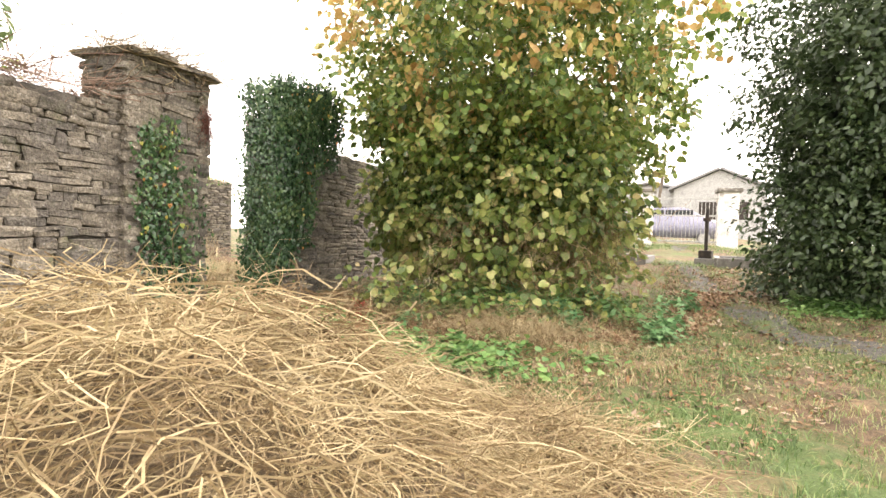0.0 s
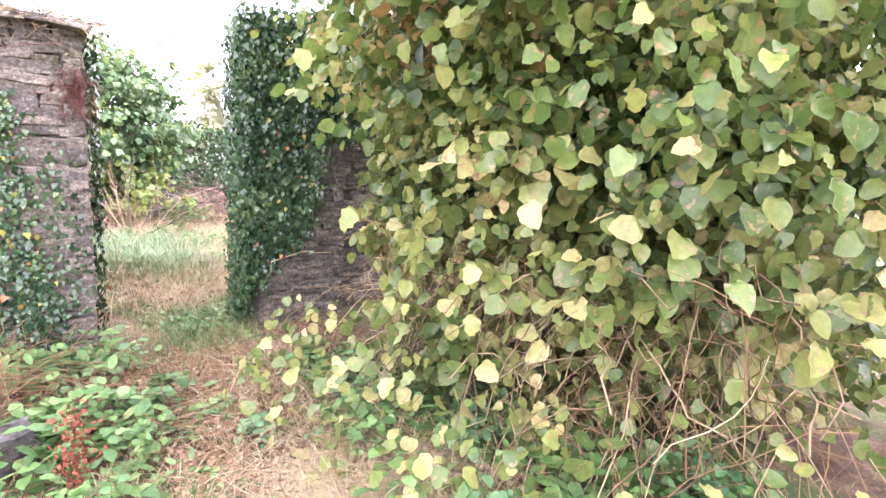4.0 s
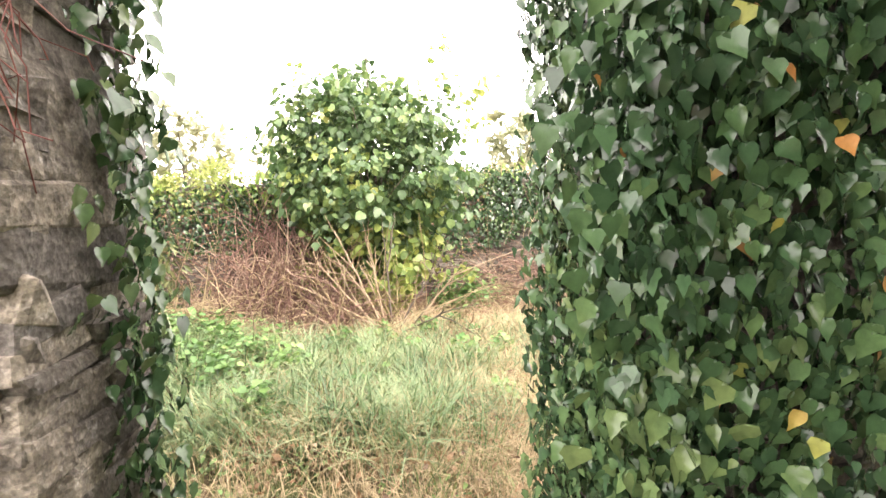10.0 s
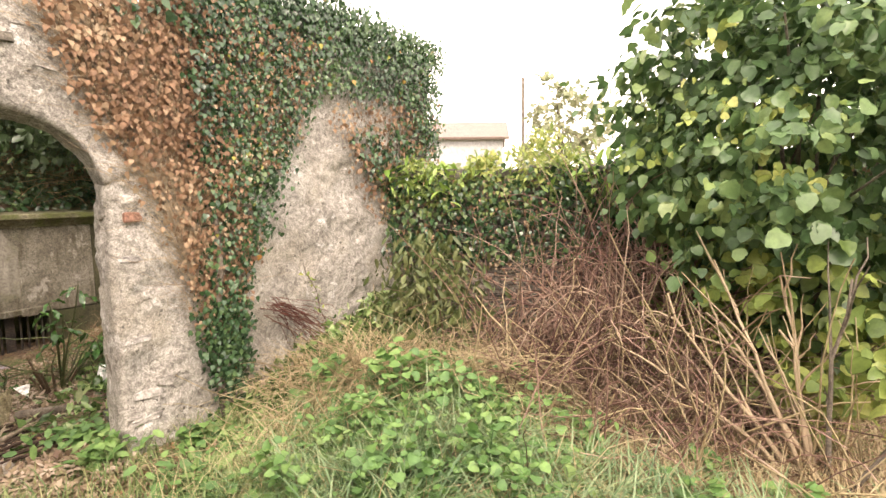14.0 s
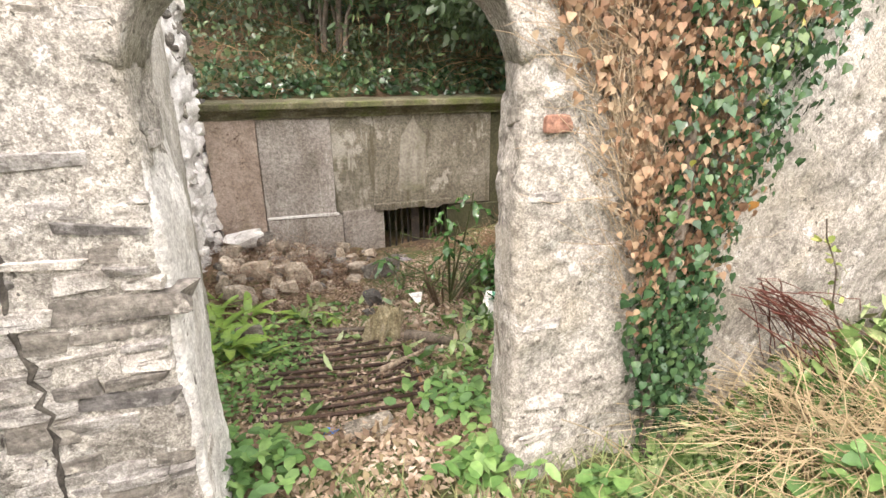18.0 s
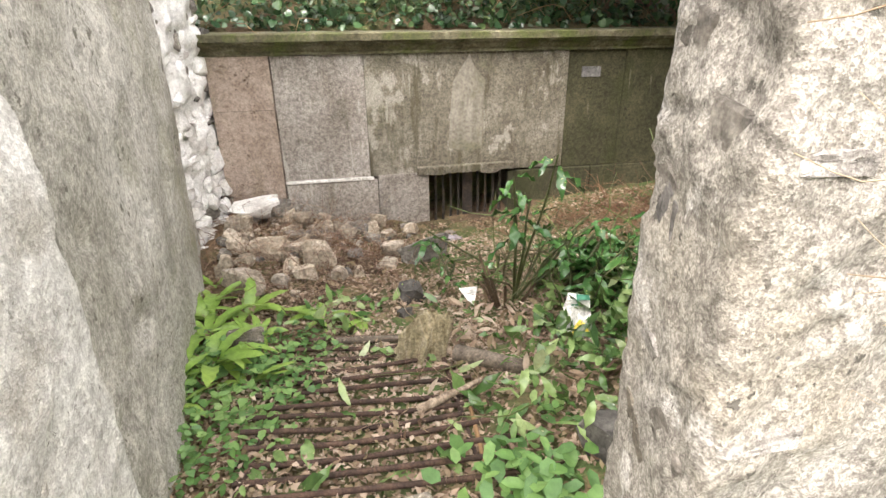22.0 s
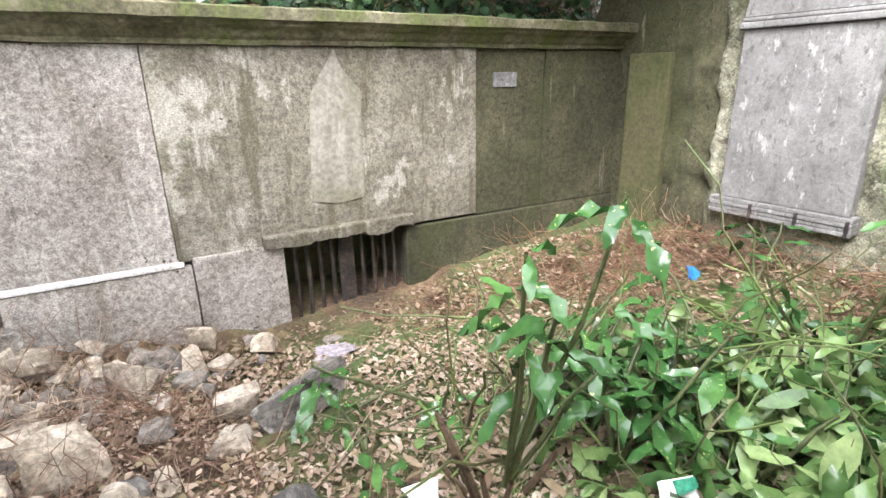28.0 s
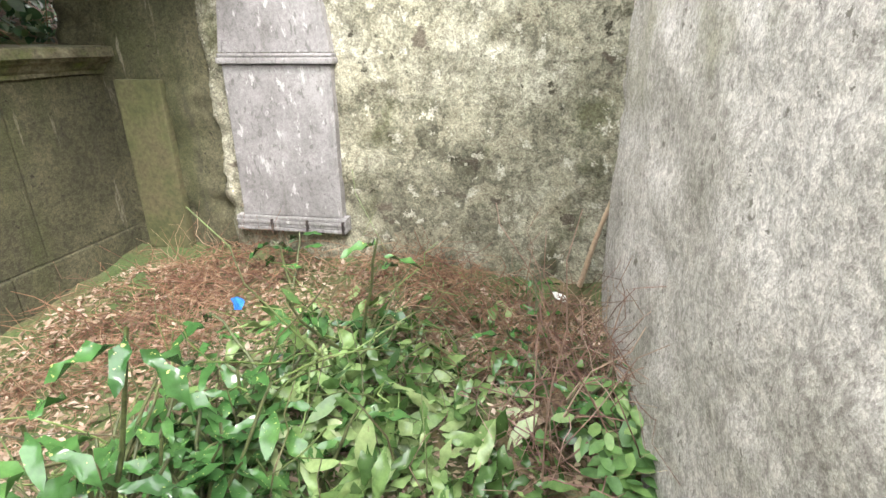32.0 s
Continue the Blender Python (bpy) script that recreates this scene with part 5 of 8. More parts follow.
def litter(poly, n, size=(0.03, 0.09), kind="chip", lift=0.02, flat=0.3):
    p = on_ground(in_poly(poly, n))
    p[:, 2] += rng.uniform(0.004, lift, n)
    along = unit(n)
    along[:, 2] *= flat
    return leaf_arrays(p, along, np.array([0, 0, 1.0]) + flat * unit(n), rng.uniform(*size, n), kind, rng.uniform(-1, 2.5, n))


def limb(points, r0, r1, sides=7):
    p = np.array([points], float)
    return tube_arrays(p, np.linspace(r0, r1, p.shape[1])[None], sides)


def tree(name, label, category, base, stems, leaves, bark=None):
    """A tree or bush: an Empty at its foot, its stems and its crowns."""
    e = new(name)
    e.location = base
    bpy.context.view_layer.update()
    tagged(e, label, category)
    off = -np.array(base)
    for k, (v, f) in enumerate(stems):
        plant_part("trunk" if k == 0 else "stem", (v + off, f), bark or M_BARK, e, "", True)
    for nm, (v, f), mat in leaves:
        plant_part(nm, (v + off, f), mat, e, "", True)
    return e


def wild_stems(base, top, n, spread, r0=0.03, r1=0.006, k=8):
    out = []
    b, t = np.array(base, float), np.array(top, float)
    for q in range(n):
        end = t + rng.normal(0, 1, 3) * np.array(spread)
        s = b + np.r_[rng.normal(0, 0.12, 2), 0]
        u = np.linspace(0, 1, k)[:, None]
        mid = s + (end - s) * u + np.cumsum(rng.normal(0, 0.05, (k, 3)), 0) * u
        mid[:, :2] = s[:2] + (mid[:, :2] - s[:2]) * (u ** 1.3)
        out.append(limb(mid, r0 * rng.uniform(0.6, 1.2), r1, 5))
    return out


# the big autumn bush beside the gate
bush_stems = wild_stems((-1.9, -10.6, 0.3), (-2.1, -10.5, 3.8), 16, (0.8, 0.8, 0.8), 0.05, 0.008)
bush = tree("lime_bush", "large broad-leaved bush turning yellow beside the ivied gate pier", "bush", (-1.9, -10.6, 0.3), bush_stems, [
    ("inner_foliage", crown(7000, (-2.15, -10.6, 1.9), (1.45, 1.3, 1.7), (0.07, 0.12), "broad", 0.55, 0.8, 0.2, 1.6, 0.5, seed=41), F_LIME_TOP),
    ("lower_foliage", crown(8400, (-2.15, -10.55, 1.45), (1.9, 1.72, 1.3), (0.06, 0.125), "broad", 0.72, 1.0, 0.22, 1.8, 0.5, seed=1), F_LIME),
    ("skirt_foliage", crown(1000, (-2.15, -10.5, 1.0), (1.85, 1.7, 0.9), (0.05, 0.105), "broad", 0.7, 1.0, 0.25, 1.8, 0.35, seed=45), F_LIME),
    ("middle_foliage", crown(7600, (-2.2, -10.4, 2.4), (1.95, 1.8, 0.95), (0.055, 0.11), "broad", 0.5, 0.8, 0.25, 1.7, 1.2, seed=15), F_LIME_TOP),
    ("back_foliage", crown(1500, (-0.85, -9.95, 2.9), (0.85, 0.8, 0.9), (0.06, 0.115), "broad", 0.3, 0.8, 0.3, 1.7, 1.6, seed=23), F_LIME_TOP),
    ("front_foliage", crown(800, (-1.62, -9.1, 1.45), (0.36, 0.28, 0.9), (0.07, 0.13), "broad", 0.3, 0.9, 0.3, 1.7, 0.6, seed=19), F_LIME),
    ("side_foliage", crown(2000, (-1.35, -9.6, 1.5), (0.8, 0.6, 1.0), (0.065, 0.125), "broad", 0.45, 0.9, 0.3, 1.6, 0.6, seed=5), F_LIME),
    ("upper_foliage", crown(15500, (-2.3, -10.2, 3.4), (2.3, 2.2, 1.8), (0.05, 0.105), "broad", 0.5, 0.8, 0.25, 1.7, 1.4, seed=2), F_LIME_TOP),
    ("top_foliage", crown(3200, (-2.2, -10.6, 5.0), (2.3, 2.2, 1.4), (0.08, 0.15), "broad", 0.4, 0.8, 0.5, 1.5, 1.6, seed=9), F_LIME_TOP),
    ("turned_foliage", crown(4200, (-2.25, -10.2, 3.9), (2.3, 2.2, 1.7), (0.06, 0.115), "broad", 0.75, 0.8, 0.25, 2.2, 2.2, seed=52), F_TURN)])
n_ = 480
a_ = rng.uniform(0.24, 1, n_)
st_ = np.c_[-1.3 - 2.7 * a_, -8.75 - 1.45 * a_, np.zeros(n_)] + np.c_[rng.normal(0, 0.25, (n_, 2)), rng.uniform(0.4, 1.5, n_)]
hd_ = np.c_[-0.35, 0.3, -0.6] + 0.75 * unit(n_)
stuff("dead_stalks", tube_arrays(floor_clip(cane_paths(st_, hd_, rng.uniform(0.2, 0.6, n_), rng.uniform(0, 0.1, n_), 7, 0.05)), rng.uniform(0.001, 0.003, n_)[:, None] * np.ones((1, 7)), 3),
      F_STRAW_BROWN, "tangle of dead stalks hanging under the bush", "dead stalks")

n_ = 520
a_ = rng.uniform(0.24, 1, n_)
st_ = np.c_[-1.4 - 2.5 * a_, -8.7 - 1.25 * a_, np.zeros(n_)] + np.c_[rng.normal(0, 0.2, (n_, 2)), rng.uniform(0.3, 1.4, n_)]
hd_ = np.c_[-0.3, 0.25, -0.6] + 0.8 * unit(n_)
stuff("dry_stalks", tube_arrays(floor_clip(cane_paths(st_, hd_, rng.uniform(0.25, 0.6, n_), rng.uniform(0, 0.12, n_), 7, 0.045)), rng.uniform(0.0015, 0.0045, n_)[:, None] * np.ones((1, 7)), 3), F_HAY, "pale dry stalks hanging through the bush", "dry stalks")
stuff("weeds", join_arrays([weeds([(-1.5, -8.3), (-1.9, -8.9), (-3.4, -9.5), (-4.4, -9.8), (-4.5, -9.3), (-3.2, -8.6)], 40, 20, 0.3, (0.035, 0.075), "broad"), weeds([(-4.6, -7.2), (-3.2, -6.8), (-2.6, -7.4), (-3.4, -8.2), (-4.6, -8.2)], 16, 18, 0.2, (0.03, 0.07), "broad")]), F_WEED, "soft blue-green low weeds before the bush", "weeds")
stuff("fallen_leaves", litter([(-1.2, -7.6), (-1.5, -8.8), (-3.2, -9.5), (-4.4, -10.4), (-4.2, -12.4), (-4.8, -12.4), (-4.9, -9.8), (-4.6, -9.0), (-3.0, -7.7)], 11000, (0.02, 0.06), "plain", 0.05, 0.7), F_RUSTLEAF, "orange-brown fallen leaves at the bush's foot", "fallen leaves")
edge = [(-1.2, -8.2), (-1.7, -8.9), (-3.0, -9.4), (-4.3, -9.9), (-4.5, -9.3), (-3.4, -8.5), (-2.2, -7.9)]
stuff("dry_grass", join_arrays([blades(tufts(edge, 70, 40, 0.14), (0.15, 0.5), (0.003, 0.006), 1.8), blades(tufts([(-4.6, -9.2), (-2.6, -7.2), (-1.3, -7.3), (-1.4, -8.2), (-3.6, -9.2)], 45, 26, 0.16), (0.1, 0.3), (0.002, 0.005), 2.2), blades(tufts([(-3.5, -8.95), (-2.9, -8.9), (-2.9, -8.5), (-3.5, -8.5)], 26, 46, 0.12), (0.2, 0.45), (0.002, 0.005), 2.2)]), F_STRAW, "flattened pale straw before the bush", "grass")
p_ = in_poly(edge, 650)
p_ = np.c_[p_, gz(p_[:, 0], p_[:, 1]) + rng.random(650) ** 1.5 * 0.55]
stuff("bush_suckers", leaf_arrays(p_, unit(650) + np.array([0, 0, -0.4]), unit(650) * 0.6 + np.array([-0.2, 0.3, 0.9]), rng.uniform(0.04, 0.1, 650), "broad", rng.uniform(0.3, 1.8, 650)), F_LIME, "low leafy shoots at the foot of the bush", "shoots")

def clumps(spots, per, height, size, spread=0.12, kind="broad"):
    """Leafy clumps at given places: x, y and a factor for their size."""
    out = []
    for x, y, k in spots:
        n = int(per * k)
        q = np.array([x, y]) + rng.normal(0, spread * k, (n, 2))
        p = on_ground(q)
        p[:, 2] += rng.uniform(0.05, height * k, n) * np.exp(-((q - np.array([x, y])) ** 2).sum(1) / (2.2 * spread * k) ** 2)
        al = unit(n)
        al[:, 2] = al[:, 2] * 0.4 - 0.1
        out.append(leaf_arrays(p, al, np.array([0, 0, 1.0]) + 0.45 * unit(n), rng.uniform(*size, n), kind, rng.uniform(0.3, 1.6, n)))
    return join_arrays(out)


stuff("nettles", clumps([(-2.87, -9.25, 1.0), (-3.8, -9.75, 1.2), (-3.68, -8.98, 0.9), (-4.03, -9.45, 1.0), (-4.5, -9.9, 1.0), (-4.5, -10.75, 0.7), (-2.06, -8.65, 0.9), (-3.9, -8.85, 0.7), (-4.58, -9.3, 0.9), (-3.08, -9.12, 0.8), (-2.55, -8.9, 0.7), (-4.62, -9.15, 0.7)], 150, 0.34, (0.035, 0.07)), F_NETTLE,
      "blue-green soft-leaved nettles at the foot of the bush", "nettles")
stuff("nettles", clumps([(-3.85, -8.90, 0.6), (-4.65, -9.07, 0.6), (-4.62, -9.61, 0.6), (-3.87, -9.74, 0.7), (-2.45, -8.12, 0.6), (-2.33, -8.65, 0.5), (-3.10, -9.10, 0.5), (-4.59, -10.61, 0.4)], 130, 0.3, (0.035, 0.07)), F_NETTLE, "blue-green nettles among the fallen leaves", "nettles")
stuff("dry_grass", blades(tufts([(-3.1, -8.48), (-3.86, -8.84), (-4.15, -8.59), (-3.58, -8.22)], 16, 70, 0.13), (0.25, 0.5), (0.003, 0.006), 2.0), F_STRAW, "pale clump of fallen dry grass before the bush", "grass")
stuff("weeds", clumps([(x, y, 0.8) for x, y in in_poly([(-5.28, -11.58), (-5.91, -12.41), (-6.3, -11.12), (-5.74, -10.53)], 14)], 70, 0.14, (0.025, 0.05)), F_WEED, "low yellow-green weeds beside the path", "weeds")
stuff("gate_weeds", clumps([(-2.05, -7.15, 1.1), (-2.4, -7.5, 0.9), (-3.0, -7.45, 1.1), (-3.5, -7.4, 1.0), (-3.9, -7.25, 1.0), (-2.1, -6.9, 1.0), (-3.3, -7.8, 0.8), (-1.6, -7.5, 0.6), (-2.1, -7.85, 0.5), (-1.4, -8.05, 0.5)], 110, 0.24, (0.04, 0.08)), F_WEED,
      "bright low weeds on the way to the gate", "weeds")

# the dark tree beyond the path
dark_stems = wild_stems((-6.5, -12.5, 0.4), (-6.5, -12.5, 4.0), 8, (0.7, 0.7, 0.8), 0.07, 0.01)
tree("dark_tree", "dense dark-leaved tree reaching down to the ground beside the path", "tree", (-6.5, -12.5, 0.4), dark_stems, [
    ("inner_foliage", crown(5000, (-6.4, -12.5, 2.6), (1.05, 1.0, 2.3), (0.12, 0.2), "plain", 0.5, 0.6, 0.2, 1.8, 0.5, seed=33), F_DARK),
    ("lower_foliage", crown(24000, (-6.4, -12.5, 1.4), (1.5, 1.45, 1.35), (0.06, 0.1), "plain", 0.6, 0.6, 0.2, 1.8, 0.4, seed=3), F_DARK),
    ("upper_foliage", crown(30000, (-6.4, -12.5, 3.4), (1.55, 1.5, 2.1), (0.06, 0.1), "plain", 0.45, 0.6, 0.3, 1.8, 1.2, seed=4), F_DARK)])

# ivy on the gate piers
ivy_right = [(1.06, 2.95), (1.06, 2.0), (1.1, 1.35), (1.18, 0.85), (1.26, 0.6), (1.3, 0.78), (1.36, 0.98), (1.62, 1.02), (1.72, 1.35), (1.78, 1.66), (1.86, 2.0), (2.3, 2.05), (2.5, 3.0), (2.1, 3.15), (1.6, 3.05)]
stuff("ivy", join_arrays([
    ivy(GATE, ivy_right, -0.02, 4600, 0.2, (0.035, 0.08)),
    ivy(Line(tuple(GATE.at(1.27, -0.12))[:2], tuple(GATE.at(1.27, 0.75))[:2]), [(-0.05, 3.0), (0.6, 3.0), (0.6, 0.3), (0.5, 0.3), (0.2, 0.35), (-0.05, 0.75)], 0.05, 4600, 0.14, (0.032, 0.07), out=1.0),
    ivy(Line(tuple(GATE.at(1.1, 0.0))[:2], tuple(GATE.at(2.6, 0.0))[:2]), [(0, 2.5), (1.5, 2.55), (1.45, 3.0), (1.2, 3.3), (1.0, 2.95), (0.75, 3.15), (0.5, 2.9), (0.3, 3.1), (0.05, 2.8)], 0.3, 1500, 0.35, (0.04, 0.085))]), F_IVY,
    "thick glossy dark green ivy hanging over the gate pier", "ivy")
ivy_left = [(-0.83, 1.98), (-0.6, 2.12), (-0.45, 2.22), (-0.38, 1.8), (-0.36, 1.15), (-0.22, 0.75), (-0.16, 0.25), (-0.65, 0.25), (-0.74, 0.7), (-0.84, 1.2)]
stuff("ivy", join_arrays([ivy(GATE, ivy_left, 0.0, 1150, 0.06, (0.035, 0.07)), ivy(GATE, [(-0.3, 1.6), (-0.15, 1.9), (-0.02, 1.0), (-0.02, 0.5), (-0.25, 0.5)], 0.0, 80, 0.04, (0.04, 0.07)),
                          ivy(Line(tuple(GATE.at(0.0, 0.0))[:2], tuple(GATE.at(0.0, 0.6))[:2]), [(0.2, 2.6), (0.46, 2.6), (0.46, 0.3), (0.3, 0.3)], 0.0, 360, 0.1, (0.05, 0.09), out=-1.0)]), F_IVY,
      "ivy climbing the rubble gate pier", "ivy")
n_ = 520
st_ = np.array([tuple(GATE.at(u, o)) for u, o in zip(rng.uniform(-1.0, 0.02, n_), rng.uniform(0.0, 0.5, n_))]) + np.c_[np.zeros((n_, 2)), 2.67 + rng.random(n_) * 0.05]
hd_ = np.c_[-0.4 * np.array(GATE.n)[0] + rng.normal(0, 0.8, n_), -0.4 * np.array(GATE.n)[1] + rng.normal(0, 0.8, n_), rng.normal(-0.05, 0.25, n_)]
stuff("dry_stalks", tube_arrays(cane_paths(st_, hd_, rng.uniform(0.12, 0.45, n_), rng.uniform(0, 0.03, n_), 6, 0.02), rng.uniform(0.0018, 0.004, n_)[:, None] * np.ones((1, 6)), 3), F_HAY,
      "matted dry stalks on top of the gate pier", "dry stalks")
n_ = 420
st_ = np.array([tuple(GATE.at(u, o)) for u, o in zip(rng.uniform(-3.4, -0.9, n_), rng.uniform(0.05, 0.5, n_))]) + np.c_[np.zeros((n_, 2)), 2.2 + rng.random(n_) * 0.12]
hd_ = np.c_[rng.normal(-0.4, 0.8, n_), rng.normal(0, 0.8, n_), rng.normal(0, 0.3, n_)]
stuff("dry_stalks", tube_arrays(cane_paths(st_, hd_, rng.uniform(0.15, 0.55, n_), rng.uniform(0, 0.06, n_), 6, 0.03), rng.uniform(0.0018, 0.004, n_)[:, None] * np.ones((1, 6)), 3), F_BRAMBLE,
      "dry stalks on the ragged wall top", "dry stalks")
stuff("wall_top_shrub", join_arrays([crown(4200, tuple(GATE.at(-2.35, 0.35, 2.6)), (0.75, 0.55, 0.5), (0.05, 0.1), "long", 0.3, 0.3, 0.3, 2.0, 2.1, seed=12)]), F_WALLSHRUB, "fresh green shrub growing over the wall top", "shrub")

# ivy on the tomb's front, green and dying
green = [(1.85, 3.2), (1.95, 1.9), (1.9, 1.25), (1.95, 0.75), (2.12, 0.75), (2.14, 1.3), (2.36, 1.62), (2.6, 2.1), (2.9, 2.72), (3.2, 2.8), (4.1, 2.85), (4.74, 2.3), (4.78, 3.5), (3.0, 3.55)]
stuff("ivy", join_arrays([ivy(FACADE, green, 0.0, 4600, 0.13, (0.032, 0.062)), ivy(FACADE, [(1.84, 1.25), (1.94, 0.6), (2.16, 0.6), (2.16, 1.3)], -0.03, 560, 0.12, (0.035, 0.065)),
                          ivy(FACADE, [(3.3, 2.5), (4.74, 2.8), (4.74, 1.7), (3.9, 1.8)], 0.0, 500, 0.1, (0.05, 0.08)), ivy(FACADE, [(1.5, 2.95), (2.6, 3.3), (4.8, 3.3), (4.8, 3.5), (2.6, 3.5), (1.5, 3.1)], 0.2, 900, 0.3, (0.06, 0.1))]), F_IVY,
      "dark green ivy on the upper part of the rendered wall", "ivy")
brown = [(1.1, 3.05), (1.95, 3.2), (1.92, 1.3), (1.78, 1.6), (1.55, 2.05), (1.34, 2.42), (1.2, 2.8)]
stuff("dead_ivy", join_arrays([ivy(FACADE, brown, 0.0, 700, 0.06, (0.035, 0.06), "ivy", jitter=0.05), ivy(FACADE, [(1.1, 3.05), (1.95, 3.2), (1.93, 2.3), (1.5, 2.2), (1.3, 2.5), (1.2, 2.8)], 0.0, 800, 0.07, (0.035, 0.062), "ivy", jitter=0.05), ivy(FACADE, [(1.78, 2.4), (2.2, 2.2), (2.3, 1.7), (2.1, 1.0), (1.85, 1.1)], -0.02, 700, 0.09, (0.03, 0.056), "ivy"),
                               ivy(FACADE, [(1.9, 3.3), (3.0, 3.1), (2.6, 2.2), (2.0, 2.0)], 0.0, 900, 0.13, (0.025, 0.05)), ivy(FACADE, [(3.1, 2.7), (4.72, 3.0), (4.72, 1.9), (3.7, 1.7), (3.3, 2.3)], 0.0, 520, 0.1, (0.035, 0.07))]), F_IVY_OLD,
      "brown withered ivy leaves on the rendered wall", "dead ivy")
n_ = 1900
q_ = in_poly(brown, n_)
q_[:260] = in_poly([(1.75, 1.7), (2.25, 2.1), (2.3, 1.6), (2.1, 0.9), (1.85, 1.1)], 260)
st_ = np.array([tuple(FACADE.at(s, -0.02, z)) for s, z in q_])
turn_ = rng.normal(-0.25, 0.6, n_)
hd_ = np.array(FACADE.d) * np.sin(turn_)[:, None] + np.array([0, 0, 1.0]) * np.cos(turn_)[:, None]
p_ = cane_paths(st_, hd_, rng.uniform(0.15, 0.5, n_), np.zeros(n_), 7, 0.02)
off_ = (p_ - np.array(FACADE.a)) @ np.array(FACADE.n)
p_ -= np.array(FACADE.n) * (off_ + rng.uniform(0.012, 0.05, off_.shape))[..., None]
stuff("ivy_stems", tube_arrays(p_, rng.uniform(0.001, 0.0026, n_)[:, None] * np.linspace(1, 0.5, 7)[None], 3), F_STEM, "net of pale bare ivy stems over the render", "ivy stems")
# reddish bramble spray and a thin yellow-leaved twig before the bare render
spray_ = np.array([tuple(FACADE.at(2.37 + rng.normal(0, 0.05), -0.16 + rng.normal(0, 0.04), 1.16 + rng.normal(0, 0.05))) for _ in range(46)])
run_ = np.array(FACADE.d) * 0.58 + np.array([0, 0, -0.40])
stuff("bramble_spray", tube_arrays(cane_paths(spray_, run_ + rng.normal(0, 0.12, (46, 3)), rng.uniform(0.5, 1.1, 46), rng.uniform(0, 0.05, 46), 7, 0.015), rng.uniform(0.0015, 0.004, 46)[:, None] * np.ones((1, 7)), 3), F_RED, "dark red bramble stems against the bare render", "bramble stems")
twig_ = [tuple(FACADE.at(2.76 + 0.22 * t + 0.02 * math.sin(9 * t), -0.13, 1.30 - 0.5 * t)) for t in np.linspace(-0.3, 1, 9)]
tg = new("yellow_leaved_twig", fast_mesh("yellow_leaved_twig", *limb(twig_, 0.003, 0.005, 5), M_BARK, True))
tagged(tg, "thin twig with a few small yellow leaves", "twig")
plant_leaf = leaf_arrays(np.array(twig_)[np.repeat(np.arange(1, 6), 5)] + 0.03 * unit(25), unit(25), unit(25) + np.array([0, 0, 0.6]), rng.uniform(0.03, 0.055, 25), "plain", rng.uniform(0.3, 1.5, 25))
piece("leaves", fast_mesh("leaves", *plant_leaf, F_SAPLING_LOW, True), tg, label="small yellow-green leaves")
trunk_pts = [tuple(FACADE.at(1.98 + 0.03 * math.sin(z * 5), -0.07, z)) for z in np.linspace(0.35, 1.9, 9)]
iv = new("ivy_trunk", fast_mesh("ivy_trunk", *join_arrays([limb(trunk_pts, 0.035, 0.02), limb([tuple(FACADE.at(2.05 + 0.03 * math.sin(z * 4), -0.06, z)) for z in np.linspace(0.4, 1.7, 8)], 0.02, 0.01)]), M_BARK, True))
tagged(iv, "woody ivy trunk climbing the wall's foot", "ivy trunk")

# single yellowed leaves among the ivy, and a red creeper on the gate pier
stuff("yellow_ivy_leaves", join_arrays([ivy(GATE, ivy_right, -0.02, 46, 0.24, (0.04, 0.075)), ivy(GATE, ivy_left, 0.0, 26, 0.09, (0.04, 0.07)), ivy(FACADE, green, 0.0, 50, 0.15, (0.04, 0.07))]), F_IVY_TURN, "single yellow and orange leaves in the ivy", "ivy")
n_ = 150
st_ = np.array([tuple(GATE.at(u, -0.03)) for u in rng.normal(-0.05, 0.035, n_)]) + np.c_[np.zeros((n_, 2)), rng.uniform(2.15, 2.38, n_)]
hd_ = np.c_[rng.normal(0, 0.15, (n_, 2)), -0.8 - 0.3 * rng.random(n_)]
stuff("red_creeper", join_arrays([tube_arrays(cane_paths(st_, hd_, rng.uniform(0.08, 0.24, n_), np.zeros(n_), 6, 0.03), np.full((n_, 6), 0.0016), 3)]), F_RED, "withered red creeper stems hanging on the stone", "creeper")

# ivy and ferns along the yard's far wall
stuff("ivy", join_arrays([ivy(YARD_A, [(0, 1.4), (0, 2.1), (2.3, 2.2), (2.3, 1.3)], 0.0, 900, 0.16, (0.05, 0.09)), ivy(YARD_B, [(0, 1.2), (0, 2.4), (3.3, 2.5), (3.3, 1.2)], 0.0, 1800, 0.16, (0.05, 0.09)),
                          ivy(YARD_C, [(0, 1.2), (0, 2.4), (0.5, 2.4), (0.95, 2.1), (0.7, 1.6), (0.3, 1.3)], 0.0, 700, 0.1, (0.05, 0.09)), ivy(YARD_C, [(0, 2.2), (0, 2.45), (4.8, 2.4), (4.8, 2.28)], 0.15, 170, 0.3, (0.04, 0.08))]), F_IVY,
      "ivy covering the far yard wall", "ivy")
stuff("dead_ivy", join_arrays([ivy(YARD_A, [(0, 1.2), (0, 2.1), (2.3, 2.2), (2.3, 1.1)], 0.0, 420, 0.14, (0.03, 0.055)), ivy(YARD_B, [(0, 1.1), (0, 2.35), (3.3, 2.45), (3.3, 1.1)], 0.0, 600, 0.14, (0.03, 0.055))]), F_IVY_OLD, "withered ivy on the far yard wall", "dead ivy")
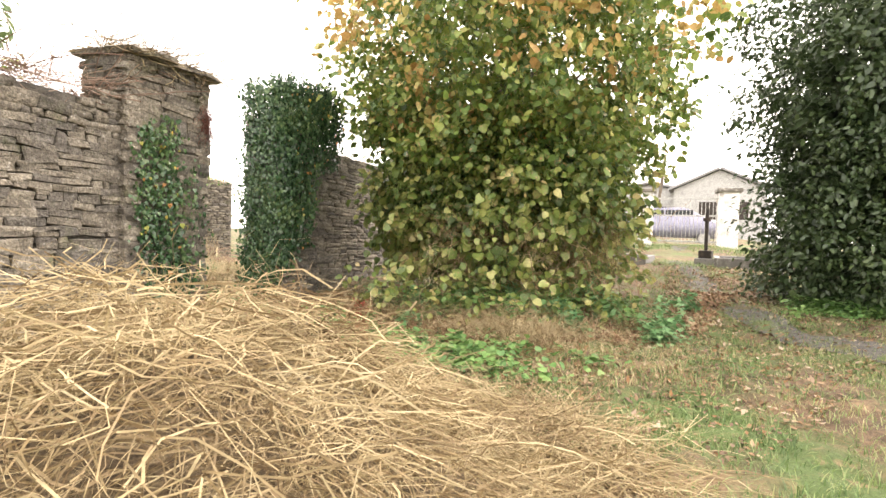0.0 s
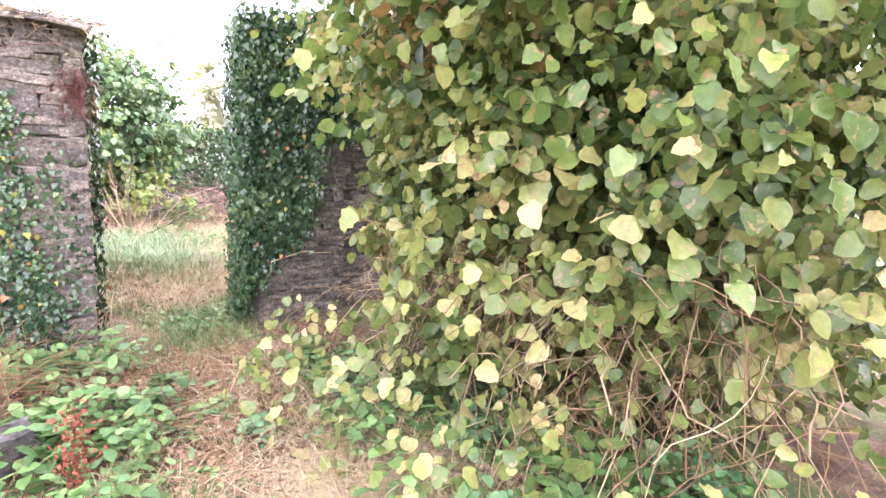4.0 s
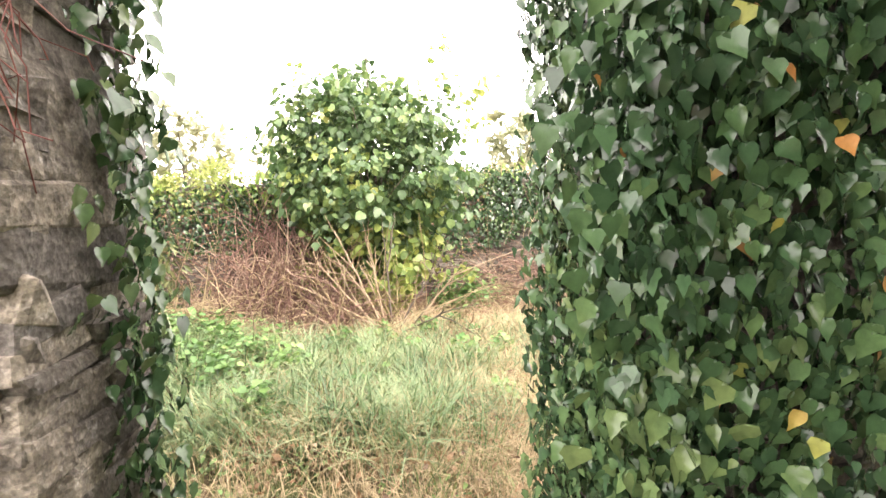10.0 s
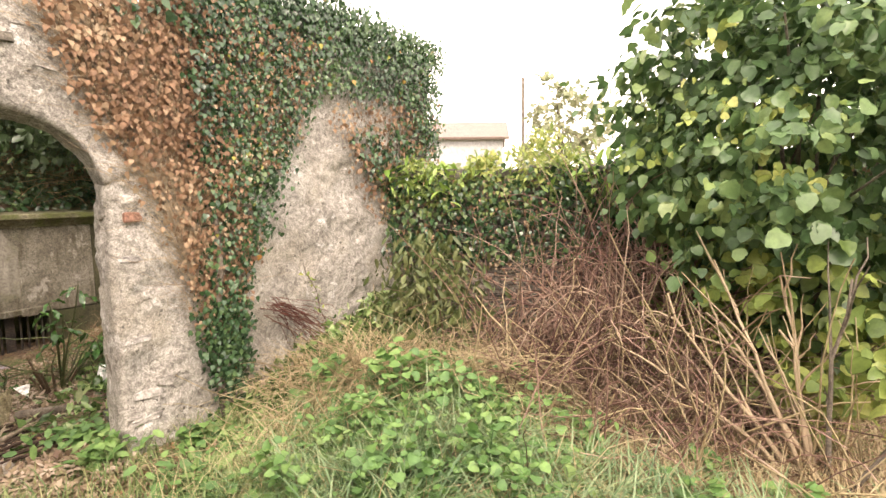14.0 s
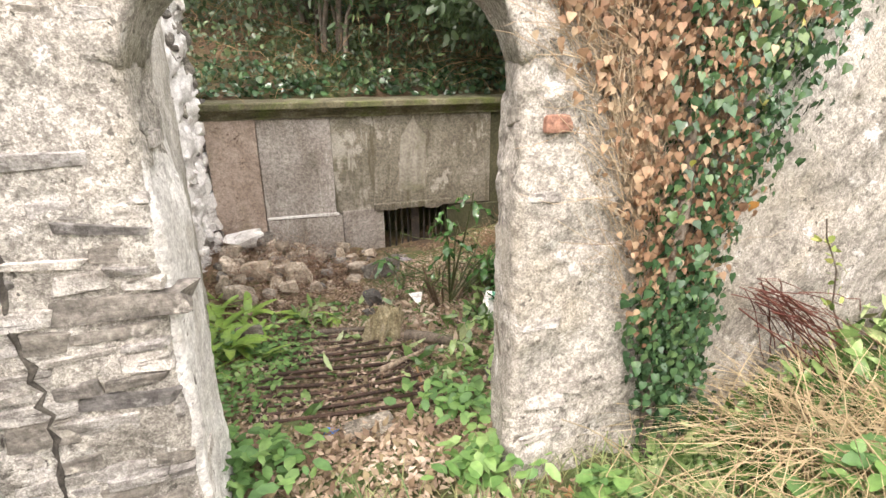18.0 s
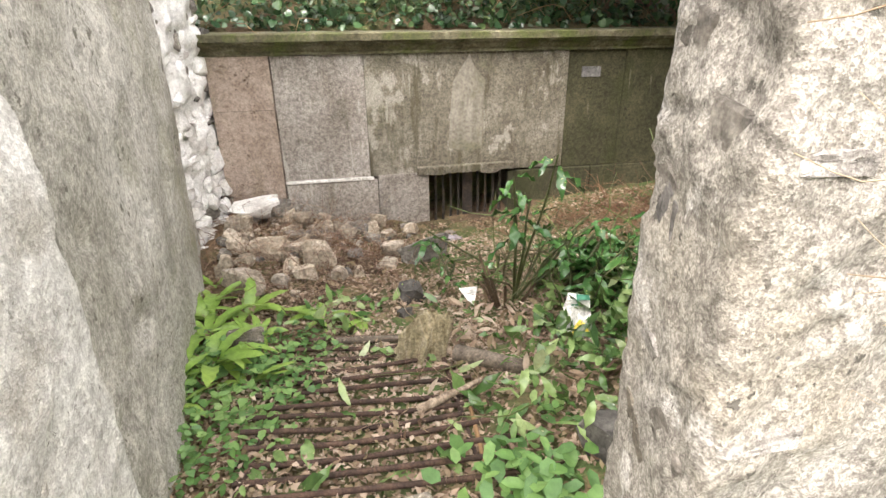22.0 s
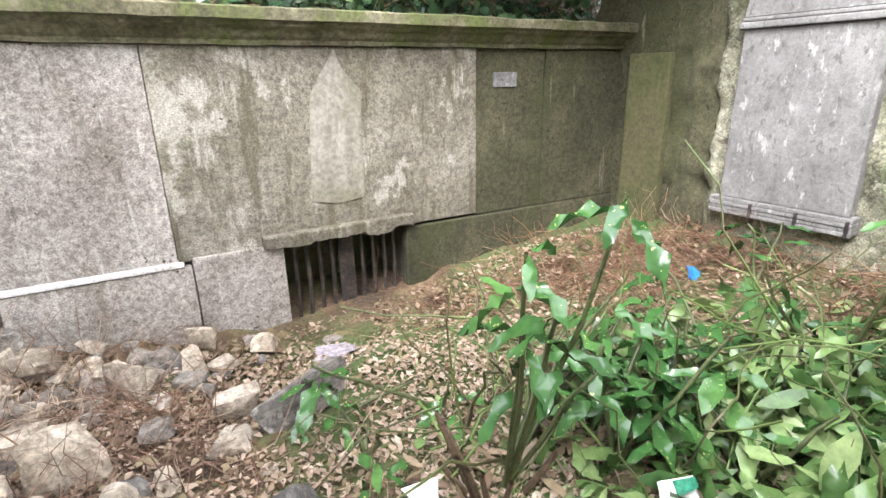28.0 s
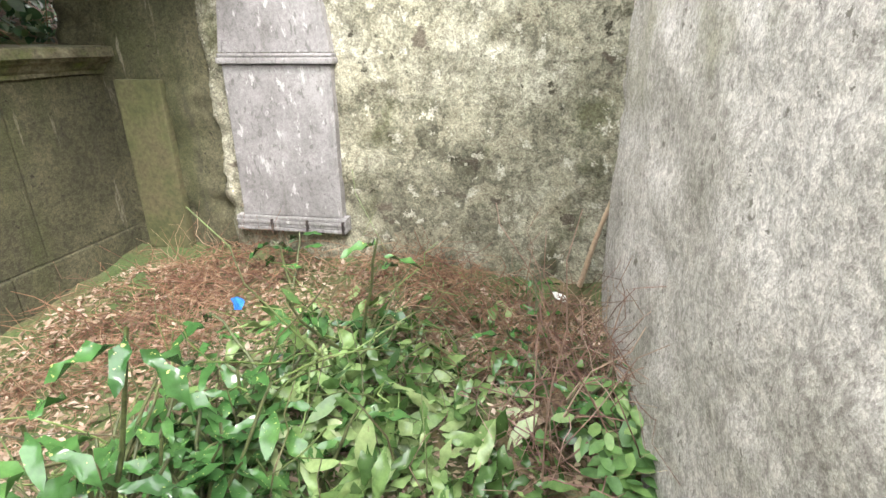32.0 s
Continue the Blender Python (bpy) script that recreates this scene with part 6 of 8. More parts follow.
stuff("young_ivy", join_arrays([ivy(YARD_A, [(0, 1.7), (0, 2.1), (2.3, 2.2), (2.3, 1.8)], 0.0, 240, 0.22, (0.04, 0.07)), ivy(YARD_B, [(0, 1.8), (0, 2.25), (3.3, 2.35), (3.3, 2.0)], 0.0, 200, 0.22, (0.04, 0.07))]), F_YOUNG, "fresh yellow-green leaves along the wall top", "ivy")
def fern_tuft(n, at, size=(0.25, 0.5), spread=0.12):
    p = np.array(at) + rng.normal(0, 1, (n, 3)) * np.array([spread, spread, 0.09])
    along = unit(n)
    along[:, 2] = np.abs(along[:, 2]) * 0.8 + 0.35
    return leaf_arrays(p, along, np.array([0, 0, 1.0]) + 0.5 * unit(n), rng.uniform(*size, n), "long", rng.uniform(0.5, 3.0, n))
stuff("wall_ferns", join_arrays([fern_tuft(110, tuple(YARD_A.at(s, 0.1, 2.05)), (0.08, 0.17), 0.2) for s in (0.15, 0.4, 0.7, 1.9, 2.1)] + [fern_tuft(130, tuple(YARD_B.at(s, 0.15, 2.2)), (0.08, 0.18), 0.2) for s in (0.3, 0.55, 0.8, 3.0)]
      + [fern_tuft(60, tuple(YARD_C.at(s, 0.15, 2.3)), (0.06, 0.15), 0.25) for s in (0.4, 1.0, 2.7, 3.4, 3.9)]), F_FERN, "bright yellow-green ferns on the wall top", "ferns")
q_ = np.array([tuple(YARD_C.at(s, o, 2.3)) for s, o in zip(rng.uniform(0, 4.8, 3800), rng.uniform(0.0, 0.5, 3800))])
stuff("wall_top_grass", blades(q_, (0.08, 0.34), (0.004, 0.009), 1.0), F_STRAW, "dry grass along the wall top", "grass")

stuff("wall_top_shrub", join_arrays([crown(900, tuple(YARD_A.at(1.62, 0.12, 2.28)), (0.36, 0.3, 0.26), (0.05, 0.1), "long", 0.3, 0.2, 0.5, 2.4, 2.0, seed=61), crown(500, tuple(YARD_A.at(0.45, 0.05, 2.1)), (0.3, 0.2, 0.24), (0.05, 0.09), "long", 0.3, 0.5, 0.5, 2.4, 1.7, seed=62), crown(420, tuple(YARD_A.at(1.0, 0.1, 2.2)), (0.35, 0.2, 0.15), (0.04, 0.08), "plain", 0.3, 0.3, 0.5, 2.4, 1.9, seed=63)]),
      F_SAPLING_LOW, "bright yellow-green shoots growing over the yard wall", "shrub")
# the sapling in front of the far wall, with cut pale stems before it
tree("sapling", "young broad-leaved tree with fresh green leaves before the yard wall", "tree", (4.75, -5.45, 0.45), wild_stems((4.75, -5.45, 0.4), (4.7, -5.5, 2.6), 12, (0.45, 0.5, 0.5), 0.03, 0.006), [
    ("upper_foliage", crown(7600, (4.75, -5.45, 2.35), (0.95, 1.2, 1.1), (0.06, 0.125), "broad", 0.6, 1.1, 0.42, 2.1, seed=6), F_SAPLING),
    ("edge_foliage", crown(900, (4.75, -5.45, 2.4), (1.1, 1.45, 1.3), (0.05, 0.09), "broad", 0.7, 1.0, 0.6, 2.6, seed=16), F_SAPLING_LOW),
    ("lower_foliage", crown(1700, (4.5, -5.6, 1.3), (0.6, 0.85, 0.8), (0.06, 0.12), "broad", 0.4, 0.9, 0.5, 2.2, 0.5, seed=7), F_SAPLING_LOW)])
cut = new("cut_shrub")
cut.location = (3.75, -6.05, float(gz(3.75, -6.05)))
tagged(cut, "cut-back shrub of bare forked pale stems", "shrub")
ends = [(0.05, 0.0, 1.15), (-0.1, 0.85, 1.0), (0.0, 0.55, 1.05), (-0.05, 0.3, 0.8), (0.05, -0.4, 0.85), (0.1, -0.75, 0.7), (-0.2, 0.95, 0.55), (0.2, 0.25, 1.1), (-0.5, -0.75, 0.4), (-0.6, 1.2, 0.3), (-0.2, -1.2, 0.3), (0.1, 0.7, 0.9)]
for k, e in enumerate(ends):
    u = np.linspace(0, 1, 9)[:, None]
    pts = np.array(e) * u + np.cumsum(rng.normal(0, 0.026, (9, 3)), 0) * u + np.array([0, 0.05 * math.sin(k), 0])
    arms = [limb(pts, 0.016, 0.006, 6)]
    for j in (3, 5, 6, 7):                        # side twigs fork off upwards
        way = np.array(e) / np.linalg.norm(e) + rng.normal(0, 0.55, 3) + np.array([0, 0, 0.25])
        q = np.linspace(0, 1, 5)[:, None] * way * rng.uniform(0.16, 0.42) + np.cumsum(rng.normal(0, 0.012, (5, 3)), 0)
        q += pts[j] - q[0]
        arms.append(limb(q, 0.008, 0.003, 5))
    v_, f_ = join_arrays(arms)
    piece("stem", fast_mesh("stem", v_, f_, F_STEM if k % 4 else M_BARK, True), cut)

# brambles, cut boughs and grasses in the yard
stuff("brambles", join_arrays([thicket(620, (4.3, -4.4, 0), (0.5, 0.55), 1.3, (0.5, 1.5), (0.003, 0.008), flat=0.9, wander=0.03), thicket(420, (3.8, -4.9, 0), (0.45, 0.5), 0.8, (0.4, 1.2), (0.003, 0.007), flat=0.8, wander=0.03),
                               thicket(420, (5.6, -7.4, 0), (0.5, 0.7), 0.6, (0.5, 1.4), (0.003, 0.007), flat=0.35, wander=0.03), thicket(360, (4.7, -8.6, 0), (0.6, 0.7), 0.5, (0.4, 1.2), (0.003, 0.006), flat=0.35, wander=0.03)]), F_CANE,
      "tangled dead bramble canes, reddish brown and pink", "brambles")
stuff("bramble_twigs", join_arrays([thicket(900, (4.3, -4.5, 0), (0.6, 0.6), 0.9, (0.2, 0.6), (0.0015, 0.003)), thicket(500, (3.9, -5.2, 0), (0.45, 0.5), 0.5, (0.2, 0.6), (0.0015, 0.003))]), F_BRAMBLE, "fine dark dead twigs in the brambles", "twigs")
stuff("dead_bracken", join_arrays([thicket(900, (4.7, -7.3, 0), (0.6, 0.7), 0.15, (0.2, 0.6), (0.0018, 0.004), flat=0.25), thicket(700, (4.2, -8.4, 0), (0.6, 0.6), 0.1, (0.2, 0.6), (0.0018, 0.004), flat=0.2), thicket(500, (3.9, -5.6, 0), (0.4, 0.7), 0.2, (0.2, 0.6), (0.0018, 0.004), flat=0.4)]), F_RUST,
      "flattened rust-brown dead stalks on the yard's floor", "dead bracken")
stuff("nettles", clumps([(1.9, -4.9, 1.3), (2.4, -5.0, 1.2), (1.7, -5.4, 1.2), (2.7, -4.7, 1.1), (2.2, -5.7, 1.1), (1.5, -4.5, 1.0), (5.0, -6.5, 1.6), (5.1, -6.8, 1.4), (1.4, -5.9, 1.0), (2.9, -6.5, 0.8), (3.1, -7.3, 0.8), (2.9, -7.0, 0.9), (2.2, -7.4, 0.7), (3.3, -6.1, 0.9), (3.5, -6.5, 0.8), (3.0, -5.8, 0.9), (3.4, -5.6, 0.7), (3.9, -6.7, 0.8), (2.7, -6.1, 0.7), (3.6, -7.0, 0.6)], 190, 0.4, (0.035, 0.075)), F_WEED, "bright green nettles in the yard", "nettles")
stuff("straw_canes", join_arrays([thicket(170, (3.8, -5.0, 0), (0.45, 0.7), 0.6, (0.5, 1.15), (0.004, 0.009), flat=1.1, wander=0.03), thicket(150, (3.7, -5.6, 0), (0.25, 0.8), 0.25, (0.4, 0.9), (0.003, 0.007), flat=1.4, wander=0.025), thicket(300, (5.4, -8.3, 0), (0.6, 0.8), 0.9, (0.4, 1.0), (0.002, 0.005), flat=1.4),
                                  thicket(260, (2.3, -3.9, 0), (0.4, 0.2), 0.35, (0.4, 0.9), (0.002, 0.005)), thicket(200, (3.0, -4.4, 0), (0.3, 0.3), 0.5, (0.3, 0.8), (0.002, 0.005))]), F_STRAW,
      "pale dry canes and stalks", "dry canes")
n_ = 1900
p_ = np.c_[3.15 + rng.normal(0, 0.42, n_), -3.25 + rng.normal(0, 0.28, n_), np.zeros(n_)]
p_[:, 2] = gz(p_[:, 0], p_[:, 1]) + rng.random(n_) ** 0.7 * (0.95 * np.exp(-((p_[:, 0] - 3.35) / 0.5) ** 2) + 0.15)
stuff("cut_boughs", leaf_arrays(p_, np.array([0, 0, -0.8]) + unit(n_) * 0.7, unit(n_) + np.array([0, -0.6, 0.3]), rng.uniform(0.05, 0.13, n_), "long", rng.uniform(1, 4, n_)), F_OLIVE,
      "heap of cut leafy boughs against the wall", "cut boughs")
n_ = 2300
ss_ = rng.uniform(1.75, 3.7, n_)
oo_ = -0.12 - np.abs(rng.normal(0, 0.42, n_))
p_ = np.array([tuple(FACADE.at(a, b)) for a, b in zip(ss_, oo_)])
p_[:, 2] = gz(p_[:, 0], p_[:, 1]) + rng.random(n_) * np.interp(ss_, [1.75, 2.3, 3.2, 3.7], [0.05, 0.3, 0.5, 0.6]) * np.exp(-(oo_ / 0.75) ** 2)
stuff("cut_boughs", leaf_arrays(p_, np.array([0.1, -0.3, -0.5]) + unit(n_) * 0.8, unit(n_) + np.array([0, -0.5, 0.6]), rng.uniform(0.06, 0.16, n_), "laurel", rng.uniform(-0.5, 3.0, n_)), F_PILE,
      "heap of cut laurel boughs along the foot of the wall", "cut boughs")
yard = [(0.5, -8.6), (0.3, -7.0), (0.4, -5.2), (0.9, -4.2), (2.4, -3.6), (4.2, -4.6), (5.6, -7.0), (4.6, -9.2), (2.0, -9.4)]
stuff("grass", join_arrays([blades(tufts([(1.5, -4.7), (2.9, -4.5), (3.1, -6.4), (1.8, -6.9), (1.2, -5.6)], 25, 60, 0.1), (0.22, 0.42), (0.008, 0.015), 0.9), blades(tufts([(0.6, -6.9), (1.2, -5.6), (2.2, -5.2), (3.0, -6.0), (3.0, -7.4), (1.8, -8.2)], 30, 60, 0.1), (0.22, 0.45), (0.007, 0.014), 0.85), blades(tufts([(0.5, -4.6), (1.9, -3.9), (2.8, -4.2), (2.2, -5.0), (1.0, -5.2)], 60, 80, 0.1), (0.2, 0.42), (0.006, 0.012), 0.8), blades(tufts(yard, 200, 44, 0.1), (0.12, 0.32), (0.004, 0.009), 0.9, 4), blades(tufts([(-0.9, -7.9), (-0.9, -7.1), (0.5, -6.8), (0.5, -8.2)], 90, 36, 0.12), (0.05, 0.16), (0.003, 0.007), 0.8)]), F_GRASS,
      "long uncut green grass in the yard", "grass")
stuff("dry_grass", join_arrays([blades(tufts([(0.0, -7.2), (0.6, -6.6), (2.4, -6.8), (2.6, -8.4), (0.6, -8.4)], 90, 44, 0.13), (0.12, 0.36), (0.003, 0.007), 1.3), blades(tufts(yard, 340, 46, 0.12), (0.2, 0.5), (0.003, 0.007), 1.1), blades(tufts([(2.2, -6.6), (3.4, -5.2), (4.6, -7.0), (3.4, -8.6), (1.2, -8.4)], 70, 50, 0.12), (0.2, 0.5), (0.003, 0.007), 1.0)]), F_STRAW,
      "yellowed dry grass among the green", "grass")
stuff("dry_grass", join_arrays([blades(tufts([(4.4, -9.4), (5.2, -8.6), (6.2, -8.4), (6.3, -9.8), (5.0, -10.2)], 60, 26, 0.14), (0.4, 1.1), (0.003, 0.006), 0.9), blades(tufts([(3.2, -6.6), (4.2, -6.4), (4.8, -7.6), (4.0, -8.2)], 30, 40, 0.12), (0.2, 0.5), (0.003, 0.007), 1.2)]), F_STRAW, "tall bleached straw by the far wall", "grass")
stuff("weeds", join_arrays([weeds([(1.4, -4.7), (1.9, -4.1), (3.2, -4.2), (3.3, -5.2), (2.0, -5.6)], 40, 36, 0.42, (0.03, 0.065), "broad"), weeds([(1.3, -5.0), (2.8, -4.6), (3.0, -6.2), (1.6, -6.6)], 34, 26, 0.34, (0.04, 0.09), "broad"), weeds([(0.3, -5.6), (0.9, -4.8), (2.4, -5.4), (3.4, -6.3), (2.6, -8.0), (0.6, -7.4)], 70, 14, 0.22, (0.03, 0.06)),
                            weeds([(4.9, -6.4), (5.3, -6.2), (5.4, -6.8), (5.0, -6.9)], 14, 26, 0.6, (0.07, 0.13)), weeds([(0.9, -4.1), (1.7, -3.7), (1.9, -4.0), (1.2, -4.4)], 18, 16, 0.25),
                            weeds([(-1.6, -6.9), (-1.05, -7.3), (-1.0, -6.9), (-1.5, -6.4)], 22, 22, 0.35, (0.06, 0.12)), weeds([(-0.4, -7.2), (0.6, -6.9), (0.6, -8.2), (-0.2, -8.2)], 50, 12, 0.12, (0.03, 0.06))]), F_WEED,
      "bright green nettles and low weeds", "weeds")
stuff("dry_grass", blades(tufts([(1.8, -3.35), (2.5, -3.3), (3.3, -3.9), (3.1, -4.3), (2.4, -3.85)], 26, 60, 0.1), (0.35, 0.7), (0.004, 0.008), 1.7), F_STRAW, "bright fallen straw along the foot of the tomb", "grass")
stuff("nettles", clumps([(2.1, -3.75, 1.0), (2.4, -4.1, 1.2), (2.65, -4.4, 1.1), (2.05, -4.3, 1.0), (2.75, -4.05, 0.9), (0.85, -3.35, 0.35), (1.35, -3.5, 0.4)], 190, 0.42, (0.04, 0.08)), F_WEED, "fresh green nettles before the tomb", "nettles")
sill_ = [tuple(FACADE.at(a, b))[:2] for a, b in ((0.1, -0.05), (2.2, -0.05), (2.2, -0.9), (0.9, -1.1), (0.1, -0.9))]
stuff("grass", blades(tufts(sill_, 60, 40, 0.1), (0.08, 0.26), (0.004, 0.009), 0.9, 4), F_GRASS, "grass before the arched doorway", "grass")
door_ = [tuple(FACADE.at(a, b))[:2] for a, b in ((0.3, -0.35), (1.36, -0.35), (1.48, 0.7), (0.3, 0.7))]
stuff("fallen_leaves", litter(door_, 2200, (0.02, 0.07), "chip", 0.04, 0.6), F_TOMBLEAF, "bleached dead leaves and chips in the doorway", "fallen leaves")
stuff("fallen_leaves", litter(sill_, 1800, (0.02, 0.06)), F_LITTER, "dead leaves before the arched doorway", "fallen leaves")
stuff("fallen_leaves", litter([(0.2, -8.4), (0.3, -6.8), (1.4, -5.2), (3.2, -5.0), (4.4, -7.0), (3.4, -8.8)], 3600, (0.03, 0.08), "chip", 0.18, 0.8), F_LITTER, "dead brown leaves caught in the yard's grass", "fallen leaves")
stuff("dead_grass", join_arrays([blades(tufts([(1.2, -5.0), (2.8, -4.6), (3.3, -6.2), (3.0, -7.6), (1.2, -7.4)], 70, 40, 0.16), (0.3, 0.6), (0.004, 0.008), 1.3), blades(tufts(yard, 120, 40, 0.13), (0.15, 0.42), (0.003, 0.007), 1.3), blades(tufts([(0.8, -8.3), (1.0, -7.2), (2.6, -6.8), (3.6, -7.6), (2.6, -8.6)], 60, 40, 0.12), (0.15, 0.4), (0.003, 0.007), 1.5)]), F_HAY, "brown dead grass among the green", "grass")
stuff("grass_clumps", join_arrays([blades(tufts([(0.9, -5.0), (2.6, -4.5), (3.2, -6.4), (2.6, -7.2), (1.2, -7.0)], 120, 55, 0.09), (0.3, 0.6), (0.008, 0.016), 1.1, 6), blades(tufts([(1.4, -6.8), (3.4, -6.2), (4.2, -7.2), (4.4, -8.6), (3.6, -9.2), (1.6, -8.0)], 80, 46, 0.1), (0.25, 0.5), (0.008, 0.015), 1.1, 6), blades(tufts([(1.2, -4.6), (2.2, -4.0), (2.9, -4.2), (2.2, -4.8)], 40, 50, 0.09), (0.2, 0.45), (0.007, 0.014), 1.1, 6)]), F_LUSH,
      "lush drooping clumps of broad-bladed grass", "grass")
stuff("vine", join_arrays([leaf_arrays(np.array([YARD_C.at(1.75 + rng.normal(0, 0.1), -0.1, z) for z in np.linspace(0.8, 1.75, 60)]), unit(60) + np.array([0, 0, -0.4]), unit(60) + np.array([-1.0, 0, 0.3]), rng.uniform(0.07, 0.14, 60), "broad")]), F_SAPLING, "young climbing shoot on the stone wall", "vine")

# outside the gate: hay heap, grass, weeds and fallen leaves
n_ = 21000
a_, rad = rng.uniform(0, 2 * np.pi, n_), np.sqrt(rng.random(n_)) * 1.35
hx, hy = -4.35 + rad * np.cos(a_) * 1.0, -4.85 + rad * np.sin(a_) * 1.15
hh = 0.84 * np.exp(-(rad / 0.98) ** 2.4) * (1 + 0.12 * np.sin(3 * a_))
st_ = np.c_[hx, hy, gz(hx, hy) + hh + rng.uniform(-0.1, 0.03, n_)]
hd_ = np.c_[np.cos(a_) * 0.2, np.sin(a_) * 0.2, -0.2 * np.ones(n_)] + 0.95 * unit(n_) * np.array([1, 1, 0.28])
p_ = cane_paths(st_, hd_, rng.uniform(0.12, 0.4, n_), rng.uniform(0, 0.04, n_), 5, 0.03)
far_ = np.min([np.linalg.norm(p_[:, :, :2] - np.array(c), axis=2).min(1) for c in ((-5.87, -4.06), (-5.82, -4.7), (-5.78, -5.4), (-5.85, -6.1))], axis=0) > 0.3
p_ = floor_clip(p_[far_])
stuff("hay_heap", join_arrays([ribbon_arrays(p_, np.full(p_.shape[:2], 0.003) * rng.uniform(0.4, 2.0, (len(p_), 1)), unit(len(p_)))]), F_HAY, "heap of cut dry straw-coloured grass", "hay heap")
# a smaller swathe of the same hay beside the heap
n_ = 4200
a_, rad = rng.uniform(0, 2 * np.pi, n_), np.sqrt(rng.random(n_)) * 0.75
hx, hy = -4.7 + rad * np.cos(a_), -6.2 + rad * np.sin(a_) * 0.9
st_ = np.c_[hx, hy, gz(hx, hy) + 0.3 * np.exp(-(rad / 0.5) ** 2) * rng.uniform(0.3, 1.0, n_)]
hd_ = np.c_[np.cos(a_) * 0.4, np.sin(a_) * 0.4, -0.1 * np.ones(n_)] + 0.9 * unit(n_) * np.array([1, 1, 0.3])
p_ = floor_clip(cane_paths(st_, hd_, rng.uniform(0.15, 0.45, n_), rng.uniform(0, 0.05, n_), 5, 0.03))
p_ = p_[np.linalg.norm(p_[:, :, :2] - np.array((-5.8, -5.75)), axis=2).min(1) > 0.45]
stuff("hay_swathe", ribbon_arrays(p_, np.full(p_.shape[:2], 0.003) * rng.uniform(0.4, 2.0, (len(p_), 1)), unit(len(p_))), F_HAY, "spilled swathe of pale cut hay", "hay heap")
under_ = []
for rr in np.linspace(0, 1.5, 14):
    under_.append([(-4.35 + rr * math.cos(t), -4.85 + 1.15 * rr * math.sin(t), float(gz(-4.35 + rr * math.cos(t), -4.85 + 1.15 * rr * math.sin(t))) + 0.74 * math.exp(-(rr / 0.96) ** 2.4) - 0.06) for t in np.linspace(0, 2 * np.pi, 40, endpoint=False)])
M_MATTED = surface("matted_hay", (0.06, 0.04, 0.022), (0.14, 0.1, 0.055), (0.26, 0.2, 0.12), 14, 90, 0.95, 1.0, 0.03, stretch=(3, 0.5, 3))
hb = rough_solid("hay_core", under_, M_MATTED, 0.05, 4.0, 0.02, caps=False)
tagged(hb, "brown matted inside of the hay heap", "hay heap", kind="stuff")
out_lawn = [(-9, -3), (-3.2, -4.4), (-1.6, -6.6), (-1.3, -8.2), (-3.8, -9.9), (-4.2, -12.0), (-9.0, -12.0)]
stuff("grass", join_arrays([blades(tufts(out_lawn, 2900, 22, 0.15), (0.03, 0.1), (0.004, 0.008), 0.9, 4), blades(tufts([(-4.2, -11), (-2.5, -16), (1, -22), (-4, -22), (-5, -15)], 500, 20, 0.2), (0.05, 0.12), (0.006, 0.012), 0.8)]), F_GRASS,
      "short green grass outside the gate", "grass")
stuff("dry_grass", join_arrays([blades(tufts([(-5.0, -7.0), (-3.0, -6.4), (-1.2, -7.2), (-1.4, -8.2), (-3.6, -9.4), (-5.2, -9.2)], 150, 26, 0.16), (0.06, 0.22), (0.002, 0.005), 1.6),
                                blades(tufts([(-3.6, -4.2), (-2.2, -5.2), (-1.7, -6.4), (-2.6, -6.6), (-4.2, -5.6)], 160, 50, 0.15), (0.25, 0.6), (0.003, 0.006), 0.9)]), F_STRAW, "dry straw and grass by the wall's foot", "grass")
stuff("dead_stalks", join_arrays([thicket(620, (-1.7, -6.2, 0), (0.3, 0.55), 0.3, (0.25, 0.8), (0.002, 0.004)), thicket(1100, (-1.7, -7.8, 0), (0.6, 0.5), 0.05, (0.15, 0.5), (0.0015, 0.0035), flat=0.15), thicket(900, (-3.2, -8.4, 0), (0.9, 0.6), 0.05, (0.15, 0.5), (0.0015, 0.0035), flat=0.15), thicket(110, (-1.1, -8.45, 0), (0.3, 0.22), 0.2, (0.2, 0.55), (0.002, 0.004))]), F_STRAW_BROWN,
      "reddish dead bracken and stalks along the wall", "dead stalks")
litter_poly = [(-5.6, -7.0), (-2.2, -6.8), (-0.6, -7.0), (-0.6, -8.0), (-1.4, -8.4), (-4.2, -10.2), (-3.6, -13.5), (-5.2, -15.0), (-6.8, -11.0)]
stuff("fallen_leaves", join_arrays([litter(litter_poly, 12000, (0.02, 0.07)), litter([(-4.4, -10.5), (-3.2, -14.5), (-5.0, -15.2), (-5.6, -11.5)], 2500, (0.05, 0.11)), litter([(-6, -4.8), (-5.2, -6.8), (-3, -6.6), (-3.2, -5.6), (-4.6, -6.4)], 1200, (0.03, 0.08))]), F_LITTER,
      "brown fallen leaves scattered on the ground", "fallen leaves")
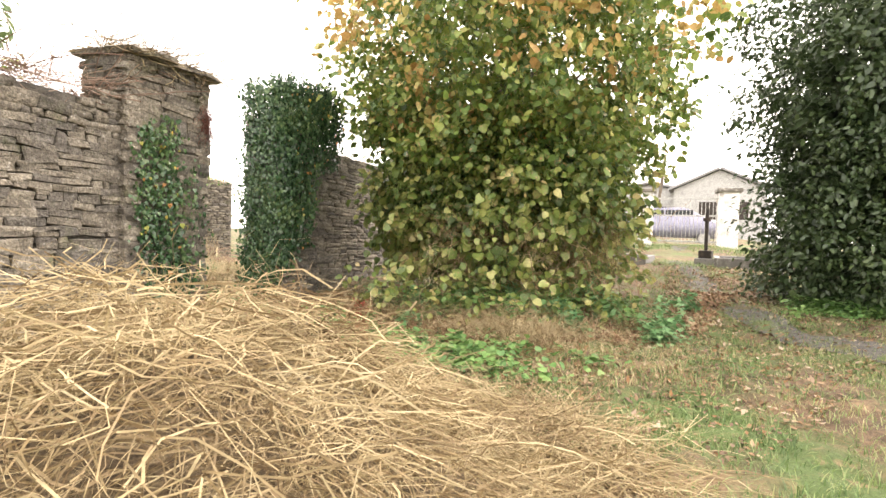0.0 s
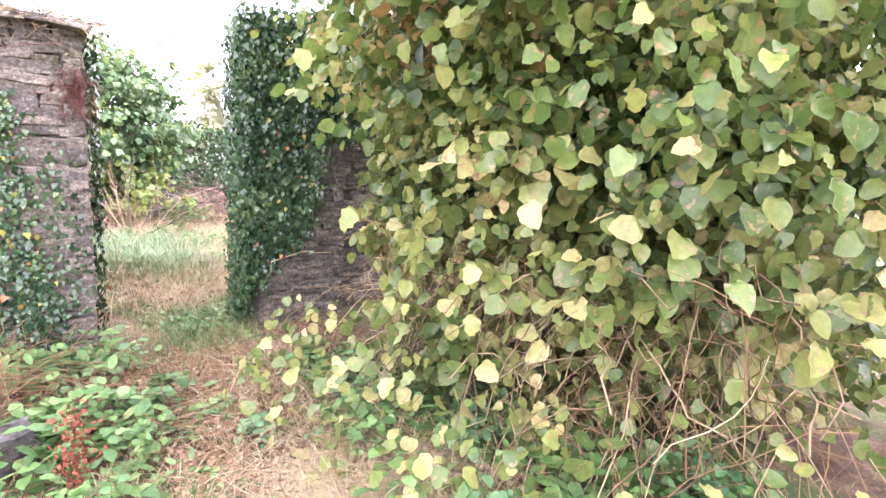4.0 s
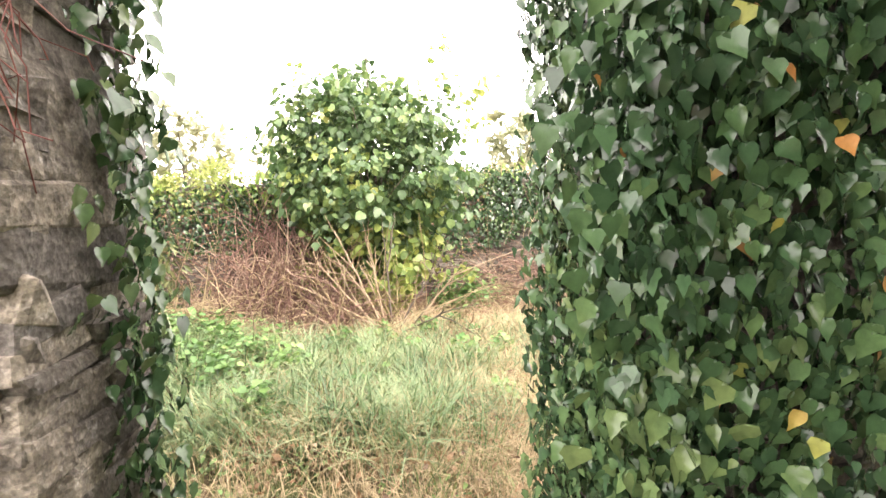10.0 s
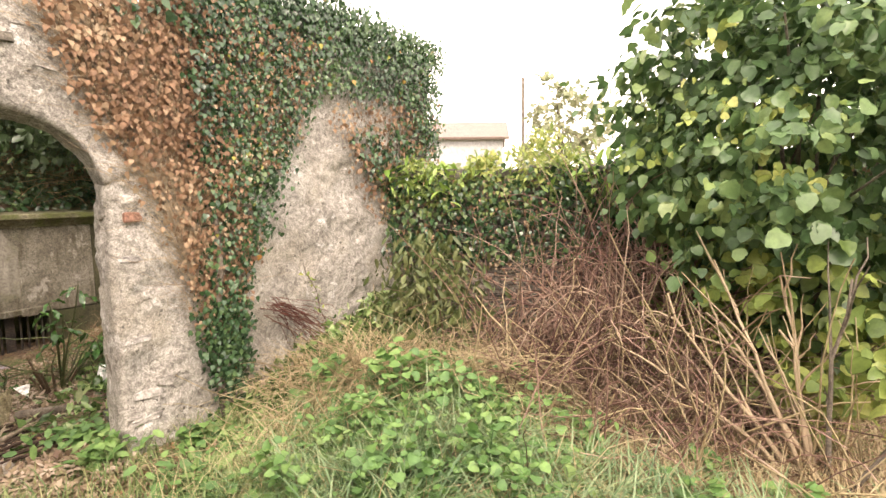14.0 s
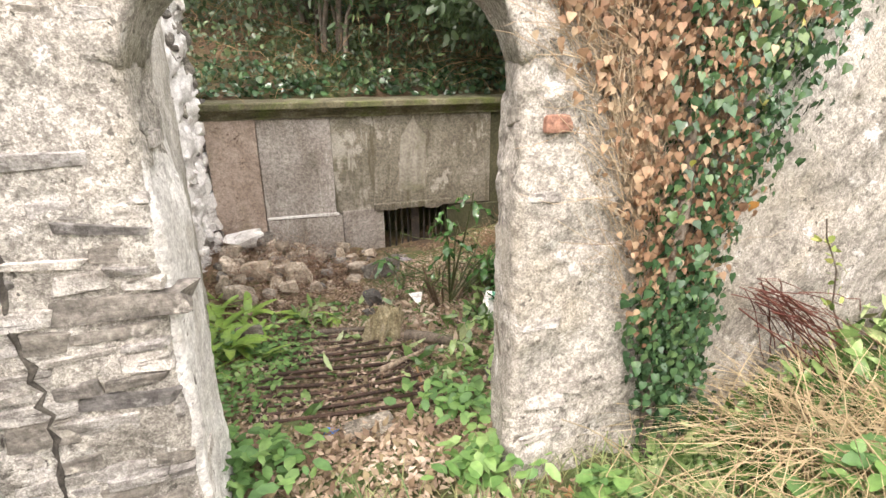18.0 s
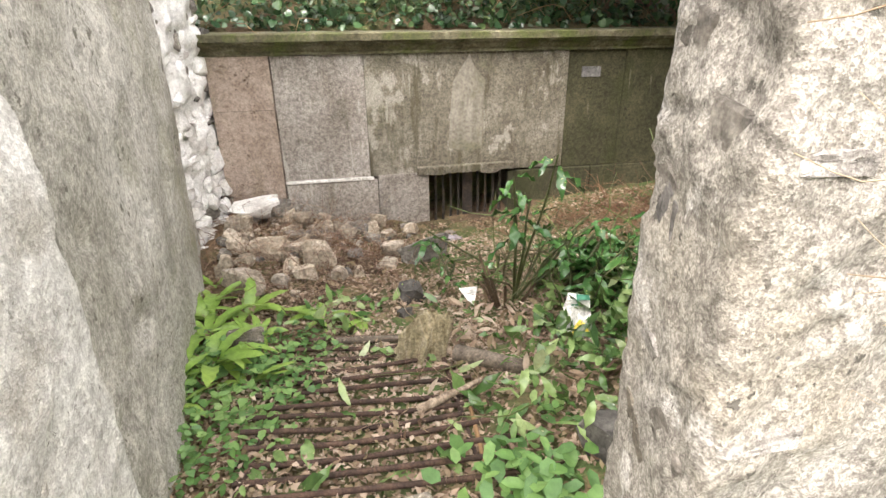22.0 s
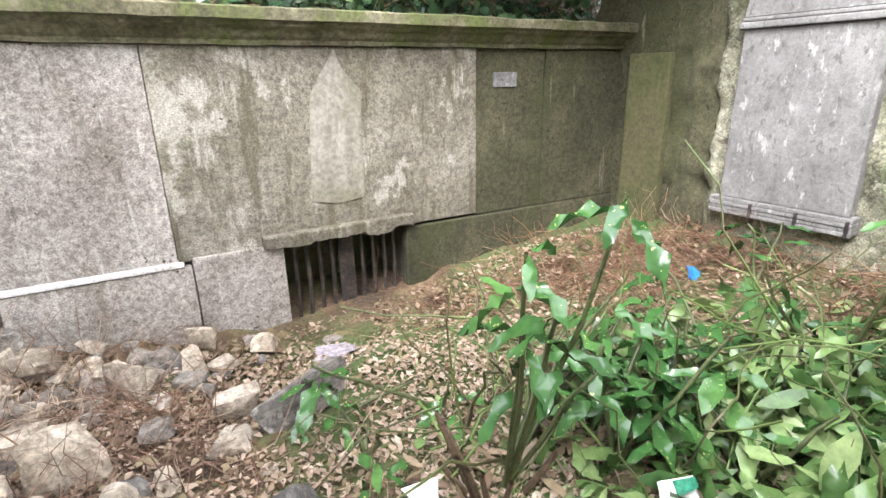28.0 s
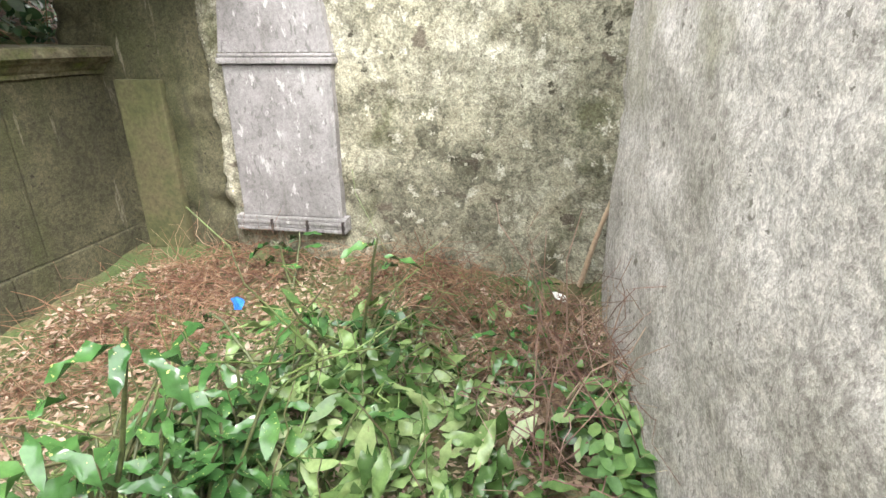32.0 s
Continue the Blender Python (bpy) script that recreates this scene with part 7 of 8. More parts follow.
stuff("weeds", join_arrays([weeds([(-4.3, -9.6), (-1.6, -8.35), (-1.4, -8.7), (-4.1, -10.2)], 75, 20, 0.3, (0.06, 0.12)), weeds([(-6.9, -11.4), (-5.4, -11.2), (-5.5, -11.7), (-7.6, -11.8)], 60, 16, 0.22), weeds([(-3.6, -6.4), (-2.2, -6.6), (-2.0, -7.6), (-4.0, -8.6)], 60, 10, 0.14, (0.04, 0.08)),
                            weeds([(-2.6, -6.9), (-1.9, -6.9), (-2.0, -7.5), (-2.7, -7.4)], 10, 24, 0.3, (0.08, 0.14))]), F_WEED, "bright green low weeds under the bush", "weeds")
n_ = 420
p_ = np.array([-2.62, -7.28, 0]) + np.c_[rng.normal(0, 0.035, (n_, 2)), rng.uniform(0.05, 0.42, n_)]
p_[:, 2] += gz(p_[:, 0], p_[:, 1])
stuff("dock_spike", leaf_arrays(p_, unit(n_) + np.array([0, 0, 0.6]), unit(n_), rng.uniform(0.015, 0.03, n_), "plain"), foliage("dock_seed", [(0.2, 0.05, 0.025), (0.28, 0.08, 0.04), (0.15, 0.04, 0.02)], 0.8, 0), "rust-red dock seed spike", "dock plant")
stuff("dry_grass", blades(tufts([(-4.9, -6.0), (-4.1, -6.3), (-3.6, -6.0), (-3.8, -5.2), (-4.9, -5.4)], 110, 60, 0.14), (0.25, 0.55), (0.003, 0.006), 1.2), F_HAY, "long straw spilling from the hay heap", "grass")
# the trodden path
pp = np.array([(-8.5, -9.6), (-6.6, -9.75), (-5.5, -10.15), (-4.75, -11.6), (-4.1, -13.4), (-3.4, -15.1), (-2.6, -18.0), (-2.0, -21.5)])
t_ = np.linspace(0, 7, 60)
cx, cy = np.interp(t_, range(8), pp[:, 0]), np.interp(t_, range(8), pp[:, 1])
vs_ = []
for k in range(60):
    for e in np.linspace(-0.22, 0.22, 7):
        x_, y_ = cx[k] + e * (1 + 0.2 * math.sin(k)), cy[k] + e * (0.9 if k < 16 else 0.25)
        vs_.append((x_, y_, float(gz(x_, y_)) + 0.022 - 0.05 * abs(e)))
fs_ = [(k * 7 + j, k * 7 + j + 1, k * 7 + j + 8, k * 7 + j + 7) for k in range(59) for j in range(6)]
tagged(new("path", fast_mesh("path", vs_, fs_, M_GRAVEL, True)), "worn dark gravel path", "path", kind="structure")


# ---- the bank behind the tomb, with dark evergreen growth ----
bank = []
for k, s in enumerate(np.linspace(-3.2, 3.6, 26)):
    bank.append([tuple(MONUMENT.at(s, o, z + 0.08 * noise.noise(Vector((s, o, 1))))) for o, z in ((0.42, 0.2), (0.42, 1.78), (0.9, 2.0), (1.6, 2.6), (2.6, 3.1), (4.0, 3.3), (4.0, 0.2))])
eb = rough_solid("earth_bank", bank, M_SOIL, 0.08, 1.5, 0.02)
tagged(eb, "earth bank behind the tomb", "bank", kind="structure")
def bank_points(n, s=(-2.8, 3.2), o=(0.35, 1.6)):
    ss, oo = rng.uniform(*s, n), rng.uniform(*o, n)
    base = np.array([tuple(MONUMENT.at(a, b)) for a, b in zip(ss, oo)])
    base[:, 2] = np.interp(oo, [0.3, 0.42, 0.9, 1.6, 2.6], [1.8, 1.8, 2.0, 2.6, 3.1])
    return base
p_ = bank_points(9500, o=(0.35, 2.2))
p_[:, 2] += rng.random(9500) ** 2 * 0.6
stuff("bank_ivy", leaf_arrays(p_, unit(9500) + np.array([0, 0, -0.3]), unit(9500) * 0.7 + np.array([0.3, -0.8, 0.5]), rng.uniform(0.03, 0.07, 9500), "plain"), F_DARK, "ivy creeping over the bank above the cornice", "ivy")
p_ = bank_points(1300, o=(0.3, 0.7))
p_[:, 2] += rng.random(1300) ** 2 * 0.3
stuff("bank_weeds", leaf_arrays(p_, unit(1300) + np.array([0, 0, -0.2]), unit(1300) * 0.6 + np.array([0.1, -0.5, 0.8]), rng.uniform(0.04, 0.08, 1300), "broad"), F_IVY, "green weeds along the bank's foot above the cornice", "weeds")
p_ = bank_points(420, o=(0.35, 1.6))
p_[:, 2] += rng.random(420) * 0.5
p_[:, 2] -= 0.1
stuff("bank_twigs", tube_arrays(cane_paths(p_, unit(420) * np.array([1, 1, 0.6]), rng.uniform(0.3, 0.9, 420), rng.uniform(0, 0.15, 420), 7, 0.04), rng.uniform(0.0015, 0.004, 420)[:, None] * np.ones((1, 7)), 3), F_STRAW_BROWN,
      "bare twigs and dead stalks on the bank", "twigs")
for k, (s, o, r) in enumerate(((-2.0, 1.7, 1.45), (-0.6, 1.5, 1.4), (0.9, 1.5, 1.45), (2.3, 1.5, 1.55), (3.5, 1.1, 1.5), (0.2, 2.6, 1.6), (2.0, 2.7, 1.6), (-1.6, 2.8, 1.6))):
    b = tuple(MONUMENT.at(s, o, 2.5))
    tree("evergreen_shrub", "dense dark evergreen shrub on the bank behind the tomb", "shrub", b, wild_stems(b, (b[0], b[1], b[2] + 1.8), 7, (0.5, 0.5, 0.5), 0.04, 0.008),
         [("foliage", crown(4200, (b[0], b[1], b[2] + 1.4), (r, r, 2.0), (0.06, 0.12), "plain", 0.45, 0.4, 0.3, 1.6, 2.1, seed=20 + k), F_DARK)])
for q in bpy.data.objects:
    if q.name.startswith("evergreen_shrub"):
        tagged(q, group="shrubs on the bank")
p_ = np.array(MONUMENT.at(0.55, 0.55, 2.7)) + rng.normal(0, 1, (260, 3)) * np.array([0.75, 0.3, 0.35])
p_[:, 2] = np.maximum(p_[:, 2], 2.15 + 0.3 * rng.random(260))
stuff("hanging_sprays", leaf_arrays(p_, unit(260) * 0.6 + np.array([-0.3, -0.4, -0.5]), unit(260) + np.array([0, -0.5, 0.7]), rng.uniform(0.06, 0.13, 260), "long"), F_SAPLING, "lighter green leaf sprays hanging over the bank", "leaf sprays")

over = tuple(MONUMENT.at(2.3, 0.9, 2.2))
tree("overhanging_shrub", "dark evergreen shrub leaning out over the tomb's corner", "shrub", over, wild_stems(over, tuple(MONUMENT.at(1.8, 0.1, 3.0)), 6, (0.4, 0.4, 0.3), 0.035, 0.008),
     [("foliage", crown(9000, tuple(MONUMENT.at(1.75, -0.1, 2.95)), (1.6, 1.2, 0.75), (0.06, 0.12), "plain", 0.3, 0.5, 0.3, 1.6, 2.0, seed=61), F_DARK)])
over = tuple(MONUMENT.at(-0.3, 0.9, 2.2))
tree("overhanging_shrub", "dark evergreen shrub leaning out over the cornice", "shrub", over, wild_stems(over, tuple(MONUMENT.at(-0.2, 0.5, 3.4)), 6, (0.4, 0.3, 0.3), 0.035, 0.008),
     [("foliage", crown(4200, tuple(MONUMENT.at(-0.2, 0.5, 3.5)), (1.6, 1.0, 0.8), (0.06, 0.12), "plain", 0.3, 0.5, 0.3, 1.6, 2.5, seed=62), F_DARK)])

# ---- far things over the walls ----
def gable_house(name, label, at, turn, w, d, eave, ridge, wall, roof, windows=()):
    e = new(name)
    e.matrix_world = Matrix.Translation(at) @ Matrix.Rotation(radians(turn), 4, "Z")
    tagged(e, label, "house")
    bm = bmesh.new()
    pr = [(-w / 2, 0), (w / 2, 0), (w / 2, eave), (0, ridge), (-w / 2, eave)]
    fr, bk = [bm.verts.new((x, 0, z)) for x, z in pr], [bm.verts.new((x, d, z)) for x, z in pr]
    bm.faces.new(fr)
    bm.faces.new(bk[::-1])
    for k in range(5):
        bm.faces.new((fr[k - 1], fr[k], bk[k], bk[k - 1])[::-1])
    bmesh.ops.recalc_face_normals(bm, faces=bm.faces[:])
    part("wall", bm, wall, e)
    for sgn in (-1, 1):
        run = math.hypot(w / 2 + 0.3, ridge - eave + 0.12)
        m = Matrix.Translation((0, 0, ridge + 0.06)) @ Matrix.Rotation(sgn * math.atan2(ridge - eave, w / 2), 4, "Y")
        part("roof", box_bm(0, sgn * run, -0.3, d + 0.3, 0.0, 0.14, 0.02, m=m) if sgn > 0 else box_bm(-run, 0, -0.3, d + 0.3, 0.0, 0.14, 0.02, m=m), roof, e)
    for x, z, ww, hh in windows:
        fr_ = part("window", box_bm(x - ww / 2 - 0.08, x + ww / 2 + 0.08, -0.06, 0.02, z - 0.08, z + hh + 0.08, 0.01), M_WHITEWALL, e)
        part("pane", box_bm(x - ww / 2, x + ww / 2, -0.075, -0.05, z, z + hh), M_IRON, fr_)
    return e


gable_house("house", "pale bungalow with a grey roof beyond the cemetery gate", (0.2, -40.5, 1.15), 192, 5.2, 10, 3.4, 4.6, M_WHITEWALL, M_ROOF, ((-0.6, 1.5, 1.0, 1.1), (1.2, 1.5, 0.9, 1.1)))
gable_house("house", "long pale wing of a house with a grey roof", (4.8, -41.5, 1.15), 192, 7.0, 7, 3.3, 3.9, M_WHITEWALL, M_ROOF, ((0.6, 1.4, 1.2, 1.0),))
gable_house("house", "white house with a brown tiled roof beyond the yard wall", (21.2, 14.7, 0.6), 48.6, 5.0, 8, 3.85, 4.8, M_GREYWALL, M_TILEROOF)
def pole(name, label, at, h, r, lean=0.0):
    e = new(name)
    e.location = at
    tagged(e, label, "pole")
    v_, f_ = limb([(lean * t, 0, h * t) for t in np.linspace(0, 1, 6)], r, r * 0.7, 8)
    piece("shaft", fast_mesh("shaft", v_, f_, M_BARK, True), e)
    return e
pole("utility_pole", "dark wooden utility pole beyond the yard wall", (23.9, -13.9, 0.6), 7.6, 0.13, 0.1)
pole("utility_pole", "thin pole beside the white house", (21.6, 13.3, 0.6), 7.2, 0.1, -0.2)
pole("utility_pole", "leaning pole near the bungalow", (3.6, -39.0, 1.5), 5.2, 0.12, -0.5)
for k, (x, y, r, h) in enumerate(((19.9, 9.3, 1.9, 5.7), (21.8, -6.0, 1.4, 4.9), (44, -11, 2.6, 5.8), (44, -14, 2.4, 5.6), (43.5, -17.5, 2.8, 5.7), (24, 6, 2.2, 4.6), (12, -48, 4, 5.0), (-8, -46, 4, 5.0))):
    b = (x, y, 0.5)
    tree("far_tree", "distant tree beyond the walls, leaf colour paled for haze", "tree", b, wild_stems(b, (x, y, h * 0.8), 6, (r * 0.3, r * 0.3, h * 0.1), 0.14, 0.03),
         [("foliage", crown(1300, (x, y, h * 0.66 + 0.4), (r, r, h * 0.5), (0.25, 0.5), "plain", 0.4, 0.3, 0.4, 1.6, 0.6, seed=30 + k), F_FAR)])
tagged(bpy.data.objects["far_tree"], group="distant trees")
n_ = 2600
a_ = rng.uniform(0, 1, n_)
p_ = np.c_[9.5 + rng.uniform(0, 6, n_), -14 + 24 * a_, rng.uniform(1.2, 2.6, n_)]
stuff("hedge", leaf_arrays(p_, unit(n_), unit(n_), rng.uniform(0.12, 0.3, n_), "plain"), F_FAR, "rough growth in the field behind the wall, colour paled for haze", "hedge")

# ---- cemetery entrance at the end of the path ----
GATEWAY = Line((-0.2, -21.7), (-3.4, -22.55))
def gateway_pier(s):
    e = new("gateway_pier")
    e.matrix_world = GATEWAY.m @ Matrix.Translation((s, 0, 1.0))
    tagged(e, "whitewashed stone gateway pier with a flat cap", "gateway pier", "gateway piers")
    part("core", box_bm(-0.28, 0.28, -0.28, 0.28, -0.2, 1.77, 0.02), M_WHITESTONE, e)
    for row in courses(-0.3, 0.3, 0.0, lambda q: 1.74, (0.14, 0.24), (0.18, 0.4), int(s * 7) + 50):
        piece("stone", PALE[int(row[0] * 97) % 10], e, Matrix.Translation((row[0], 0.26, row[1])) @ Matrix.Diagonal((row[2] * 0.95, 0.14, row[3] * 0.92, 1)))
    part("cap", box_bm(-0.36, 0.36, -0.36, 0.36, 1.76, 1.88, 0.03), M_SCHIST, e)
gateway_pier(0.55)
gateway_pier(3.0)
ig = new("entrance_gate")
ig.matrix_world = GATEWAY.m @ Matrix.Translation((0.72, 0, 1.05))
tagged(ig, "light grey iron bar gate between stone piers", "gate")
M_PALEIRON = plain("pale_grey_painted_iron", (0.4, 0.4, 0.39), 0.5)
for k in range(20):
    part("bar", box_bm(k * 0.11 - 0.009, k * 0.11 + 0.009, -0.01, 0.01, 0.08, 1.75 - 0.1 * math.sin(k / 19 * math.pi), 0.003), M_PALEIRON, ig)
for z in (0.12, 0.95, 1.5):
    part("rail", box_bm(-0.03, 2.12, -0.02, 0.02, z, z + 0.05, 0.005), M_PALEIRON, ig)
wl_ = tagged(lofted_wall("wall_cemetery", GATEWAY, -6.0, -0.05, -0.2, 0.2, 0.5, 1.9, M_STONE_PALE, amp=0.03, step=0.15), "low pale cemetery wall", "wall", kind="structure")
# parked car behind the gate
car = new("car")
car.matrix_world = GATEWAY.m @ Matrix.Translation((1.2, 3.2, 1.0))
tagged(car, "silver-lilac parked car behind the gate", "car")
M_CAR = plain("lilac_silver_paint", (0.24, 0.24, 0.32), 0.35, 0.2)
M_GLASSY = plain("dark_car_glass", (0.05, 0.055, 0.06), 0.15)
M_TYRE = plain("tyre_rubber", (0.03, 0.03, 0.03), 0.9)
cpro = [(-2.0, 0.35), (-2.05, 0.7), (-1.9, 0.9), (-1.2, 1.0), (-0.55, 1.42), (0.7, 1.45), (1.5, 1.02), (2.0, 0.85), (2.1, 0.55), (2.0, 0.32)]
cb = bmesh.new()
l_, r2_ = [cb.verts.new((x, -0.8 * (0.85 if z > 1.05 else 1), z)) for x, z in cpro], [cb.verts.new((x, 0.8 * (0.85 if z > 1.05 else 1), z)) for x, z in cpro]
cb.faces.new(l_)
cb.faces.new(r2_[::-1])
for k in range(len(cpro)):
    cb.faces.new((l_[k - 1], l_[k], r2_[k], r2_[k - 1])[::-1])
bmesh.ops.recalc_face_normals(cb, faces=cb.faces[:])
bmesh.ops.bevel(cb, geom=cb.edges[:], offset=0.06, segments=2, affect="EDGES")
part("body", cb, M_CAR, car, "", True)
for x0, x1 in ((-0.75, -0.02), (0.03, 0.95)):
    for y in (-0.775, 0.755):
        part("side_window", box_bm(x0, x1, y, y + 0.02, 1.05, 1.34, 0.008), M_GLASSY, car)
for x in (-1.3, 1.35):
    for y in (-0.8, 0.62):
        v_, f_ = tube_arrays([[(x, y, 0.32), (x, y + 0.18, 0.32)]], [[0.32, 0.32]], 20)
        w_ = piece("wheel", fast_mesh("wheel", v_, f_, M_TYRE), car)
        rb = bmesh.new()
        bmesh.ops.create_circle(rb, cap_ends=True, segments=18, radius=0.2)
        rb.transform(Matrix.Translation((x, y - 0.002, 0.32)) @ Matrix.Rotation(radians(90), 4, "X"))
        part("rim", rb, M_PALEIRON, w_)
# graves beside the path
def grave(at, turn, w, d, label):
    e = new("grave")
    e.matrix_world = Matrix.Translation((at[0], at[1], float(gz(at[0], at[1])))) @ Matrix.Rotation(radians(turn), 4, "Z")
    tagged(e, label, "grave", "graves by the path")
    for a in ((-w / 2, w / 2, -d / 2, -d / 2 + 0.1), (-w / 2, w / 2, d / 2 - 0.1, d / 2), (-w / 2, -w / 2 + 0.1, -d / 2 + 0.1, d / 2 - 0.1), (w / 2 - 0.1, w / 2, -d / 2 + 0.1, d / 2 - 0.1)):
        part("kerb", box_bm(*a, -0.1, 0.16, 0.015), M_MARBLE, e)
    part("gravel_bed", box_bm(-w / 2 + 0.1, w / 2 - 0.1, -d / 2 + 0.1, d / 2 - 0.1, -0.1, 0.07), M_GRAVEL, e)
    return e
grave((-4.45, -15.9), 10, 1.1, 1.9, "stone-kerbed grave with gravel and dry grass")
grave((-2.35, -15.3), 10, 0.9, 1.8, "dark-kerbed grave beside the path")
cx_, cy_ = -3.8, -15.55
cross = new("grave_cross")
cross.location = (cx_, cy_, float(gz(cx_, cy_)))
tagged(cross, "slender dark iron grave cross on a stepped stone base", "grave cross")
part("base", box_bm(-0.18, 0.18, -0.16, 0.16, -0.05, 0.14, 0.02), M_MARBLE, cross)
part("plinth", box_bm(-0.12, 0.12, -0.1, 0.1, 0.14, 0.3, 0.02), M_IRON, cross)
part("shaft", box_bm(-0.032, 0.032, -0.025, 0.025, 0.3, 1.12, 0.008), M_IRON, cross)
part("arm", box_bm(-0.07, 0.07, -0.023, 0.023, 0.88, 0.95, 0.008), M_IRON, cross)


# ---- inside the tomb: a fallen iron grille on the floor ----
def gpoint(x, y, lift=0.0):
    return (x, y, float(gz(x, y)) + lift)


grille = new("iron_grille")
tagged(grille, "rusty iron bar grille lying half buried on the floor", "iron grille")
r_ = random.Random(11)
for k in range(13):
    f = k / 12
    a = np.array([-0.44 + 0.16 * f + r_.uniform(-0.05, 0.05), -1.98 - 0.95 * f])
    b = a + np.array([0.66 + 0.36 * f + r_.uniform(-0.1, 0.12), 0.17 + 0.1 * f + r_.uniform(-0.02, 0.02)])
    pts = [gpoint(*(a + (b - a) * t), 0.032 + 0.01 * math.sin(t * 5 + k)) for t in np.linspace(0, 1, 8)]
    v_, f_ = limb(pts, 0.0115, 0.0115, 7)
    piece("bar", fast_mesh("bar", v_, f_, M_RUST, True), grille)
for t in (0.05, 0.95):
    a, b = np.array([-0.42 + 0.75 * t, -1.97 + 0.2 * t]), np.array([-0.28 + 0.9 * t, -2.93 + 0.3 * t])
    v_, f_ = limb([gpoint(*(a + (b - a) * q), 0.018) for q in np.linspace(0, 1, 8)], 0.012, 0.012, 6)
    piece("rail", fast_mesh("rail", v_, f_, M_RUST, True), grille)

# ---- loose stones and rubble ----
def loose(name, mesh, x, y, sx, sy, sz, label, category, rot=0.0, group="", lift=0.0, tilt=0.12):
    ob = new(name, mesh)
    ob.matrix_world = Matrix.Translation(gpoint(x, y, sz * 0.36 + lift)) @ Euler((r_.gauss(0, tilt), r_.gauss(0, tilt), radians(rot))).to_matrix().to_4x4() @ Matrix.Diagonal((sx, sy, sz, 1))
    return tagged(ob, label, category, group)


ROCKS = [chunk(k + 200, M_RUBBLE) for k in range(9)]
M_DARKSTONE = surface("dark_wet_stone", (0.035, 0.033, 0.03), (0.075, 0.07, 0.064), (0.14, 0.132, 0.12), 6.0, 50, 0.8, 0.9, 0.012, (0.2, 0.19, 0.17), 20.0, (0.6, 0.7))
DARKROCK = [chunk(k + 220, M_DARKSTONE) for k in range(4)]


def tomb_stone(s, o, sx, sy, sz, rot, mesh=None, label="pale angular rubble stone fallen from the wall", lift=0.0, tilt=0.14):
    q = MONUMENT.at(s, o)
    loose("rubble_stone", mesh or r_.choice(ROCKS), q.x, q.y, sx * 1.3, sy * 1.3, sz * 1.25, label, "stone", rot, "fallen rubble stones", lift, tilt)


tomb_stone(-1.36, -0.26, 0.42, 0.26, 0.13, 25, CHALK[2], "large flat whitish stone on top of the fallen rubble", 0.06, 0.08)
tomb_stone(-1.16, -0.22, 0.26, 0.2, 0.13, 60, GREYLUMP[1], "grey flat stone leaning on the rubble", 0.07)
tomb_stone(-1.0, -0.3, 0.17, 0.13, 0.12, 20, lift=0.05)
for x, y, w, h in ((-1.02, -0.65, 0.22, 0.15), (-1.27, -0.92, 0.15, 0.13), (-1.22, -0.85, 0.13, 0.12), (-0.94, -1.1, 0.23, 0.15), (-0.75, -1.06, 0.24, 0.13), (-0.55, -1.15, 0.21, 0.18), (-0.51, -0.76, 0.18, 0.14), (-0.34, -0.6, 0.12, 0.14), (-0.46, -0.54, 0.11, 0.11), (-0.36, -0.34, 0.15, 0.14), (-1.16, -1.08, 0.12, 0.12), (-1.07, -1.2, 0.14, 0.1),
                   (-0.92, -1.47, 0.27, 0.12), (-1.14, -1.31, 0.12, 0.16), (-0.59, -1.32, 0.14, 0.14), (-0.73, -1.39, 0.11, 0.09), (-0.36, -1.0, 0.12, 0.07), (-0.13, -0.93, 0.15, 0.13), (-0.62, -0.8, 0.08, 0.06), (-0.4, -1.3, 0.13, 0.09), (-0.88, -0.57, 0.15, 0.12), (-1.22, -0.69, 0.11, 0.09), (-0.12, -1.08, 0.17, 0.06), (-0.74, -1.19, 0.12, 0.1)):
    loose("rubble_stone", r_.choice(ROCKS), x, y + w * 0.3, w * 1.35, w * r_.uniform(0.75, 1.0), h * 1.3, "pale angular rubble stone fallen from the wall", "stone", r_.uniform(-25, 25), "fallen rubble stones", 0.0, 0.16)
for k in range(95):
    s, o = -0.95 + r_.gauss(0, 0.36), -0.48 + r_.gauss(0, 0.24)
    if s < -1.55 or o > -0.05:
        continue
    q = r_.uniform(0.035, 0.1)
    tomb_stone(s, o, q * r_.uniform(1, 1.6), q, q * r_.uniform(0.6, 1), r_.uniform(0, 180), r_.choice(ROCKS + GREYLUMP), lift=0.01 * r_.random())
for k in range(60):
    x, y = r_.uniform(-0.5, 1.2), r_.uniform(-2.5, -0.5)
    q = r_.uniform(0.02, 0.06)
    loose("pebble", r_.choice(ROCKS), x, y, q * 1.3, q, q * 0.7, "small pale stone chip on the floor", "stone", r_.uniform(0, 180), "stone chips")
loose("slate_slab", SCHIST[2], 0.1, -0.92, 0.34, 0.05, 0.15, "thin grey-green slate slab standing on edge in the litter", "stone slab", 32, lift=0.04)
loose("dark_stone", DARKROCK[0], 0.09, -1.4, 0.24, 0.16, 0.14, "dark wet stone in the litter", "stone", 30)
loose("dark_stone", DARKROCK[1], 1.02, -2.55, 0.26, 0.2, 0.2, "dark block of stone beside the doorway", "stone", 60)
loose("mossy_stone", DARKROCK[2], 0.1, -1.62, 0.14, 0.1, 0.1, "small green mossy stone in the leaf litter", "stone", 60)
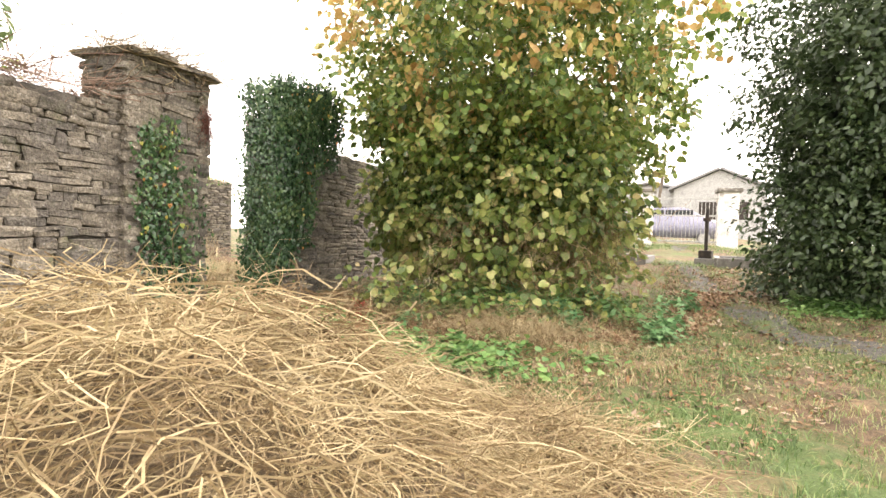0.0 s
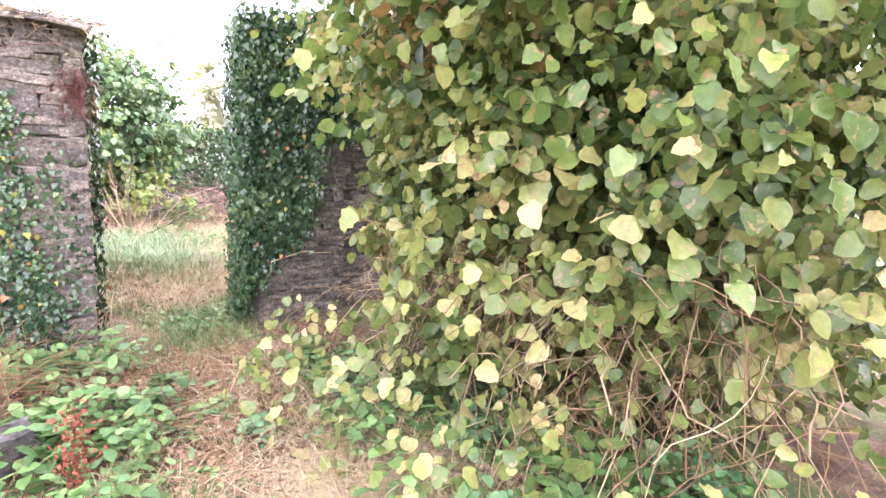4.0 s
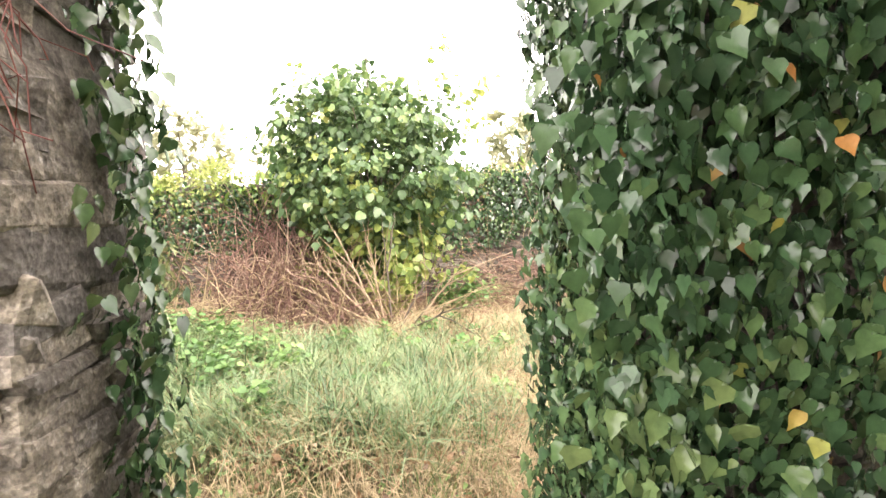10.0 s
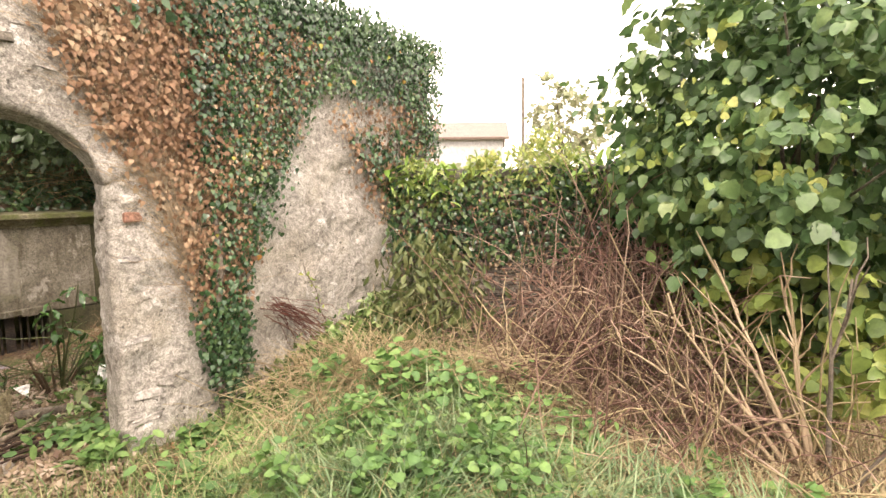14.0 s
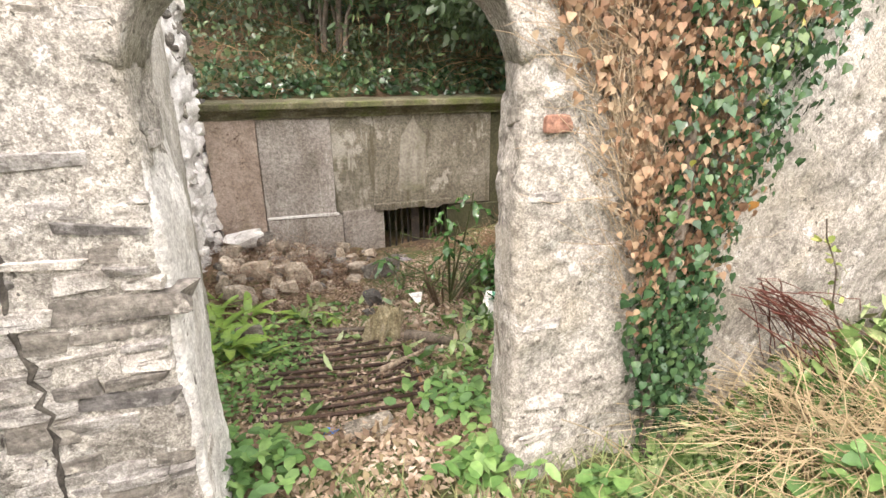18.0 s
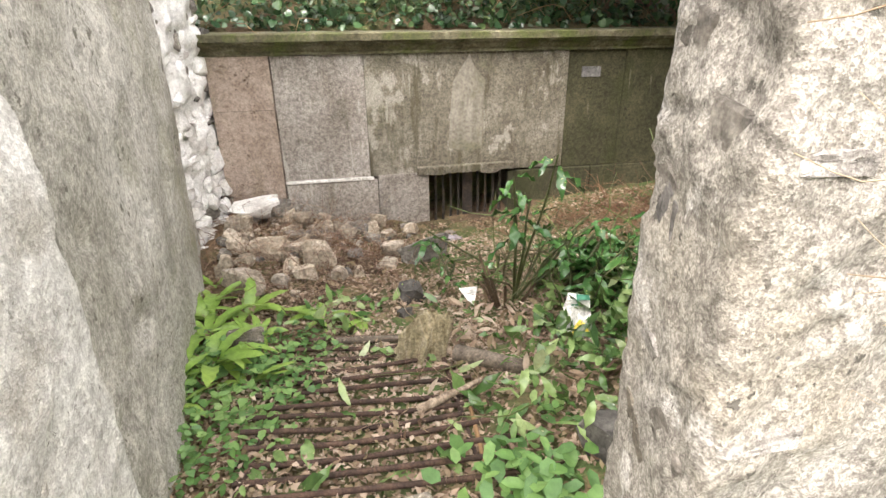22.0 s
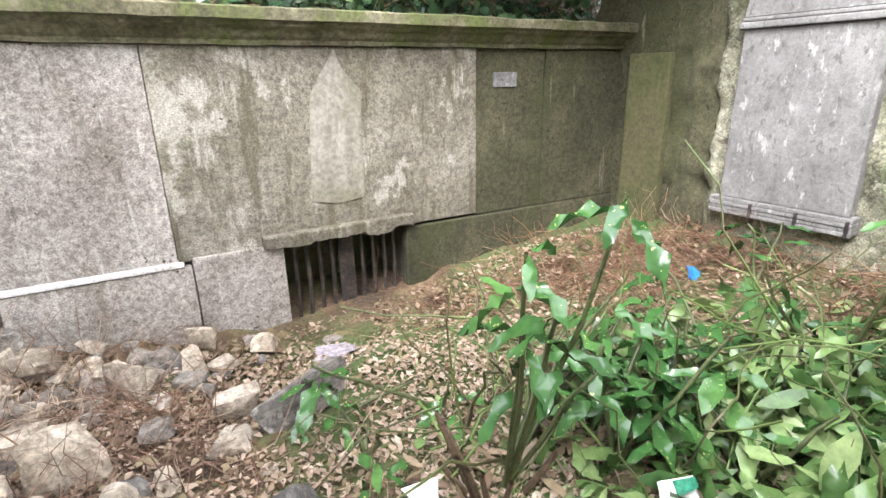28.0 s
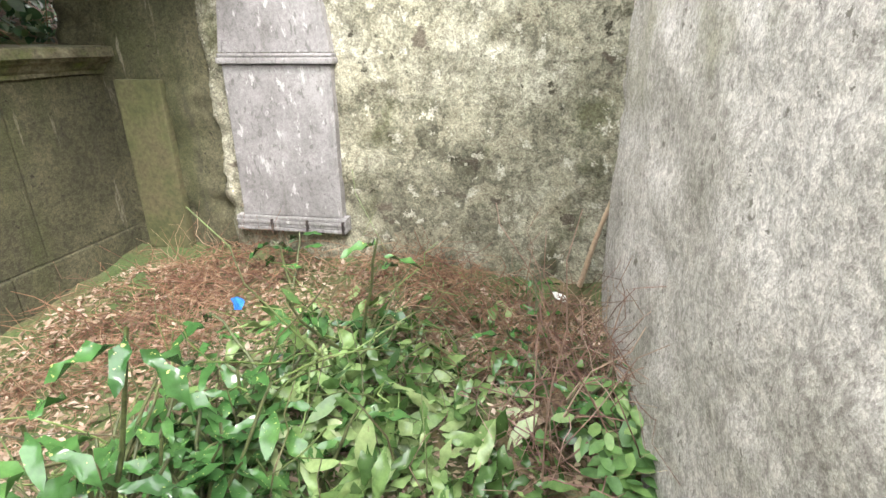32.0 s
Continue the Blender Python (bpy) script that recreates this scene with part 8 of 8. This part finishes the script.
loose("flat_stone", STONES[5], -0.66, -1.98, 0.2, 0.16, 0.09, "smooth grey flat stone by the ferns", "stone", 20)
loose("flat_stone", STONES[7], 0.35, -2.95, 0.26, 0.18, 0.05, "flat slate fragment on the floor", "stone", 20, tilt=0.03)
# decayed stump, logs
bm = bmesh.new()
bmesh.ops.create_cone(bm, segments=22, radius1=0.5, radius2=0.36, depth=1.0, cap_ends=True)
bmesh.ops.subdivide_edges(bm, edges=bm.edges[:], cuts=4, use_grid_fill=True)
for v in bm.verts:
    a = math.atan2(v.co.y, v.co.x)
    f = 1 + 0.5 * noise.noise(Vector((math.cos(a) * 2, math.sin(a) * 2, v.co.z * 0.7))) + 0.1 * math.sin(a * 13 + 2 * v.co.z) + 0.2 * noise.noise(v.co * 7)
    v.co.x *= f
    v.co.y *= f
    if v.co.z > 0.3:
        v.co.z += 0.55 * noise.noise(Vector((v.co.x * 3, v.co.y * 3, 5))) + 0.25 * noise.noise(Vector((v.co.x * 9, v.co.y * 9, 2)))
me = bpy.data.meshes.new("tree_stump")
bm.to_mesh(me)
bm.free()
me.materials.append(surface("rotten_wood", (0.2, 0.16, 0.09), (0.44, 0.38, 0.24), (0.6, 0.54, 0.4), 12, 70, 0.95, 1.0, 0.03, (0.2, 0.19, 0.06), 5.0, (0.6, 0.7), stretch=(3, 3, 0.4)))
st = new("tree_stump", me)
st.matrix_world = Matrix.Translation(gpoint(0.27, -1.95, 0.09)) @ Euler((0.1, 0.25, 0.4)).to_matrix().to_4x4() @ Matrix.Diagonal((0.25, 0.17, 0.25, 1))
tagged(st, "small rotten moss-stained tree stump", "tree stump")
M_DRIFT = surface("weathered_split_wood", (0.13, 0.095, 0.065), (0.27, 0.21, 0.155), (0.42, 0.345, 0.27), 16, 90, 0.9, 0.9, 0.008, stretch=(3, 3, 0.5))


def log(pts, r0, r1, label, mat=M_BARK):
    ob = new("fallen_branch", fast_mesh("fallen_branch", *limb([gpoint(x, y, z) for x, y, z in pts], r0, r1, 8), mat, True))
    return tagged(ob, label, "branch")
log([(0.42, -1.99, 0.05), (0.55, -2.03, 0.05), (0.68, -2.07, 0.04), (0.76, -2.08, 0.03)], 0.045, 0.035, "thick rotten piece of branch on the floor")
log([(-0.2, -1.92, 0.03), (0.0, -1.88, 0.035), (0.2, -1.84, 0.03)], 0.02, 0.016, "dark straight stick beside the stump")
log([(0.3, -2.38, 0.03), (0.37, -2.35, 0.05), (0.43, -2.29, 0.05), (0.5, -2.26, 0.065), (0.56, -2.2, 0.06)], 0.024, 0.009, "weathered split piece of branch", M_DRIFT)
log([(0.62, -2.75, 0.02), (0.57, -2.55, 0.03), (0.52, -2.35, 0.03)], 0.012, 0.008, "brown stick near the doorway", F_STRAW_BROWN)
ob = new("leaning_branch", fast_mesh("leaning_branch", *limb([tuple(SLABWALL.at(2.8 + 0.2 * t, -0.1 + 0.03 * t, 0.5 + 0.85 * t + 0.03 * math.sin(t * 6))) for t in np.linspace(0, 1, 9)], 0.016, 0.01, 7), F_STEM, True))
tagged(ob, "pale bare branch leaning in the wall's corner", "branch")

# ---- litter: paper, packets, brick ----
M_PAPER = plain("white_plastic", (0.82, 0.82, 0.8), 0.5)
M_BLUE = plain("blue_plastic", (0.03, 0.17, 0.62), 0.35)
M_YELLOW = plain("yellow_print", (0.8, 0.66, 0.08), 0.5)
M_DGREEN = plain("dark_green_print", (0.03, 0.2, 0.12), 0.5)
def crumple(name, outline, mat, at, rot, label, category, amp=0.012, parent=None):
    bm = bmesh.new()
    vs = [bm.verts.new((x, y, 0)) for x, y in outline]
    bm.faces.new(vs)
    bmesh.ops.triangulate(bm, faces=bm.faces[:])
    bmesh.ops.subdivide_edges(bm, edges=bm.edges[:], cuts=3, use_grid_fill=True)
    for v in bm.verts:
        v.co.z += amp * noise.noise(Vector((v.co.x * 16, v.co.y * 16, len(outline))))
    top = bm.faces[:]
    ext = bmesh.ops.extrude_face_region(bm, geom=top)
    for v in [q for q in ext["geom"] if isinstance(q, bmesh.types.BMVert)]:
        v.co.z += 0.003
    me = bpy.data.meshes.new(name)
    bm.to_mesh(me)
    bm.free()
    me.materials.append(mat)
    ob = new(name, me)
    m = Matrix.Translation(at) @ Euler([radians(a) for a in rot]).to_matrix().to_4x4()
    if parent is None:
        ob.matrix_world = m
        tagged(ob, label, category)
    else:
        ob.parent = parent
        ob.matrix_basis = m
        tagged(ob, label)
    return ob
crumple("plastic_scrap", [(-0.05, 0.04), (0.06, 0.05), (0.04, -0.06), (0.0, -0.03)], M_PAPER, gpoint(0.43, -1.42, 0.075), (48, 0, 5), "white torn plastic scrap standing in the litter", "plastic scrap", 0.01)
pk = crumple("food_packet", [(-0.075, -0.11), (0.055, -0.12), (0.075, 0.1), (-0.04, 0.12), (-0.07, 0.05)], M_PAPER, gpoint(1.02, -1.74, 0.09), (52, 0, 12), "crumpled white food packet with yellow print", "food packet", 0.03)
crumple("print", [(-0.055, -0.1), (0.04, -0.105), (0.03, -0.05), (0.0, -0.02), (-0.03, -0.05)], M_YELLOW, (0, 0, 0.014), (0, 0, 0), "yellow printed patch", "", 0.012, pk)
crumple("print", [(0.0, 0.075), (0.068, 0.075), (0.066, 0.1), (0.0, 0.11)], M_DGREEN, (0, 0, 0.012), (0, 0, 0), "dark green printed band", "", 0.01, pk)
for k in range(3):
    crumple("letter_bar", [(-0.035 + 0.02 * k, 0.05), (-0.02 + 0.02 * k, 0.05), (-0.02 + 0.02 * k, 0.058), (-0.035 + 0.02 * k, 0.058)], M_DGREEN, (0, 0, 0.016), (0, 0, 0), "", "", 0.0, pk)
crumple("blue_wrapper", [(-0.05, -0.02), (0.0, -0.035), (0.05, 0.0), (0.02, 0.03), (-0.03, 0.035)], M_BLUE, gpoint(1.8, -0.68, 0.2), (55, 10, 20), "bright blue plastic wrapper among the stems", "wrapper", 0.03)
crumple("blue_wrapper", [(-0.05, -0.02), (0.0, -0.03), (0.06, 0.0), (0.0, 0.025)], M_BLUE, gpoint(0.14, -2.98, 0.02), (8, 5, 40), "bright blue plastic wrapper on the floor", "wrapper", 0.02)
crumple("white_cup_lid", [(0.05 * math.cos(a), 0.04 * math.sin(a)) for a in np.linspace(0, 6.28, 14, endpoint=False)], M_PAPER, gpoint(2.56, -2.02, 0.2), (20, 12, 0), "white plastic lid caught on the dead stems", "plastic lid", 0.012)
crumple("grey_cloth", [(-0.1, -0.04), (0.02, -0.07), (0.11, -0.02), (0.08, 0.05), (-0.06, 0.06)], plain("grey_cloth", (0.3, 0.27, 0.3), 0.9), gpoint(0.2, -0.42, 0.03), (6, 4, 20), "crumpled grey cloth below the vent", "cloth", 0.035)
bk = new("brick", None)
bk.matrix_world = Matrix.Translation(gpoint(1.2, -2.38, 0.03)) @ Euler((0.06, 0.1, radians(-30))).to_matrix().to_4x4()
tagged(bk, "orange clay brick lying by the doorway", "brick")
part("block", box_bm(-0.08, 0.08, -0.042, 0.042, -0.025, 0.025, 0.006), plain("orange_clay", (0.33, 0.12, 0.055), 0.9), bk)

# ---- plants inside ----
def laurel(x, y, h, n, lean, name="laurel_seedling", label="spotted laurel seedling with glossy leaves", spread=0.2, leaves=6, size=(0.1, 0.19), tips=()):
    e = new(name)
    base = np.array(gpoint(x, y))
    e.location = base
    tagged(e, label, "shrub", "laurel seedlings")
    for k in range(n):
        end = np.array([lean[0] + r_.gauss(0, spread), lean[1] + r_.gauss(0, spread * 0.7), h * r_.uniform(0.55, 1.05)])
        if k < len(tips):
            end = np.array(tips[k]) - base
        u = np.linspace(0, 1, 7)[:, None]
        pts = end * u + np.c_[np.cumsum(rng.normal(0, 0.012, (7, 3)), 0)] * u
        piece("stem", fast_mesh("stem", *limb(pts, 0.0095, 0.005, 6), M_LSTEM, True), e)
        m = r_.randrange(leaves - 2, leaves + 2)
        a = rng.uniform(0, 6.28) + np.arange(m) * 2.4
        al = np.c_[np.cos(a), np.sin(a), rng.uniform(-0.75, 0.35, m)]
        at = pts[-1] + np.c_[np.zeros((m, 2)), -rng.uniform(0, 0.16, m)] + al * np.array([0.02, 0.02, 0.0])
        up, long_, curl = np.array([0, 0, 1.0]) + 0.35 * unit(m), rng.uniform(*size, m), rng.uniform(0.6, 2.6, m)
        for q in range(m):
            plant_part("leaf", leaf_arrays(at[q:q + 1], al[q:q + 1], up[q:q + 1], long_[q:q + 1], "laurel", curl[q:q + 1]), F_LAUREL, e, "", True)
    return e


M_LSTEM = plain("green_brown_stem", (0.07, 0.085, 0.03), 0.5)
M_DEADSTEM = plain("dead_brown_stem", (0.11, 0.075, 0.045), 0.8)
main_laurel = laurel(0.7, -1.36, 0.6, 7, (0.2, 0.0), size=(0.12, 0.19), label="spotted laurel bush with glossy dark leaves and bare stems", spread=0.2,
                     tips=((0.71, -1.52, 1.13), (0.83, -1.6, 1.2), (0.67, -1.56, 0.92), (0.82, -1.57, 0.97)))
laurel(0.78, -1.22, 0.5, 5, (0.42, 0.16), label="leaning laurel stems with a few glossy leaves", spread=0.14, leaves=4)
laurel(1.02, -1.42, 0.4, 6, (0.12, 0.0), size=(0.12, 0.2))
laurel(0.6, -0.95, 0.26, 2, (-0.05, 0.05))
laurel(2.2, -0.62, 0.42, 2, (0.05, 0.0), label="young laurel shoot below the memorial slab")
laurel(1.22, -1.3, 0.3, 5, (0.1, 0.05), size=(0.12, 0.2))
laurel(1.55, -1.2, 0.3, 4, (0.1, 0.1))
laurel(1.86, -1.36, 0.4, 3, (0.05, 0.0), size=(0.12, 0.18), tips=((1.81, -1.48, 1.03),))
laurel(1.3, -1.62, 0.24, 5, (0.0, 0.0), size=(0.12, 0.19))
laurel(0.3, -1.12, 0.2, 3, (0, 0.02), size=(0.07, 0.12))
laurel(0.12, -1.0, 0.1, 2, (0, 0.02), size=(0.05, 0.09), label="tiny green seedling among the stones")
laurel(2.42, -1.95, 0.24, 4, (-0.05, 0.0), label="pale leafy shoot at the wall's foot", size=(0.07, 0.13))
laurel(1.9, -2.25, 0.2, 4, (-0.02, 0.05), label="pale leafy shoot at the wall's foot", size=(0.07, 0.13))
for k in range(9):
    a = r_.uniform(0, 6.28)
    x, y = 0.66 + 0.07 * math.cos(a), -1.32 + 0.07 * math.sin(a)
    tall = r_.uniform(0.16, 0.3)
    v_, f_ = limb([(x - 0.7 + 0.1 * t * math.cos(a), y + 1.3 + 0.1 * t * math.sin(a), tall * t - 0.01) for t in np.linspace(0, 1, 5)], 0.011, 0.008, 6)
    piece("stem", fast_mesh("stem", v_, f_, M_DEADSTEM, True), main_laurel, label="cut brown stem stub")
n_ = 1050
p_ = np.c_[1.5 + rng.normal(0, 0.42, n_), -1.68 + rng.normal(0, 0.36, n_), np.zeros(n_)]
p_ = p_[(p_[:, 0] < 2.7) & (p_[:, 1] > -2.4)]
n_ = len(p_)
p_[:, 2] = gz(p_[:, 0], p_[:, 1]) + rng.random(n_) * (0.03 + 0.17 * np.exp(-((p_[:, 0] - 1.5) ** 2 + (p_[:, 1] + 1.5) ** 2) / 0.25))
al_ = unit(n_)
al_[:, 2] = al_[:, 2] * 0.7
stuff("laurel_leaves", leaf_arrays(p_, al_, np.array([0, 0, 1.0]) + 0.75 * unit(n_), rng.uniform(0.07, 0.185, n_), "laurel", rng.uniform(-2.5, 4, n_)), F_PILE, "pile of cut laurel leaves and stems", "cut leaves")
stuff("laurel_leaves", join_arrays([litter([(-0.6, -2.9), (0.9, -2.9), (0.9, -2.1), (-0.3, -1.6), (-0.6, -1.9)], 60, (0.08, 0.16), "laurel", 0.05, 0.5), litter([(0.5, -2.6), (1.0, -2.6), (1.2, -1.9), (0.7, -1.9)], 90, (0.07, 0.15), "laurel", 0.14, 0.6), litter([(-0.6, -1.85), (-0.15, -1.95), (0.05, -1.45), (-0.35, -1.4)], 46, (0.08, 0.16), "laurel", 0.05, 0.4), litter([(0.1, -1.75), (0.5, -1.75), (0.5, -1.3), (0.1, -1.3)], 16, (0.06, 0.12), "laurel", 0.05, 0.4)]), F_PILE, "loose pale green leaves on the floor", "leaves")
def fern(x, y, n, size, label="bright green hart's-tongue fern by the wall"):
    e = new("fern")
    e.location = gpoint(x, y)
    tagged(e, label, "fern", "ferns")
    a = rng.uniform(0, 6.28, n)
    for k in range(n):
        L = rng.uniform(*size)
        u = np.linspace(0, 1, 13)
        lie = rng.uniform(0.6, 1.25)
        d = np.array([math.cos(a[k]), math.sin(a[k])])
        turn = rng.normal(0, 0.25) * u ** 2
        pts = np.c_[(d[0] - d[1] * turn) * L * u ** 1.1 * 0.85, (d[1] + d[0] * turn) * L * u ** 1.1 * 0.85, L * (0.85 * u - 0.72 * lie * u ** 2)]
        pts[:, 2] = np.maximum(pts[:, 2], 0.012)
        w = L * 0.17 * np.sin(np.clip(u * 0.97 + 0.03, 0, 1) * math.pi) ** 0.55 * (1 + 0.12 * (-1) ** np.arange(13)) + 0.004
        side = np.array([-d[1], d[0], rng.normal(0, 0.3)])
        rib = pts - np.array([0, 0, 1.0]) * (w * 0.16)[:, None]
        v_ = np.concatenate([pts - side * w[:, None] * 0.5, rib, pts + side * w[:, None] * 0.5])
        q = np.arange(12)
        f_ = np.concatenate([np.stack([q, q + 13, q + 14, q + 1], -1), np.stack([q + 13, q + 26, q + 27, q + 14], -1)])
        piece("frond", fast_mesh("frond", v_, f_, F_FERN, True), e)
fern(-0.88, -1.95, 14, (0.22, 0.4))
fern(-0.72, -2.2, 13, (0.22, 0.4))
fern(-0.78, -1.7, 10, (0.2, 0.34))
fern(-1.05, -1.6, 8, (0.14, 0.26))
fern(-0.35, -1.72, 9, (0.14, 0.28))
fern(-0.1, -1.68, 7, (0.1, 0.2))
fern(-0.72, -2.5, 8, (0.15, 0.26))
fern(-1.15, -1.4, 6, (0.1, 0.2))
fern(-0.98, -1.78, 12, (0.2, 0.36))
fern(-0.84, -2.42, 8, (0.18, 0.3))
fern(-0.62, -1.95, 9, (0.14, 0.26))
fern(-0.5, -2.3, 6, (0.16, 0.28), "pale yellowing fern lying flat on the floor")
stuff("ground_ivy", join_arrays([weeds([(-0.95, -2.45), (-0.55, -2.9), (-0.2, -2.5), (-0.35, -1.95), (-0.9, -1.9)], 60, 12, 0.09, (0.025, 0.055), "ivy"), weeds([(-0.6, -2.2), (-0.3, -2.3), (-0.2, -1.9), (-0.5, -1.8)], 14, 12, 0.07, (0.02, 0.045), "ivy")]), F_WEED, "small-leaved ivy creeping between the ferns", "ivy")
inner = [(-0.7, -3.2), (0.95, -3.3), (1.2, -2.9), (3.0, -2.25), (2.4, -0.4), (1.9, 0.4), (0.6, 0.1), (-1.3, -0.6), (-1.3, -1.2)]
stuff("weeds", join_arrays([weeds([(-0.75, -2.9), (-0.35, -3.2), (-0.25, -2.4), (-0.55, -1.9), (-0.85, -2.1)], 18, 13, 0.12, (0.03, 0.06)), weeds([(0.62, -2.9), (0.85, -2.9), (0.85, -2.7), (0.62, -2.7)], 5, 22, 0.2, (0.06, 0.1)),
                            weeds([(-0.35, -3.5), (0.0, -3.6), (0.05, -3.2), (-0.25, -3.1)], 12, 22, 0.25, (0.05, 0.1)), weeds([(0.8, -3.4), (1.1, -3.4), (1.0, -3.2), (0.8, -3.2)], 6, 24, 0.25, (0.05, 0.1)), weeds([(1.6, -2.7), (2.2, -2.5), (2.4, -2.3), (1.7, -2.45)], 14, 16, 0.2, (0.05, 0.1))]), F_WEED,
      "green weeds along the foot of the wall", "weeds")
stuff("fallen_leaves", join_arrays([litter(inner, 24000, (0.015, 0.05), "chip", 0.03, 0.5), litter([(0.3, -2.3), (1.3, -2.3), (1.3, -1.3), (0.4, -1.2)], 420, (0.05, 0.1), "long", 0.05, 0.6), litter([(-0.4, -3.9), (1.0, -3.6), (0.9, -3.0), (-0.3, -3.0)], 700, (0.02, 0.06))]), F_TOMBLEAF, "brown dead leaves and wood chips on the tomb floor", "fallen leaves")
M_CHIP = foliage("pale_wood_chips", [(0.3, 0.22, 0.17), (0.4, 0.31, 0.25), (0.24, 0.17, 0.12), (0.48, 0.4, 0.34)], 0.8, 0.0)
stuff("wood_chips", join_arrays([litter([(-0.5, -3.1), (0.9, -3.0), (1.3, -1.3), (0.6, -0.3), (-0.6, -0.4), (-1.2, -0.9), (-0.9, -1.6)], 9500, (0.01, 0.04), "chip", 0.035, 0.4)]), M_CHIP, "pale wood chips and bark bits on the floor", "wood chips")
stuff("dead_twigs", join_arrays([thicket(300, (-0.75, -0.95, 0), (0.35, 0.25), 0.12, (0.15, 0.4), (0.0015, 0.003)),
                                 thicket(240, (0.2, -1.6, 0), (0.6, 0.5), 0.03, (0.15, 0.4), (0.0015, 0.003), flat=0.2), thicket(160, (2.0, -2.25, 0), (0.2, 0.2), 0.3, (0.2, 0.5), (0.0018, 0.004), flat=1.2)]), F_BRAMBLE, "rust-brown dead twigs and bracken litter", "twigs")
stuff("dead_bracken", join_arrays([thicket(620, (2.55, -1.3, 0), (0.22, 0.45), 0.1, (0.12, 0.4), (0.0015, 0.004), flat=0.25), thicket(800, (1.9, -0.2, 0), (0.4, 0.22), 0.05, (0.12, 0.4), (0.0015, 0.0035), flat=0.15),
                                   thicket(260, (1.25, -0.3, 0), (0.4, 0.15), 0.04, (0.1, 0.35), (0.0015, 0.003), flat=0.2), thicket(500, (-0.75, -0.85, 0), (0.35, 0.2), 0.03, (0.1, 0.3), (0.0012, 0.0028), flat=0.12), thicket(160, (2.3, -2.0, 0), (0.2, 0.2), 0.22, (0.2, 0.5), (0.0015, 0.003), flat=0.9)]), F_RUST, "rust-red dead bracken and needles heaped along the walls", "dead bracken")
stuff("green_stems", join_arrays([thicket(60, (0.9, -1.1, 0), (0.25, 0.2), 0.3, (0.3, 0.6), (0.004, 0.007), flat=1.0), thicket(130, (1.6, -1.4, 0), (0.45, 0.4), 0.25, (0.25, 0.7), (0.0025, 0.0055), flat=0.7)]), foliage("cut_green_stem", [(0.07, 0.1, 0.03), (0.14, 0.22, 0.06), (0.26, 0.36, 0.12), (0.1, 0.08, 0.04)], 0.5, 0.0), "cut green laurel stems", "cut stems")

# ---- loose stones in the yard ----
SLATES = [stone_mesh(k + 300, M_SLATE) for k in range(4)]
loose("boulder", DARKROCK[3], 3.38, -7.83, 0.56, 0.42, 0.46, "dark angular boulder in the long grass", "boulder", 20)
for x, y, sx, sy, rot in ((2.89, -8.09, 0.62, 0.34, -6), (3.53, -8.57, 0.92, 0.34, 9), (2.68, -8.5, 0.5, 0.34, -58)):
    loose("slate_slab", SLATES[int(x * 7) % 4], x, y, sx, sy, 0.06, "broken grey slate slab lying in the grass", "slate slab", rot, "broken slate slabs", 0.09, 0.06)
loose("boulder", DARKROCK[0], -2.3, -6.9, 0.42, 0.36, 0.34, "dark boulder by the wall's foot", "boulder", 50)
